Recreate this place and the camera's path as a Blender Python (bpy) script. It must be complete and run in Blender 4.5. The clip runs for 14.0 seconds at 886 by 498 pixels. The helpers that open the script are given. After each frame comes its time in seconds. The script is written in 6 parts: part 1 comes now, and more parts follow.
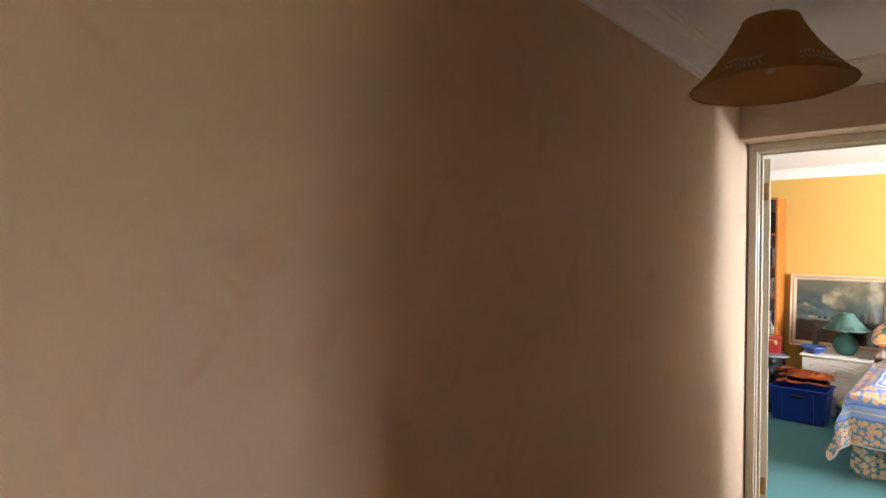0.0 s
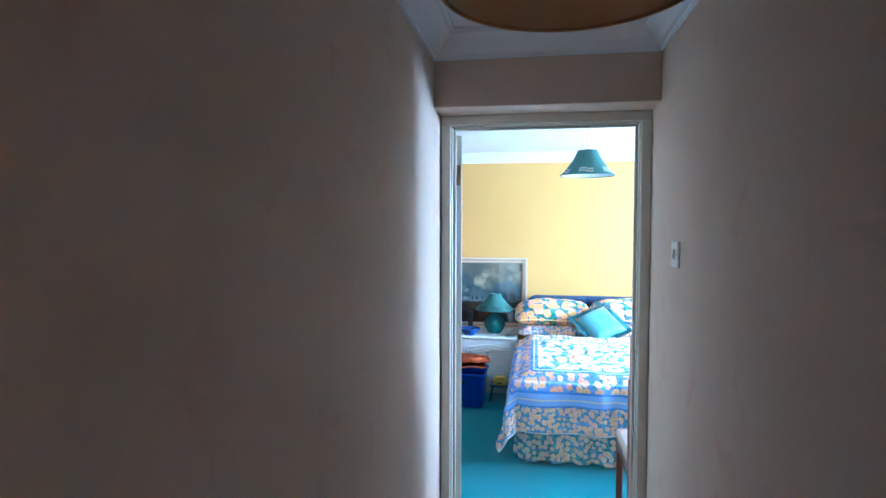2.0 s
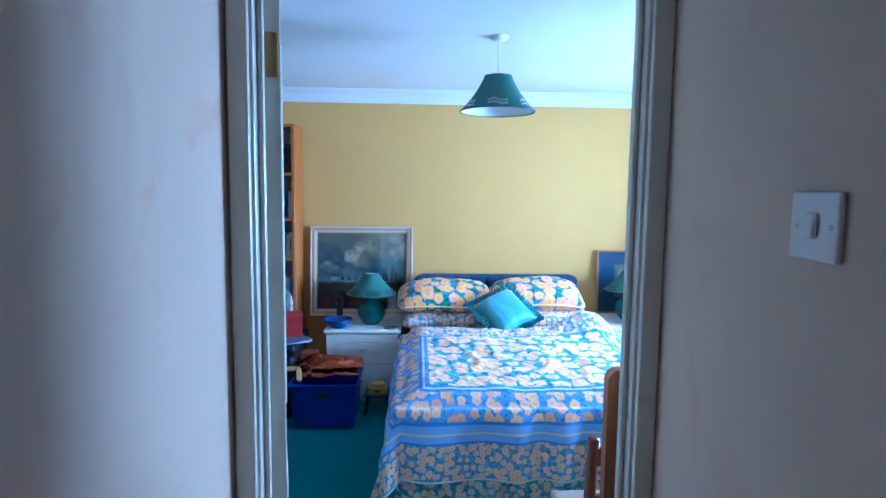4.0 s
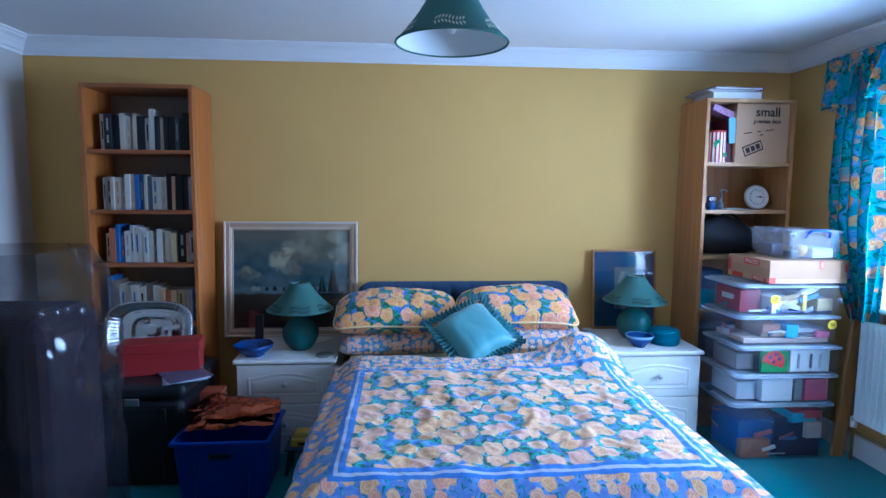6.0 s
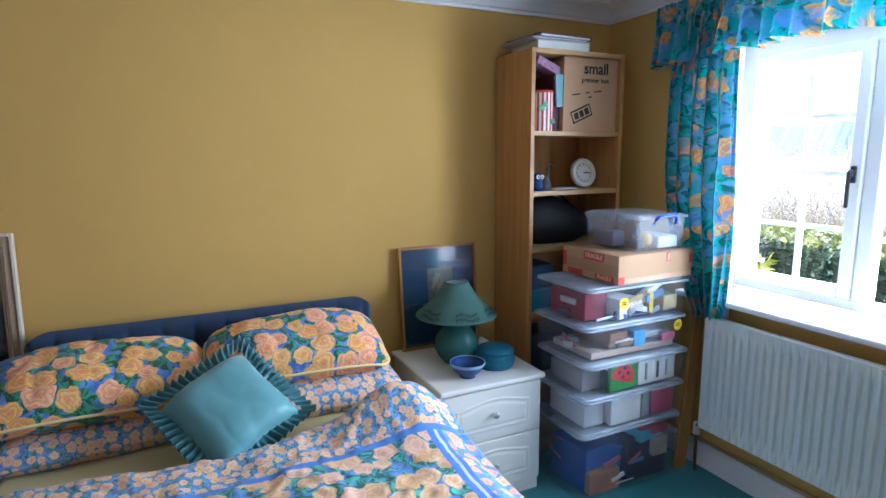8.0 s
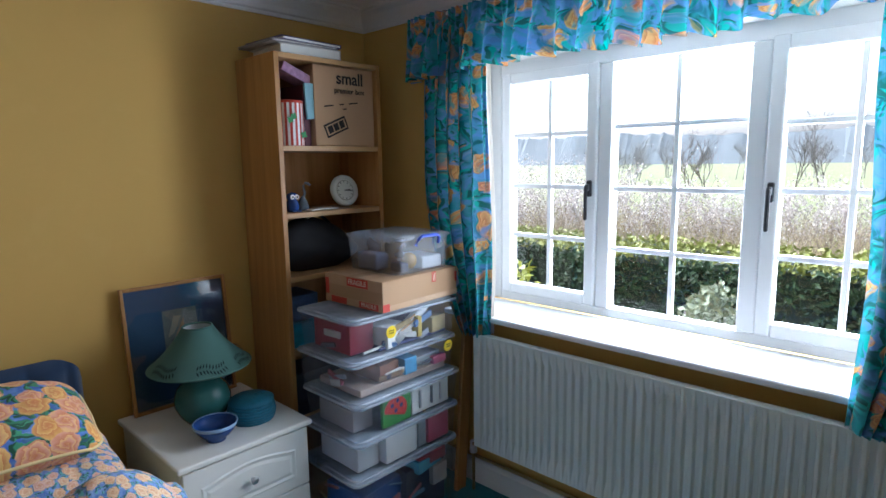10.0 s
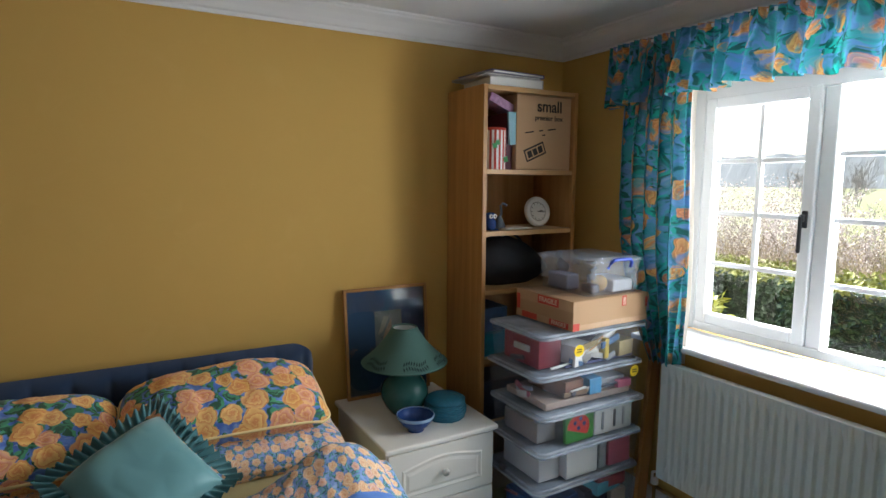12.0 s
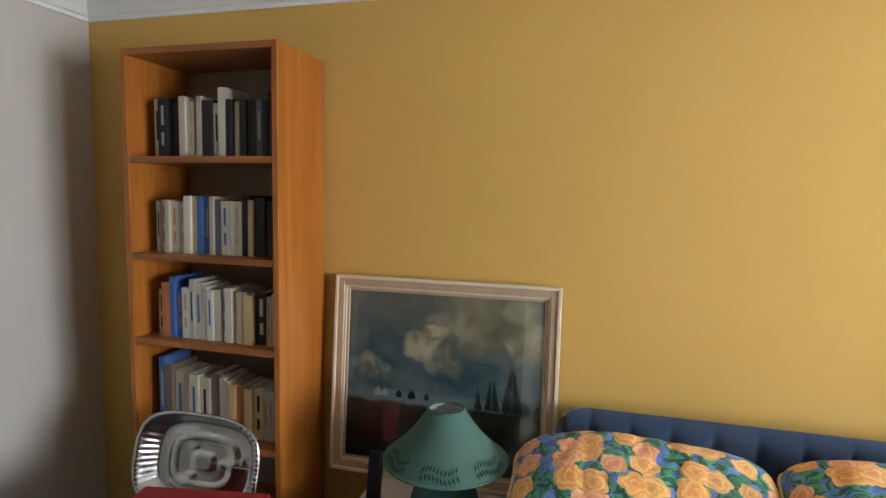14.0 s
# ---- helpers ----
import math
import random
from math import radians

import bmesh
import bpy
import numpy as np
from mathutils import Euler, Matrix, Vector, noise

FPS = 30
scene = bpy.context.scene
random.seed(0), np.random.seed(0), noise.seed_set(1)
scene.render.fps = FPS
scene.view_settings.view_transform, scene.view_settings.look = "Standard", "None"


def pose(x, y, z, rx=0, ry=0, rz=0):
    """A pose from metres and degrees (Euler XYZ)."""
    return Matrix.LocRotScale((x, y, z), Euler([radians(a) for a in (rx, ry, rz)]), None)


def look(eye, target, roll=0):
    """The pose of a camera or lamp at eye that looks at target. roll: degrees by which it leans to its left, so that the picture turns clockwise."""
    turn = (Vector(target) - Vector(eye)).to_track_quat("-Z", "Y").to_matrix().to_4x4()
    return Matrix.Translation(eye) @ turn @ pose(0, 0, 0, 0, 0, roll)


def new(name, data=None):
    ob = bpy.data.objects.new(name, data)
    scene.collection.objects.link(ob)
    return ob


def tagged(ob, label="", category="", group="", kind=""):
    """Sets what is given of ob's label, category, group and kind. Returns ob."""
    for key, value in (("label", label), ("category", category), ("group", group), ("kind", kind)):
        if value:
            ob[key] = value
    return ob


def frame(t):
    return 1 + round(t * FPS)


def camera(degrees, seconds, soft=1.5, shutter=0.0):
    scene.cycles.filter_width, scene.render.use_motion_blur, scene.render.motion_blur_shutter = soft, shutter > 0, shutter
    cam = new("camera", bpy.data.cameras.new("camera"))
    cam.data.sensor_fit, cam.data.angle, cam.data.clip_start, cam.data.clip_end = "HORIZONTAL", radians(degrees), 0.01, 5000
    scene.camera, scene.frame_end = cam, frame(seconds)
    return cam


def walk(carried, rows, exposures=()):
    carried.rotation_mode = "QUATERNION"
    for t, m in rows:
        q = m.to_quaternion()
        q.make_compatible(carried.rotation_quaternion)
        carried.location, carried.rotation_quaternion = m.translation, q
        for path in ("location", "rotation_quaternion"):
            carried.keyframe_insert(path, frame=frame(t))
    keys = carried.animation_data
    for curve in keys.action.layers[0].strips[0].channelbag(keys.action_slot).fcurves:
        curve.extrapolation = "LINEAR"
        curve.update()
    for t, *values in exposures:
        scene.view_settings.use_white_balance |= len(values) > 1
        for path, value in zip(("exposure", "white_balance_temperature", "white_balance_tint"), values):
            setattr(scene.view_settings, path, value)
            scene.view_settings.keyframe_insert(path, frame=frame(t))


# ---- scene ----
cam = camera(76.2, 14.0)
PATH = [
    (0, (0.203, -0.119, 1.502), (-1.162, 1.343, 1.493), 0.6),
    (0.5, (-0.024, 0.091, 1.591), (-1.088, 1.783, 1.551), 0.4),
    (1, (-0.133, 0.313, 1.612), (-0.905, 2.158, 1.575), 0.2),
    (1.5, (-0.217, 0.537, 1.597), (-0.724, 2.471, 1.539), 0.0),
    (2, (-0.252, 0.737, 1.584), (-0.572, 2.71, 1.503), 0.1),
    (2.5, (-0.213, 1.055, 1.566), (-0.407, 3.043, 1.455), 0.1),
    (3, (-0.251, 1.368, 1.548), (-0.326, 3.361, 1.391), 0.3),
    (3.5, (-0.302, 1.657, 1.540), (-0.292, 3.647, 1.355), 0.4),
    (4, (-0.284, 2.016, 1.528), (-0.195, 4.004, 1.333), 0.7),
    (6.3, (-0.039, 3.168, 1.449), (0.13, 5.151, 1.242), 0.3),
    (6.5, (-0.042, 3.291, 1.454), (0.159, 5.266, 1.212), 0.3),
    (7, (-0.039, 3.562, 1.513), (0.354, 5.499, 1.206), 0.2),
    (7.5, (0.065, 3.835, 1.517), (0.662, 5.716, 1.194), -0.2),
    (8, (0.214, 4.027, 1.526), (1.064, 5.807, 1.199), -0.5),
    (8.5, (0.368, 4.141, 1.516), (1.535, 5.737, 1.214), -0.7),
    (9, (0.474, 4.217, 1.515), (1.87, 5.617, 1.216), -0.8),
    (9.2, (0.489, 4.232, 1.521), (1.936, 5.578, 1.217), -0.9),
    (11.3, (0.437, 4.038, 1.58), (1.725, 5.548, 1.332), -0.3),
    (11.5, (0.418, 4.043, 1.575), (1.63, 5.617, 1.337), -0.2),
    (12, (0.325, 4.133, 1.581), (1.306, 5.86, 1.342), 0.3),
    (12.5, (0.216, 4.274, 1.54), (0.887, 6.147, 1.343), 0.5),
    (13, (0.026, 4.432, 1.554), (0.355, 6.396, 1.361), 0.7),
    (13.5, (-0.209, 4.59, 1.564), (-0.225, 6.577, 1.338), 1.3),
    (14, (-0.216, 4.680, 1.558), (-0.747, 6.598, 1.365), 1.1),
]
EXPOSURES = [(0.0, 3.0, 6900, 16), (0.5, 3.0, 5600, 12), (1.0, 3.0, 5400, 12), (1.5, 2.98, 4450, 6), (2.0, 2.93, 4100, 3), (2.5, 2.83, 4050, 2), (3.0, 2.65, 3750, 1), (4.0, 2.0, 3700, 4), (6.3, 1.12, 4200, 10), (7.5, 1.05, 4900, 10), (9.0, 0.35, 5400, 11), (11.5, 0.02, 6000, 10), (12.5, 0.55, 6500, 10), (13.0, 1.1, 6500, 10), (13.5, 1.2, 6450, 10), (14.0, 1.4, 6350, 10)]
walk(cam, [(t, look(eye, target, roll)) for t, eye, target, roll in PATH], EXPOSURES)

# ---- world, sun, light ----
world = bpy.data.worlds.new("overcast_sky")
scene.world = world
world.use_nodes = True
wt = world.node_tree
sky = wt.nodes.new("ShaderNodeTexSky")
sky.sky_type = "NISHITA"
sky.sun_disc = False
sky.sun_elevation = radians(40)
sky.sun_rotation = radians(15)
sky.air_density = 1.0
sky.dust_density = 6.0
sky.ozone_density = 1.0
grey = wt.nodes.new("ShaderNodeHueSaturation")
grey.inputs["Saturation"].default_value = 0.3
grey.inputs["Value"].default_value = 4.0  # bright thin cloud
wt.links.new(sky.outputs[0], grey.inputs["Color"])
wt.links.new(grey.outputs[0], wt.nodes["Background"].inputs["Color"])
wt.nodes["Background"].inputs["Strength"].default_value = 0.15
sun = new("sun", bpy.data.lights.new("sun", "SUN"))
sun.data.energy = 3.0
sun.data.angle = radians(10)
sun.data.color = (1.0, 0.96, 0.9)
sun.matrix_world = look((4, 25, 18), (0, 5, 0))
# the sky's light that enters by the window
skylight = new("window_skylight", bpy.data.lights.new("window_skylight", "AREA"))
skylight.data.shape = "RECTANGLE"
skylight.data.size, skylight.data.size_y = 1.65, 1.15
skylight.data.energy = 96
skylight.data.color = (0.93, 0.97, 1.0)
skylight.matrix_world = look((2.99, 4.82, 1.46), (1.99, 4.82, 1.30))


# ---- material helpers ----
class Tree:
    """A node material under construction."""

    def __init__(self, name):
        self.m = bpy.data.materials.new(name)
        self.m.use_nodes = True
        self.t = self.m.node_tree
        self.b = self.t.nodes["Principled BSDF"]

    def node(self, kind, **inputs):
        n = self.t.nodes.new(kind)
        for k, v in inputs.items():
            self.put(n.inputs[int(k[1:])] if k[0] == "i" and k[1:].isdigit() else n.inputs[k.replace("_", " ")], v)
        return n

    def put(self, socket, v):
        if isinstance(v, bpy.types.NodeSocket):
            self.t.links.new(v, socket)
        else:
            socket.default_value = v if not (isinstance(v, tuple) and len(v) == 3 and len(socket.default_value) == 4) else (*v, 1)

    def math(self, op, a, b=0.0, c=0.0):
        n = self.t.nodes.new("ShaderNodeMath")
        n.operation = op
        for k, v in enumerate((a, b, c)):
            self.put(n.inputs[k], v)
        return n.outputs[0]

    def vec(self, op, a, b=(0, 0, 0), scale=1.0):
        n = self.t.nodes.new("ShaderNodeVectorMath")
        n.operation = op
        self.put(n.inputs[0], a)
        if op == "SCALE":
            self.put(n.inputs["Scale"], scale)
        else:
            self.put(n.inputs[1], b)
        return n.outputs["Value"] if op in ("LENGTH", "DISTANCE", "DOT_PRODUCT") else n.outputs[0]

    def mix(self, f, a, b, how="MIX"):
        n = self.t.nodes.new("ShaderNodeMix")
        n.data_type = "RGBA"
        n.blend_type = how
        self.put(n.inputs[0], f)
        self.put(n.inputs[6], a)
        self.put(n.inputs[7], b)
        return n.outputs[2]

    def noise(self, v, scale, detail=3.0, rough=0.55, distort=0.0):
        n = self.node("ShaderNodeTexNoise", Scale=scale, Detail=detail, Roughness=rough, Distortion=distort)
        if v is not None:
            self.put(n.inputs["Vector"], v)
        return n.outputs[0]

    def step(self, v, lo, hi, a=0.0, b=1.0):
        n = self.t.nodes.new("ShaderNodeMapRange")
        for k, x in enumerate((v, lo, hi, a, b)):
            self.put(n.inputs[k], x)
        return n.outputs[0]

    def coords(self, kind="Object"):
        return self.t.nodes.new("ShaderNodeTexCoord").outputs[kind]

    def bump(self, height, strength=0.3, distance=0.002):
        n = self.node("ShaderNodeBump", Strength=strength, Distance=distance, Height=height)
        self.put(self.b.inputs["Normal"], n.outputs[0])

    def done(self, colour, rough=0.6, metal=0.0, spec=0.4, sheen=0.0, coat=0.0):
        self.put(self.b.inputs["Base Color"], colour)
        self.put(self.b.inputs["Roughness"], rough)
        self.b.inputs["Metallic"].default_value = metal
        self.b.inputs["Specular IOR Level"].default_value = spec
        self.b.inputs["Sheen Weight"].default_value = sheen
        self.b.inputs["Coat Weight"].default_value = coat
        return self.m


def tone(c, k):
    return tuple(min(1, v * k) for v in c)


def plain(name, colour, rough=0.5, metal=0.0, vary=0.08, scale=6.0, grain=120.0, bump=0.15, spec=0.4, coat=0.0, sheen=0.0):
    """Painted or moulded surface: slow blotches, fine grain, slight relief."""
    t = Tree(name)
    p = t.coords()
    slow = t.noise(p, scale, 4)
    fine = t.noise(p, grain, 2)
    c = t.mix(slow, tone(colour, 1 - vary), tone(colour, 1 + vary))
    c = t.mix(t.math("MULTIPLY", fine, 0.25), c, tone(colour, 1 - 1.5 * vary))
    t.bump(fine, bump, 0.001)
    return t.done(c, t.step(slow, 0.3, 0.7, rough * 0.9, min(1, rough * 1.1)), metal, spec, sheen, coat)


def wood(name, dark, light, rough=0.45, axis=2, scale=1.0, coat=0.1):
    """Grain that runs along one axis."""
    t = Tree(name)
    p = t.coords()
    s = [26.0 * scale] * 3
    s[axis] = 1.3 * scale
    info = t.t.nodes.new("ShaderNodeObjectInfo").outputs["Random"]
    q = t.vec("ADD", t.vec("MULTIPLY", p, tuple(s)), t.vec("SCALE", (7.0, 3.0, 5.0), scale=info))
    g = t.noise(q, 1.0, 5, 0.6, 0.6)
    f = t.noise(t.vec("MULTIPLY", p, tuple(v * 5 for v in s)), 1.0, 2)
    c = t.mix(t.step(g, 0.3, 0.72), dark, light)
    c = t.mix(t.math("MULTIPLY", f, 0.3), c, tone(dark, 0.8))
    t.bump(f, 0.12, 0.001)
    return t.done(c, t.step(g, 0.2, 0.8, rough * 0.85, rough * 1.15), 0, 0.4, 0, coat)


def floral(t, uv, scale, ground, ground2, flowers, centre, leaf, size=0.44, leafsize=0.36, seed=0.0):
    """Printed roses: spiralling petals over two-toned leaves on a washed ground. uv in metres; scale: blooms per metre."""
    p = t.vec("ADD", t.vec("SCALE", uv, scale=scale), (seed, seed * 1.7, 0))
    wob = t.node("ShaderNodeTexNoise", Scale=1.4, Detail=2.0, Vector=p).outputs["Color"]
    bend = t.vec("SUBTRACT", wob, (0.5, 0.5, 0.5))
    q = t.vec("ADD", p, t.vec("SCALE", bend, scale=0.30))

    def cells(v, rand):
        n = t.t.nodes.new("ShaderNodeTexVoronoi")
        n.voronoi_dimensions = "2D"
        t.put(n.inputs["Vector"], v)
        n.inputs["Scale"].default_value = 1.0
        n.inputs["Randomness"].default_value = rand
        away = t.node("ShaderNodeSeparateXYZ", Vector=t.vec("SUBTRACT", v, n.outputs["Position"]))
        return n.outputs["Distance"], n.outputs["Color"], away.outputs[0], away.outputs[1]

    d, c, ax, ay = cells(q, 0.78)
    sep = t.node("ShaderNodeSeparateColor", Color=c)
    one, two, three = sep.outputs[0], sep.outputs[1], sep.outputs[2]
    angle = t.math("ARCTAN2", ay, ax)
    petal = t.math("SUBTRACT", t.noise(p, 4.5, 2, 0.5, 0.3), 0.5)
    hue = t.mix(t.step(one, 0.3, 0.7), flowers[0], flowers[1])
    hue = t.mix(t.step(three, 0.62, 0.72), hue, flowers[2])
    # scalloped outline, then petals wound round the heart
    lobe = t.math("ABSOLUTE", t.math("SINE", t.math("MULTIPLY_ADD", angle, 2.5, t.math("MULTIPLY", one, 20.0))))
    edge = t.math("MULTIPLY", t.step(two, 0, 1, size * 0.70, size * 1.14), t.math("MULTIPLY_ADD", lobe, 0.16, 0.88))
    rho = t.math("DIVIDE", t.math("MULTIPLY_ADD", petal, 0.16, d), edge)
    bloom = t.step(rho, 1.0, 0.93)
    wave = t.math("MULTIPLY", t.math("SINE", t.math("MULTIPLY_ADD", angle, 3.0, t.math("MULTIPLY", two, 9.0))), 0.20)
    wound = t.math("ADD", t.math("MULTIPLY_ADD", rho, 2.3, t.math("DIVIDE", angle, 2 * math.pi)), t.math("MULTIPLY_ADD", petal, 0.7, t.math("ADD", wave, t.math("MULTIPLY", three, 5.0))))
    turn = t.math("FRACT", wound)
    rose = t.mix(t.step(turn, 0.0, 0.5, 0.8, 0.0), hue, centre)
    rose = t.mix(t.step(turn, 0.55, 0.95, 0.0, 0.6), rose, tone(flowers[0], 1.35))
    rose = t.mix(t.step(rho, 0.40, 0.05, 0.0, 0.7), rose, centre)
    wash = t.noise(p, 2.2, 4)
    g = t.mix(t.step(wash, 0.40, 0.60), ground, ground2)
    pale = t.noise(t.vec("ADD", t.vec("MULTIPLY", q, (2.0, 5.0, 1)), t.vec("SCALE", bend, scale=2.0)), 1.0, 2, 0.5, 0.8)
    g = t.mix(t.step(pale, 0.60, 0.68, 0.0, 0.55), g, t.mix(0.5, ground2, (0.55, 0.62, 0.66)))
    for shift, stretch in (((0.0, 0.0, 0), (2.9, 1.25, 1)), ((3.3, 1.1, 0), (1.2, 2.7, 1)), ((7.1, 5.3, 0), (2.1, 1.9, 1))):
        lv, lc, lx, ly = cells(t.vec("MULTIPLY", t.vec("ADD", t.vec("ADD", q, shift), t.vec("SCALE", bend, scale=0.9)), stretch), 1.0)
        pick = t.node("ShaderNodeSeparateColor", Color=lc)
        half = t.step(lx if stretch[0] > stretch[1] else ly, -0.05, 0.05)
        green = t.mix(half, tone(leaf, 0.7), t.mix(pick.outputs[1], tone(leaf, 1.6), tone(leaf, 2.8)))
        mask = t.math("MULTIPLY", t.step(t.math("SUBTRACT", leafsize, lv), 0.0, 0.05), t.step(pick.outputs[0], 0.25, 0.3))
        g = t.mix(mask, g, green)
    return t.mix(bloom, g, rose)


def see_through(t, colour, share):
    """Lets part of the light pass through thin cloth or card."""
    back = t.node("ShaderNodeBsdfTranslucent", Color=colour)
    m = t.node("ShaderNodeMixShader", i0=share, i1=t.b.outputs[0], i2=back.outputs[0])
    t.put(t.t.nodes["Material Output"].inputs[0], m.outputs[0])
    return t.m


def card_shade(name, colour, share=0.3):
    t = Tree(name)
    p = t.coords()
    c = t.mix(t.noise(p, 9, 3), tone(colour, 0.9), tone(colour, 1.1))
    t.bump(t.noise(p, 300, 2), 0.2, 0.001)
    t.done(c, 0.75, 0, 0.25)
    return see_through(t, c, share)


def fabric(name, draw, rough=0.85, weave=700.0, sheen=0.15, thin=0.0):
    t = Tree(name)
    uv = t.coords("UV")
    c = draw(t, uv)
    soft = t.noise(uv, 9, 3)
    c = t.mix(t.step(soft, 0.3, 0.7, 0.0, 0.10), c, (0.35, 0.35, 0.4))
    t.bump(t.math("ADD", t.math("MULTIPLY", t.noise(uv, weave, 1), 0.4), t.noise(uv, 45, 3)), 0.22, 0.004)
    t.done(c, rough, 0, 0.2, sheen)
    return see_through(t, c, thin) if thin else t.m


PEACH, ORANGE, PINK, DEEP = (0.86, 0.55, 0.27), (0.85, 0.42, 0.10), (0.85, 0.42, 0.32), (0.66, 0.19, 0.04)
BLUE, SKYBLUE, LEAF = (0.10, 0.22, 0.62), (0.22, 0.42, 0.80), (0.03, 0.17, 0.10)


def draw_pillow(t, uv):
    return floral(t, uv, 12.0, (0.06, 0.14, 0.50), (0.14, 0.28, 0.66), ((0.86, 0.50, 0.16), (0.84, 0.42, 0.11), (0.84, 0.40, 0.26)), (0.72, 0.22, 0.07), (0.03, 0.14, 0.07), 0.55, 0.38, 2.3)


def draw_small(t, uv):
    return floral(t, uv, 30.0, (0.12, 0.23, 0.56), (0.28, 0.42, 0.74), ((0.86, 0.60, 0.36), (0.84, 0.52, 0.30), (0.82, 0.5, 0.42)), (0.7, 0.3, 0.14), (0.07, 0.2, 0.2), 0.50, 0.28, 5.1)


def draw_valance(t, uv):
    return floral(t, uv, 26.0, (0.12, 0.25, 0.52), (0.28, 0.42, 0.66), ((0.80, 0.66, 0.46), (0.75, 0.6, 0.4), (0.8, 0.5, 0.42)), (0.6, 0.35, 0.2), (0.06, 0.2, 0.16), 0.46, 0.34, 8.1)


def draw_curtain(t, uv):
    """Loose brush strokes of blue, turquoise and green with scattered poppies."""
    far = t.node("ShaderNodeTexNoise", Scale=6.0, Detail=2.0, Vector=uv).outputs["Color"]
    bent = t.vec("ADD", uv, t.vec("SCALE", t.vec("SUBTRACT", far, (0.5, 0.5, 0.5)), scale=0.17))
    c = floral(t, t.vec("MULTIPLY", bent, (1.0, 0.85, 1.0)), 8.5, (0.05, 0.34, 0.42), (0.15, 0.35, 0.68), ((0.78, 0.40, 0.15), (0.78, 0.46, 0.14), (0.72, 0.30, 0.19)), (0.62, 0.19, 0.06), (0.01, 0.20, 0.17), 0.31, 0.36, 3.7)
    for seed, scale, lo, hi, share, colour in ((0.0, (7, 13), 0.53, 0.62, 0.8, (0.15, 0.34, 0.70)), (4.0, (15, 6), 0.54, 0.62, 0.8, (0.05, 0.42, 0.46)), (9.0, (11, 11), 0.66, 0.74, 0.6, (0.56, 0.42, 0.12)), (13.0, (12, 8), 0.57, 0.65, 0.7, (0.01, 0.17, 0.22)), (17.0, (8, 12), 0.66, 0.72, 0.5, (0.30, 0.28, 0.58))):
        v = t.vec("ADD", t.vec("MULTIPLY", bent, (*scale, 1)), (seed, seed, 0))
        c = t.mix(t.step(t.noise(v, 1.0, 3, 0.55, 1.2), lo, hi, 0.0, share), c, colour)
    return c


def draw_duvet(t, uv):
    """Centre panel, printed stripes and flower border, then a small all-over print to the hem."""
    xy = t.node("ShaderNodeSeparateXYZ", Vector=uv)
    e = t.math("MAXIMUM", t.math("SUBTRACT", t.math("ABSOLUTE", xy.outputs[0]), 0.565), t.math("SUBTRACT", xy.outputs[1], 1.22))
    big = floral(t, uv, 12.5, (0.08, 0.19, 0.56), (0.18, 0.36, 0.70), ((0.84, 0.55, 0.32), (0.80, 0.48, 0.20), (0.82, 0.50, 0.40)), (0.74, 0.38, 0.20), (0.05, 0.21, 0.17), 0.55, 0.38, 0.4)
    border = floral(t, uv, 17.0, (0.16, 0.27, 0.72), (0.24, 0.38, 0.80), (PEACH, (0.86, 0.6, 0.42), PINK), (0.7, 0.32, 0.15), (0.05, 0.2, 0.3), 0.44, 0.2, 6.4)
    small = draw_small(t, uv)
    c = big
    for at, colour in ((0.0, (0.10, 0.24, 0.70)), (0.022, (0.62, 0.66, 0.80)), (0.034, (0.10, 0.24, 0.70)), (0.05, border), (0.185, (0.10, 0.24, 0.70)), (0.20, (0.30, 0.46, 0.86)), (0.235, (0.75, 0.68, 0.50)), (0.243, (0.30, 0.46, 0.86)), (0.275, (0.10, 0.24, 0.70)), (0.285, small)):
        c = t.mix(t.math("GREATER_THAN", e, at), c, colour)
    c = t.mix(t.math("LESS_THAN", xy.outputs[1], 0.27), c, (0.10, 0.24, 0.62))
    return t.mix(t.math("LESS_THAN", xy.outputs[1], 0.245), c, small)


def wallpaper(name, colour, fleck, amount):
    t = Tree(name)
    p = t.coords()
    slow = t.noise(p, 1.7, 3)
    blot = t.noise(p, 7.0, 2, 0.5, 0.8)
    fine = t.noise(p, 260, 2)
    c = t.mix(slow, tone(colour, 0.95), tone(colour, 1.05))
    c = t.mix(t.step(blot, 0.60, 0.74, 0.0, amount), c, fleck)
    line = t.noise(t.vec("MULTIPLY", p, (500, 500, 6)), 1.0, 1)
    t.bump(t.math("ADD", fine, t.math("MULTIPLY", line, 0.5)), 0.18, 0.0012)
    return t.done(c, 0.8, 0, 0.25)


def carpet(name, colour):
    t = Tree(name)
    p = t.coords()
    slow, tuft = t.noise(p, 3.0, 4), t.noise(p, 420, 2)
    c = t.mix(slow, tone(colour, 0.85), tone(colour, 1.15))
    c = t.mix(t.step(tuft, 0.3, 0.7, 0, 0.5), c, tone(colour, 0.55))
    t.bump(tuft, 0.8, 0.006)
    return t.done(c, 0.95, 0, 0.1, 0.3)


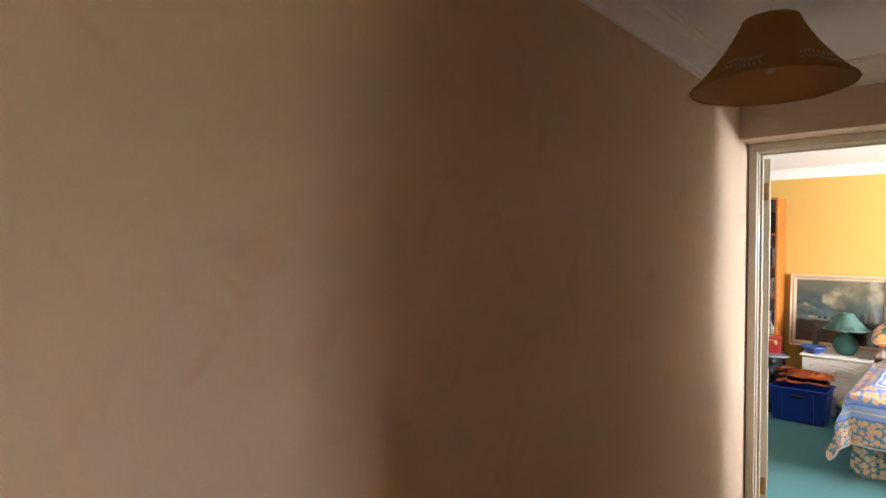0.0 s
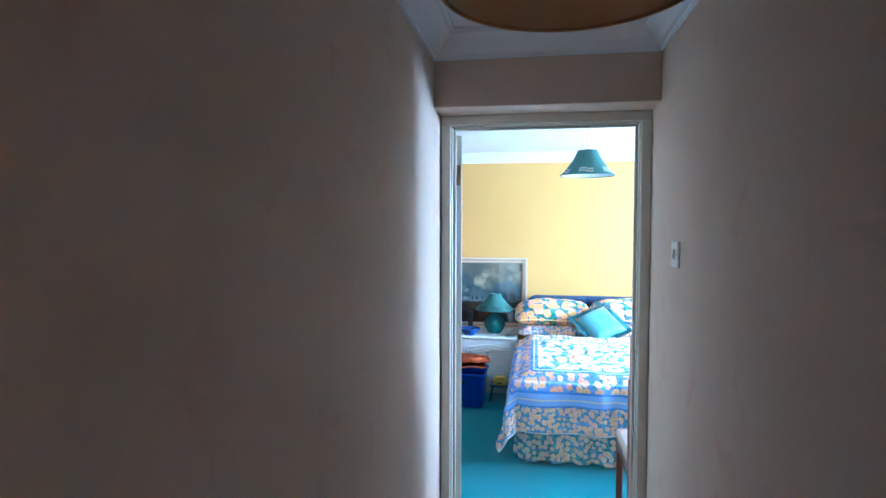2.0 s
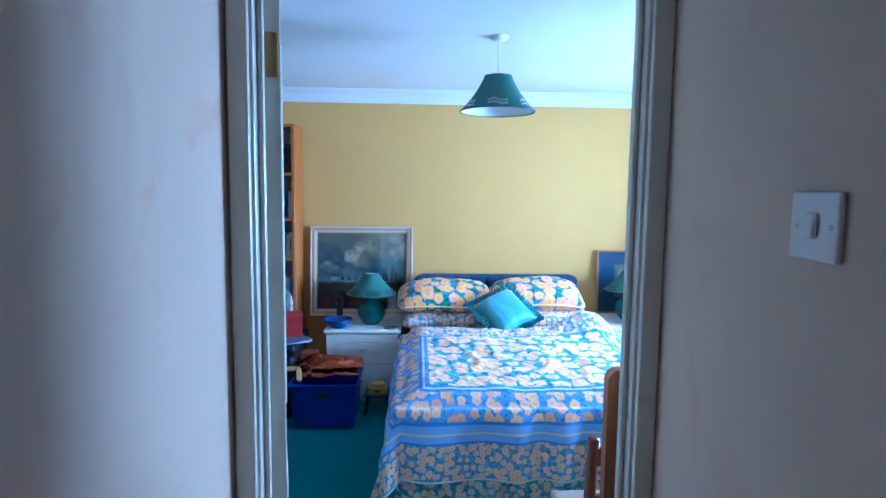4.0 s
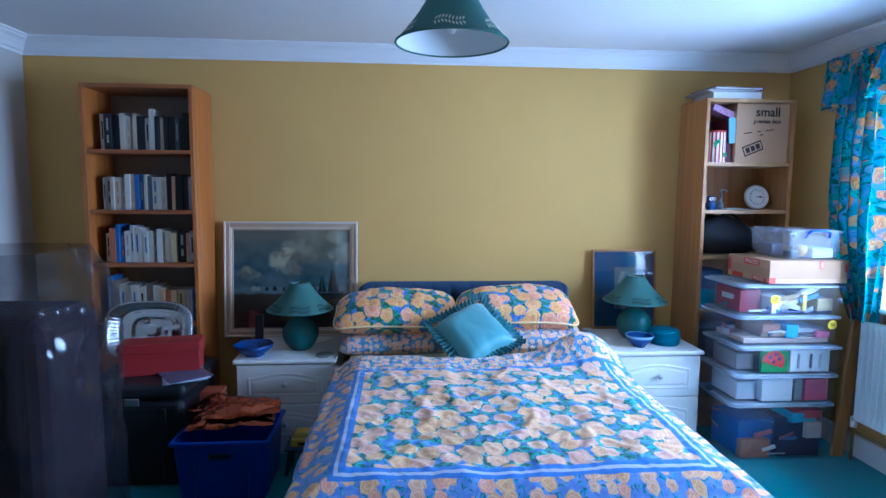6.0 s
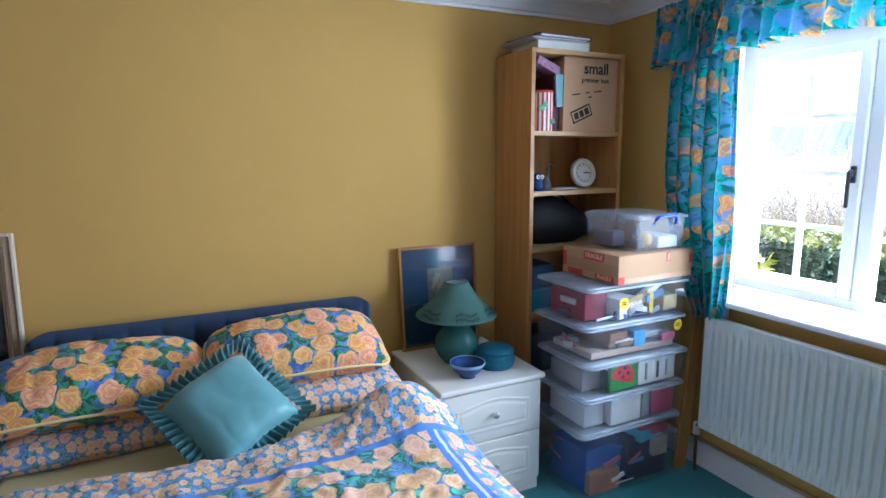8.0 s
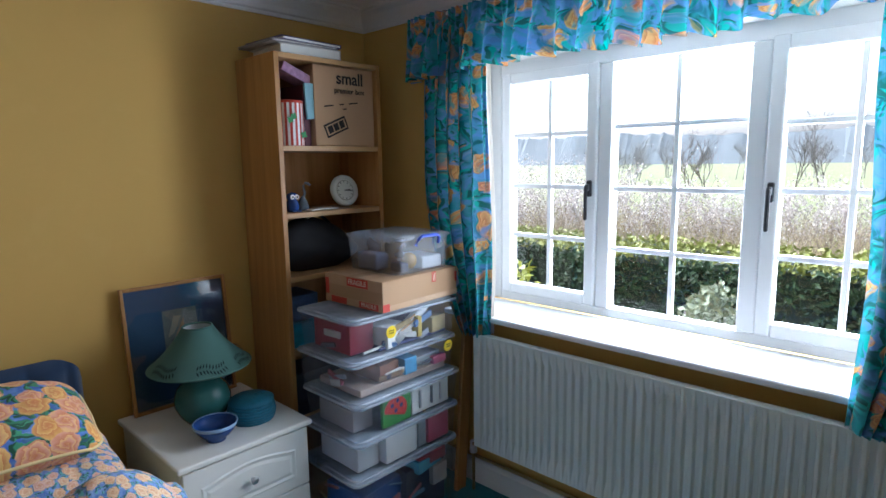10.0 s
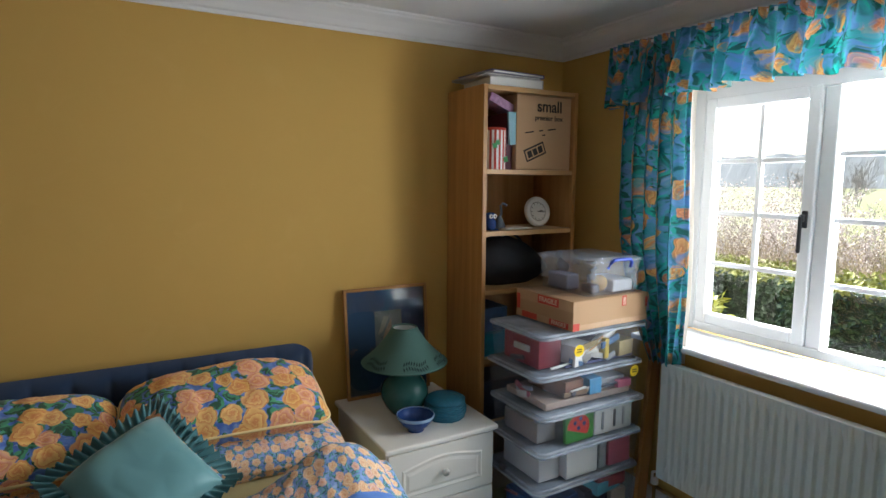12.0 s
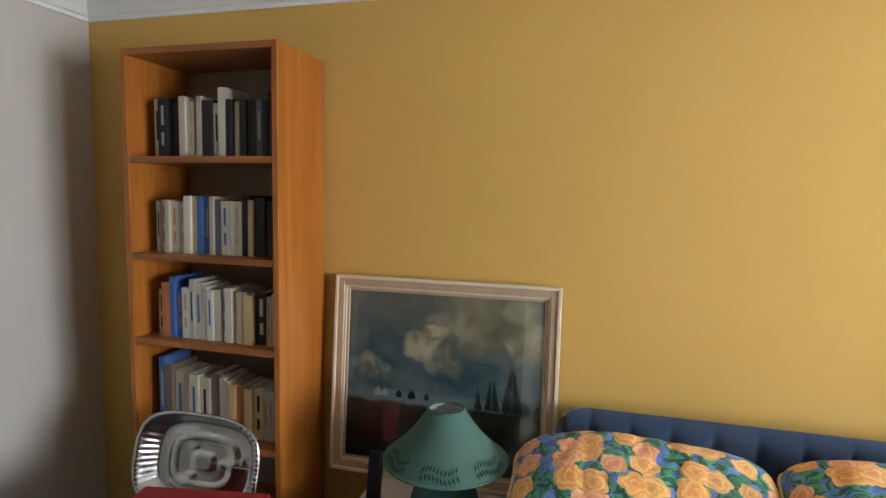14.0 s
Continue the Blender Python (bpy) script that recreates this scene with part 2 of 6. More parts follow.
def clear_plastic(name, tint, cover, rough=0.18, base=(0.82, 0.85, 0.9), spec=0.5):
    """Thin clear or frosted sheet: most light goes straight through."""
    t = Tree(name)
    through_ = t.node("ShaderNodeBsdfTransparent", Color=(*tint, 1))
    haze = t.noise(t.coords(), 9, 3)
    t.done(base, rough, 0, spec)
    m = t.node("ShaderNodeMixShader", i0=t.step(haze, 0.25, 0.75, cover * 0.7, cover * 1.3), i1=through_.outputs[0], i2=t.b.outputs[0])
    t.put(t.t.nodes["Material Output"].inputs[0], m.outputs[0])
    return t.m


def pane_glass(name, ior=1.35):
    t = Tree(name)
    fr = t.node("ShaderNodeFresnel", IOR=ior)
    m = t.node("ShaderNodeMixShader", i0=fr.outputs[0], i1=t.node("ShaderNodeBsdfTransparent").outputs[0], i2=t.node("ShaderNodeBsdfGlossy", Roughness=0.01).outputs[0])
    t.put(t.t.nodes["Material Output"].inputs[0], m.outputs[0])
    return t.m


def seascape(name):
    """Oil painting: clouded teal sky, pale shore line, dark land below."""
    t = Tree(name)
    uv = t.coords("UV")
    xy = t.node("ShaderNodeSeparateXYZ", Vector=uv)
    v = t.math("ADD", xy.outputs[1], t.math("MULTIPLY", t.math("SUBTRACT", t.noise(uv, 9, 3), 0.5), 0.05))
    ragged = t.math("SUBTRACT", t.noise(uv, 7, 5, 0.6, 0.3), 0.5)
    drift = t.noise(t.vec("MULTIPLY", uv, (1.2, 2.2, 1)), 3.0, 4, 0.55, 0.4)
    high = t.mix(t.step(drift, 0.35, 0.65), (0.035, 0.075, 0.085), (0.11, 0.15, 0.15))
    high = t.mix(t.step(v, 0.66, 0.95, 0, 0.8), high, (0.17, 0.16, 0.12))
    # heaped clouds, each a ragged disc lit on its upper left
    for u0, v0, r0, colour in ((0.78, 0.86, 0.24, (0.24, 0.22, 0.15)), (0.62, 0.80, 0.15, (0.26, 0.24, 0.17)), (1.10, 0.76, 0.15, (0.36, 0.33, 0.22)), (1.02, 0.90, 0.13, (0.27, 0.25, 0.17)), (0.58, 0.62, 0.12, (0.22, 0.21, 0.16)), (0.47, 0.72, 0.115, (0.44, 0.38, 0.24)), (0.53, 0.78, 0.08, (0.40, 0.35, 0.22)), (0.41, 0.66, 0.06, (0.36, 0.32, 0.21)), (0.12, 0.56, 0.09, (0.30, 0.27, 0.19)), (0.26, 0.53, 0.05, (0.26, 0.24, 0.18))):
        away = t.vec("LENGTH", t.vec("MULTIPLY", t.vec("SUBTRACT", uv, (u0, v0, 0)), (1.0, 1.15, 0.0)))
        edge = t.math("SUBTRACT", t.math("MULTIPLY_ADD", ragged, 0.16, r0), away)
        lit = t.mix(t.step(t.math("MULTIPLY_ADD", ragged, 1.2, t.math("SUBTRACT", xy.outputs[1], v0)), -r0, r0 * 0.8), tone(colour, 0.55), tone(colour, 1.15))
        high = t.mix(t.step(edge, -0.01, 0.045, 0.0, 0.92), high, lit)
    low = t.mix(t.noise(uv, 12, 4), (0.02, 0.022, 0.018), (0.075, 0.05, 0.025))
    shore = t.mix(t.noise(t.vec("MULTIPLY", uv, (6, 60, 1)), 1, 3), (0.25, 0.3, 0.3), (0.07, 0.1, 0.1))
    c = t.mix(t.step(v, 0.40, 0.43), t.mix(t.step(v, 0.34, 0.36), low, shore), high)
    t.bump(t.noise(uv, 90, 3), 0.3, 0.002)
    return t.done(c, 0.45, 0, 0.4, 0, 0.15)


YELLOW = wallpaper("ochre_wall_paint", (0.62, 0.39, 0.11), (0.66, 0.43, 0.14), 0.25)
CREAM = wallpaper("hall_wallpaper", (0.655, 0.515, 0.39), (0.60, 0.34, 0.24), 0.4)
WHITE_WALL = wallpaper("white_wall_paint", (0.55, 0.52, 0.48), (0.5, 0.47, 0.43), 0.2)
CEILING = wallpaper("white_ceiling_paint", (0.80, 0.80, 0.80), (0.76, 0.76, 0.77), 0.2)
GLOSS = plain("cream_gloss_paint", (0.70, 0.66, 0.56), 0.3, vary=0.05, scale=3)
WHITE = plain("white_gloss_paint", (0.80, 0.79, 0.76), 0.32, vary=0.04, scale=3)
UPVC = plain("white_window_plastic", (0.84, 0.85, 0.86), 0.25, vary=0.02, scale=2, bump=0.03)
RADIATOR = plain("white_radiator_enamel", (0.76, 0.80, 0.76), 0.3, vary=0.03)
DRAWERS = plain("white_painted_board", (0.74, 0.72, 0.66), 0.45, vary=0.06, scale=8)
TEAL_CARPET = carpet("teal_carpet", (0.005, 0.20, 0.23))
# unseen hall floor, coloured rose to bounce pink light onto the wall
BOUNCE_CARPET = carpet("rose_bounce_carpet", (0.44, 0.19, 0.14))
PINE = wood("warm_beech_veneer", (0.34, 0.155, 0.04), (0.52, 0.275, 0.09))
PINE_H = wood("warm_beech_veneer_shelf", (0.40, 0.22, 0.08), (0.58, 0.36, 0.15), axis=0)
REDWOOD = wood("orange_stained_wood", (0.32, 0.092, 0.012), (0.52, 0.19, 0.028))
REDWOOD_H = wood("orange_stained_wood_shelf", (0.26, 0.08, 0.02), (0.44, 0.17, 0.045), axis=0)
MAHOGANY = wood("dark_red_wood", (0.11, 0.035, 0.015), (0.24, 0.085, 0.035), 0.35)
BACKBOARD = plain("grey_backboard", (0.34, 0.31, 0.27), 0.7)
GILT = plain("pale_gilt_frame", (0.52, 0.38, 0.25), 0.4, metal=0.15, vary=0.2, scale=30)
GILT_LIGHT = plain("cream_frame_slip", (0.72, 0.62, 0.48), 0.5, vary=0.12, scale=40)
SEA = seascape("seascape_print")
VELVET = plain("navy_velvet", (0.013, 0.035, 0.085), 0.9, vary=0.25, scale=14, grain=500, sheen=0.6, bump=0.3)
TEAL_SHADE = card_shade("turquoise_card_shade", (0.078, 0.165, 0.14), 0.12)
TEAL_POT = plain("turquoise_glazed_pottery", (0.03, 0.12, 0.11), 0.25, vary=0.2, scale=16)
BROWN_SHADE = card_shade("brown_card_shade", (0.58, 0.35, 0.16), 0.5)
SHADE_LINING = plain("white_shade_lining", (0.78, 0.80, 0.80), 0.7)
# colour in place of holes: dark for inner shade, pale for light let through
CUT = plain("cutout_shade", (0.012, 0.03, 0.03), 0.9)
CUT_PALE = plain("cutout_backlight", (0.72, 0.68, 0.55), 0.8)
PILLOW = fabric("bold_rose_print", draw_pillow)
SMALL = fabric("small_rose_print", draw_small)
VALANCE = fabric("valance_rose_print", draw_valance)
CURTAIN = fabric("teal_poppy_print", draw_curtain, 0.8, thin=0.42)
DUVET = fabric("duvet_rose_print", draw_duvet)
PIPING = plain("cream_piping_cord", (0.80, 0.62, 0.30), 0.8)
LINING = card_shade("cream_curtain_lining", (0.76, 0.72, 0.66), 0.6)
SHEET = plain("pale_yellow_sheet", (0.66, 0.55, 0.26), 0.9, sheen=0.2)
TEAL_SATIN = plain("turquoise_satin", (0.13, 0.32, 0.34), 0.45, vary=0.08, scale=10, grain=600, sheen=0.4)
CHROME = plain("brushed_steel", (0.60, 0.60, 0.60), 0.3, metal=1.0)
BRASS = plain("aged_brass", (0.50, 0.34, 0.14), 0.4, metal=1.0, vary=0.2)
BLACK = plain("black_plastic", (0.012, 0.013, 0.016), 0.42)
BLACK_CLOTH = plain("black_nylon", (0.010, 0.010, 0.013), 0.75, grain=500, bump=0.5)
RED_CARD = plain("dark_red_card", (0.30, 0.02, 0.02), 0.55)
BLUE_CRATE = plain("royal_blue_plastic", (0.008, 0.045, 0.34), 0.35)
COPPER = plain("copper_foil", (0.34, 0.09, 0.04), 0.16, metal=1.0, vary=0.35, scale=20, bump=0.5)
FOIL = plain("aluminium_foil", (0.60, 0.60, 0.60), 0.24, metal=1.0, vary=0.15, scale=40, bump=0.6)
CARD = plain("brown_cardboard", (0.46, 0.28, 0.15), 0.75, vary=0.07, scale=5)
CARD_DARK = plain("dull_cardboard", (0.40, 0.245, 0.13), 0.75, vary=0.07, scale=5)
INK = plain("black_ink", (0.02, 0.015, 0.012), 0.7)
RED_TAPE = plain("red_printed_tape", (0.50, 0.05, 0.03), 0.5)
PAPER = plain("white_paper", (0.80, 0.79, 0.75), 0.8)
CLEAR = clear_plastic("clear_tub_plastic", (0.96, 0.97, 0.98), 0.08)
FROST = clear_plastic("frosted_lid_plastic", (0.80, 0.86, 0.95), 0.34, 0.3, (0.70, 0.75, 0.80))
MILKY = clear_plastic("milky_box_plastic", (0.90, 0.93, 0.97), 0.24)
FILM = clear_plastic("clear_wrapping_film", (0.97, 0.96, 0.97), 0.35, 0.06, (0.03, 0.03, 0.035), 0.9)
GLASS = pane_glass("window_glass")
BLUE_POT = plain("cobalt_glazed_pottery", (0.02, 0.06, 0.22), 0.2, vary=0.5, scale=25)
AQUA_WEAVE = plain("turquoise_woven_cane", (0.02, 0.15, 0.22), 0.6, vary=0.4, scale=60, grain=260, bump=0.8)
SEAT_CLOTH = plain("pale_checked_seat_cloth", (0.40, 0.31, 0.25), 0.9, grain=160, bump=0.6)


# ---- mesh helpers ----
def mesh(name, verts, faces, mat, parent=None, smooth=False, uvs=None):
    me = bpy.data.meshes.new(name)
    me.from_pydata([tuple(v) for v in verts], [], faces)
    for m in mat if isinstance(mat, (list, tuple)) else (mat,):
        me.materials.append(m)
    if smooth:
        me.polygons.foreach_set("use_smooth", [True] * len(me.polygons))
    if uvs is not None:
        layer = me.uv_layers.new(name="UVMap")
        idx = np.empty(len(me.loops), int)
        me.loops.foreach_get("vertex_index", idx)
        layer.data.foreach_set("uv", np.asarray(uvs, float)[idx].ravel())
    me.update()
    ob = new(name, me)
    if parent is not None:
        ob.parent = parent
    return ob


def from_bm(name, bm, mat, parent=None, smooth=False):
    me = bpy.data.meshes.new(name)
    bm.to_mesh(me)
    bm.free()
    for m in mat if isinstance(mat, (list, tuple)) else (mat,):
        me.materials.append(m)
    if smooth:
        me.polygons.foreach_set("use_smooth", [True] * len(me.polygons))
    ob = new(name, me)
    if parent is not None:
        ob.parent = parent
    return ob


def add_box(bm, lo, hi, bevel=0.0, m=None, segs=1):
    """A bevelled block between two corners, added to bm."""
    size = [b - a for a, b in zip(lo, hi)]
    mat4 = Matrix.Translation([(a + b) / 2 for a, b in zip(lo, hi)]) @ Matrix.Diagonal((*size, 1))
    if m is not None:
        mat4 = m @ mat4
    got = bmesh.ops.create_cube(bm, size=1.0, matrix=mat4)["verts"]
    if bevel:
        edges = list({e for v in got for e in v.link_edges})
        bmesh.ops.bevel(bm, geom=edges, offset=bevel, segments=segs, affect="EDGES", profile=0.5)


def box(name, lo, hi, mat, parent=None, bevel=0.003, m=None, segs=1):
    bm = bmesh.new()
    add_box(bm, lo, hi, bevel, m, segs)
    return from_bm(name, bm, mat, parent)


def boxes(name, items, mat, parent=None, bevel=0.003):
    bm = bmesh.new()
    for lo, hi in items:
        add_box(bm, lo, hi, bevel)
    return from_bm(name, bm, mat, parent)


def lathe(name, profile, mat, parent=None, segs=40, at=(0, 0, 0), smooth=True, wob=0.0):
    verts, faces = [], []
    n = len(profile)
    for k in range(segs):
        a = 2 * math.pi * k / segs
        for r, z in profile:
            rr = r * (1 + wob * math.sin(5 * a + z * 40))
            verts.append((at[0] + rr * math.cos(a), at[1] + rr * math.sin(a), at[2] + z))
    for k in range(segs):
        k2 = (k + 1) % segs
        for j in range(n - 1):
            faces.append((k * n + j, k2 * n + j, k2 * n + j + 1, k * n + j + 1))
    return mesh(name, verts, faces, mat, parent, smooth)


def tube(name, pts, r, mat, parent=None, segs=8, closed=False):
    """A round cord through points."""
    verts, faces = [], []
    pts = [Vector(p) for p in pts]
    n = len(pts)
    for k, p in enumerate(pts):
        a = pts[(k + 1) % n] if closed or k < n - 1 else p
        b = pts[k - 1] if closed or k > 0 else p
        d = (a - b).normalized()
        side = d.cross(Vector((0, 0, 1)) if abs(d.z) < 0.9 else Vector((1, 0, 0))).normalized()
        up = side.cross(d)
        for j in range(segs):
            w = 2 * math.pi * j / segs
            verts.append(p + r * (math.cos(w) * side + math.sin(w) * up))
    for k in range(n if closed else n - 1):
        k2 = (k + 1) % n
        for j in range(segs):
            j2 = (j + 1) % segs
            faces.append((k * segs + j, k * segs + j2, k2 * segs + j2, k2 * segs + j))
    if not closed:
        faces += [tuple(range(segs)), tuple(range((n - 1) * segs, n * segs))]
    return mesh(name, verts, faces, mat, parent, True)


def sheet(name, nu, nv, fn, mat, parent=None, uv=None, closed_u=False, thick=0.0):
    """A smooth surface fn(u, v) over the unit square, with uv in metres."""
    verts, faces, uvs = [], [], []
    for j in range(nv + 1):
        for i in range(nu + 1):
            u, v = i / nu, j / nv
            verts.append(fn(u, v))
            uvs.append(uv(u, v) if uv else (u, v))
    for j in range(nv):
        for i in range(nu):
            a = j * (nu + 1) + i
            faces.append((a, a + 1, a + nu + 2, a + nu + 1))
    ob = mesh(name, verts, faces, mat, parent, True, uvs)
    if thick:
        s = ob.modifiers.new("thickness", "SOLIDIFY")
        s.thickness = thick
        s.offset = 0
    return ob


def thing(name, label, category, at=(0, 0, 0), rz=0.0, group="", kind=""):
    ob = new(name)
    ob.empty_display_size = 0.1
    ob.matrix_basis = pose(*at, 0, 0, rz)
    return tagged(ob, label, category, group, kind)


def text(body, size, mat, parent, m, name="lettering", width=1.0):
    cu = bpy.data.curves.new(name, "FONT")
    cu.body = body
    cu.size = size
    cu.extrude = 0.0006
    cu.offset = size * 0.018
    cu.align_x, cu.align_y = "CENTER", "CENTER"
    tmp = bpy.data.objects.new("tmp", cu)
    me = bpy.data.meshes.new_from_object(tmp)
    bpy.data.objects.remove(tmp)
    me.materials.clear()
    me.materials.append(mat)
    ob = new(name, me)
    ob.parent = parent
    ob.matrix_basis = m @ Matrix.Diagonal((width, 1, 1, 1))
    return ob


def frustum(bm, lo, hi, taper, bevel=0.0, segs=2):
    """A block whose foot is smaller than its top by taper on each side."""
    x0, y0, z0 = lo
    x1, y1, z1 = hi
    vs = [bm.verts.new(p) for p in ((x0 + taper, y0 + taper, z0), (x1 - taper, y0 + taper, z0), (x1 - taper, y1 - taper, z0), (x0 + taper, y1 - taper, z0), (x0, y0, z1), (x1, y0, z1), (x1, y1, z1), (x0, y1, z1))]
    fs = [bm.faces.new([vs[i] for i in f]) for f in ((3, 2, 1, 0), (4, 5, 6, 7), (0, 1, 5, 4), (1, 2, 6, 5), (2, 3, 7, 6), (3, 0, 4, 7))]
    if bevel:
        edges = [e for e in {e for v in vs for e in v.link_edges} if abs(e.verts[0].co.z - e.verts[1].co.z) > 0.005]
        bmesh.ops.bevel(bm, geom=edges, offset=bevel, segments=segs, affect="EDGES", profile=0.5)
    return fs


def rim_loop(name, rect, profile, mat, label="", parent=None, kind="structure", skip=()):
    """A moulding run round the inside of a rectangle (x0, y0, x1, y1): profile of (inset, z)."""
    x0, y0, x1, y1 = rect
    verts, faces = [], []
    n = len(profile)
    for d, z in profile:
        verts += [(x0 + d, y0 + d, z), (x1 - d, y0 + d, z), (x1 - d, y1 - d, z), (x0 + d, y1 - d, z)]
    for j in range(n - 1):
        for k in range(4):
            if k not in skip:
                faces.append((4 * j + k, 4 * j + (k + 1) % 4, 4 * j + 4 + (k + 1) % 4, 4 * j + 4 + k))
    return tagged(mesh(name, verts, faces, mat, parent), label, "", "", kind)


# ---- the setting ----
X0, X1, Y0, Y1, TOP = -2.28, 2.48, 3.205, 6.60, 2.33     # bedroom
HX0, HX1 = -0.65, 0.21                                    # hall
DX0, DX1, DTOP = -0.600, 0.162, 2.003                       # doorway
WY0, WY1, WZ0, WZ1 = 4.13, 5.95, 0.85, 2.03               # window opening


def structure(ob, label):
    return tagged(ob, label, "", "", "structure")


structure(box("floor", (X0 - 0.1, 3.13, -0.1), (X1 + 0.1, Y1 + 0.1, 0.0), TEAL_CARPET, None, 0), "teal fitted carpet of the bedroom")
structure(box("floor_hall", (-0.8, -2.1, -0.1), (1.9, 3.13, 0.0), BOUNCE_CARPET, None, 0), "unseen fitted carpet of the hall, rose-brown to bounce pink light")
structure(box("ceiling", (X0 - 0.1, 3.2, TOP), (X1 + 0.1, Y1 + 0.1, TOP + 0.12), CEILING, None, 0), "white painted bedroom ceiling")
structure(box("ceiling_hall", (-0.8, -2.1, TOP), (1.9, 3.2, TOP + 0.12), CEILING, None, 0), "white painted hall ceiling")
structure(box("wall_north", (X0 - 0.15, Y1, 0), (X1 + 0.4, Y1 + 0.15, TOP), YELLOW, None, 0), "ochre yellow bedroom wall behind the bed")
structure(box("wall_west", (X0 - 0.15, Y0 - 0.05, 0), (X0, Y1, TOP), WHITE_WALL, None, 0), "off-white bedroom side wall")
structure(boxes("wall_south", [((X0, 3.145, 0), (DX0 - 0.03, Y0, TOP)), ((DX1 + 0.03, 3.145, 0), (X1, Y0, TOP)), ((DX0 - 0.03, 3.145, DTOP + 0.03), (DX1 + 0.03, Y0, TOP))], YELLOW, None, 0), "ochre yellow bedroom wall round the doorway")
structure(boxes("wall_east", [((X1, Y0 - 0.05, 0), (X1 + 0.34, Y1, WZ0)), ((X1, Y0 - 0.05, WZ1), (X1 + 0.34, Y1, TOP)), ((X1, Y0 - 0.05, WZ0), (X1 + 0.34, WY0, WZ1)), ((X1, WY1, WZ0), (X1 + 0.34, Y1, WZ1))], YELLOW, None, 0), "ochre yellow window wall with a deep reveal")
# hall
structure(box("wall_hall_west", (HX0 - 0.1, -2.0, 0), (HX0, 3.145, TOP), CREAM, None, 0), "beige papered hall wall")
# unseen stretch below y 1.25 added to cut off the landing window's light
structure(box("wall_hall_east", (HX1, 0.17, 0), (HX1 + 0.1, 3.145, TOP), CREAM, None, 0), "beige papered hall wall with the light switch")
structure(box("hall_downstand", (HX0, 2.958, 2.05), (HX1, 3.145, TOP), CREAM, None, 0.004), "papered downstand over the bedroom door")
# unseen walls; their window opening is added so daylight reaches the hall
structure(boxes("wall_landing", [((HX1 + 0.1, 1.25, 0), (1.7, 1.35, TOP)), ((HX0 - 0.1, -2.1, 0), (1.8, -2.0, TOP)), ((1.7, -2.0, 0), (1.8, -0.75, TOP)), ((1.7, -0.2, 0), (1.8, 1.35, TOP)), ((1.7, -0.75, 0), (1.8, -0.2, 0.95)), ((1.7, -0.75, 2.15), (1.8, -0.2, TOP))], CREAM, None, 0), "unseen beige papered landing walls with an opening added for light")
COVE = [(0.0, 2.232), (0.010, 2.232), (0.012, 2.246), (0.022, 2.252), (0.034, 2.272), (0.055, 2.297), (0.078, 2.311), (0.082, 2.319), (0.094, 2.321), (0.096, TOP)]
rim_loop("cornice", (X0, Y0, X1, Y1), COVE, CEILING, "white moulded plaster cornice of the bedroom")
rim_loop("cornice_hall", (HX0, -2.0, HX1, 2.958), COVE, CEILING, "white moulded plaster cornice of the hall", skip=(0,))
SKIRT = [(0.018, 0.0), (0.018, 0.10), (0.012, 0.112), (0.006, 0.118), (0.0, 0.12)]
rim_loop("baseboard", (X0, Y0, X1, Y1), SKIRT, WHITE, "white gloss painted skirting board", skip=(0,))

# doorway: lining, architrave, stop
frame_1 = structure(new("door_frame"), "cream gloss painted door frame")
for nm, lo, hi in (("lining", (DX0 - 0.03, 3.135, 0), (DX0, 3.212, DTOP)), ("lining", (DX1, 3.135, 0), (DX1 + 0.03, 3.212, DTOP)), ("lining", (DX0 - 0.03, 3.135, DTOP), (DX1 + 0.03, 3.212, DTOP + 0.03)),
                   ("stop", (DX0, 3.158, 0), (DX0 + 0.012, 3.174, DTOP - 0.012)), ("stop", (DX1 - 0.012, 3.158, 0), (DX1, 3.174, DTOP - 0.012)), ("stop", (DX0, 3.158, DTOP - 0.012), (DX1, 3.174, DTOP)),
                   ("architrave", (HX0 + 0.004, 3.118, 0), (DX0 - 0.006, 3.135, DTOP + 0.006)), ("architrave", (DX1 + 0.006, 3.118, 0), (HX1 - 0.002, 3.135, DTOP + 0.006)), ("architrave", (HX0 + 0.004, 3.118, DTOP + 0.006), (HX1 - 0.004, 3.135, DTOP + 0.046)),
                   ("architrave", (DX0 - 0.075, 3.2055, 0), (DX0 - 0.032, 3.222, DTOP + 0.05)), ("architrave", (DX1 + 0.032, 3.2055, 0), (DX1 + 0.075, 3.222, DTOP + 0.05)), ("architrave", (DX0 - 0.032, 3.2055, DTOP + 0.032), (DX1 + 0.032, 3.222, DTOP + 0.075))):
    box(nm, lo, hi, GLOSS, frame_1, 0.004, segs=2)

# door leaf, opened into the room past square
door_1 = thing("door_1", "cream painted panel door standing open with brass hinges", "door", (DX0 - 0.010, 3.226, 0), 104, kind="structure")
bm = bmesh.new()
add_box(bm, (0.006, -0.04, 0.012), (0.742, 0.0, 1.985), 0.002)
door_leaf = from_bm("leaf", bm, GLOSS, door_1)
for z in (0.25, 1.81):
    box("hinge", (0.0, -0.034, z - 0.045), (0.0055, -0.003, z + 0.045), BRASS, door_1, 0.001)
    tube("hinge_pin", [(0.0, 0.004, z - 0.05), (0.0, 0.004, z + 0.05)], 0.005, BRASS, door_1)
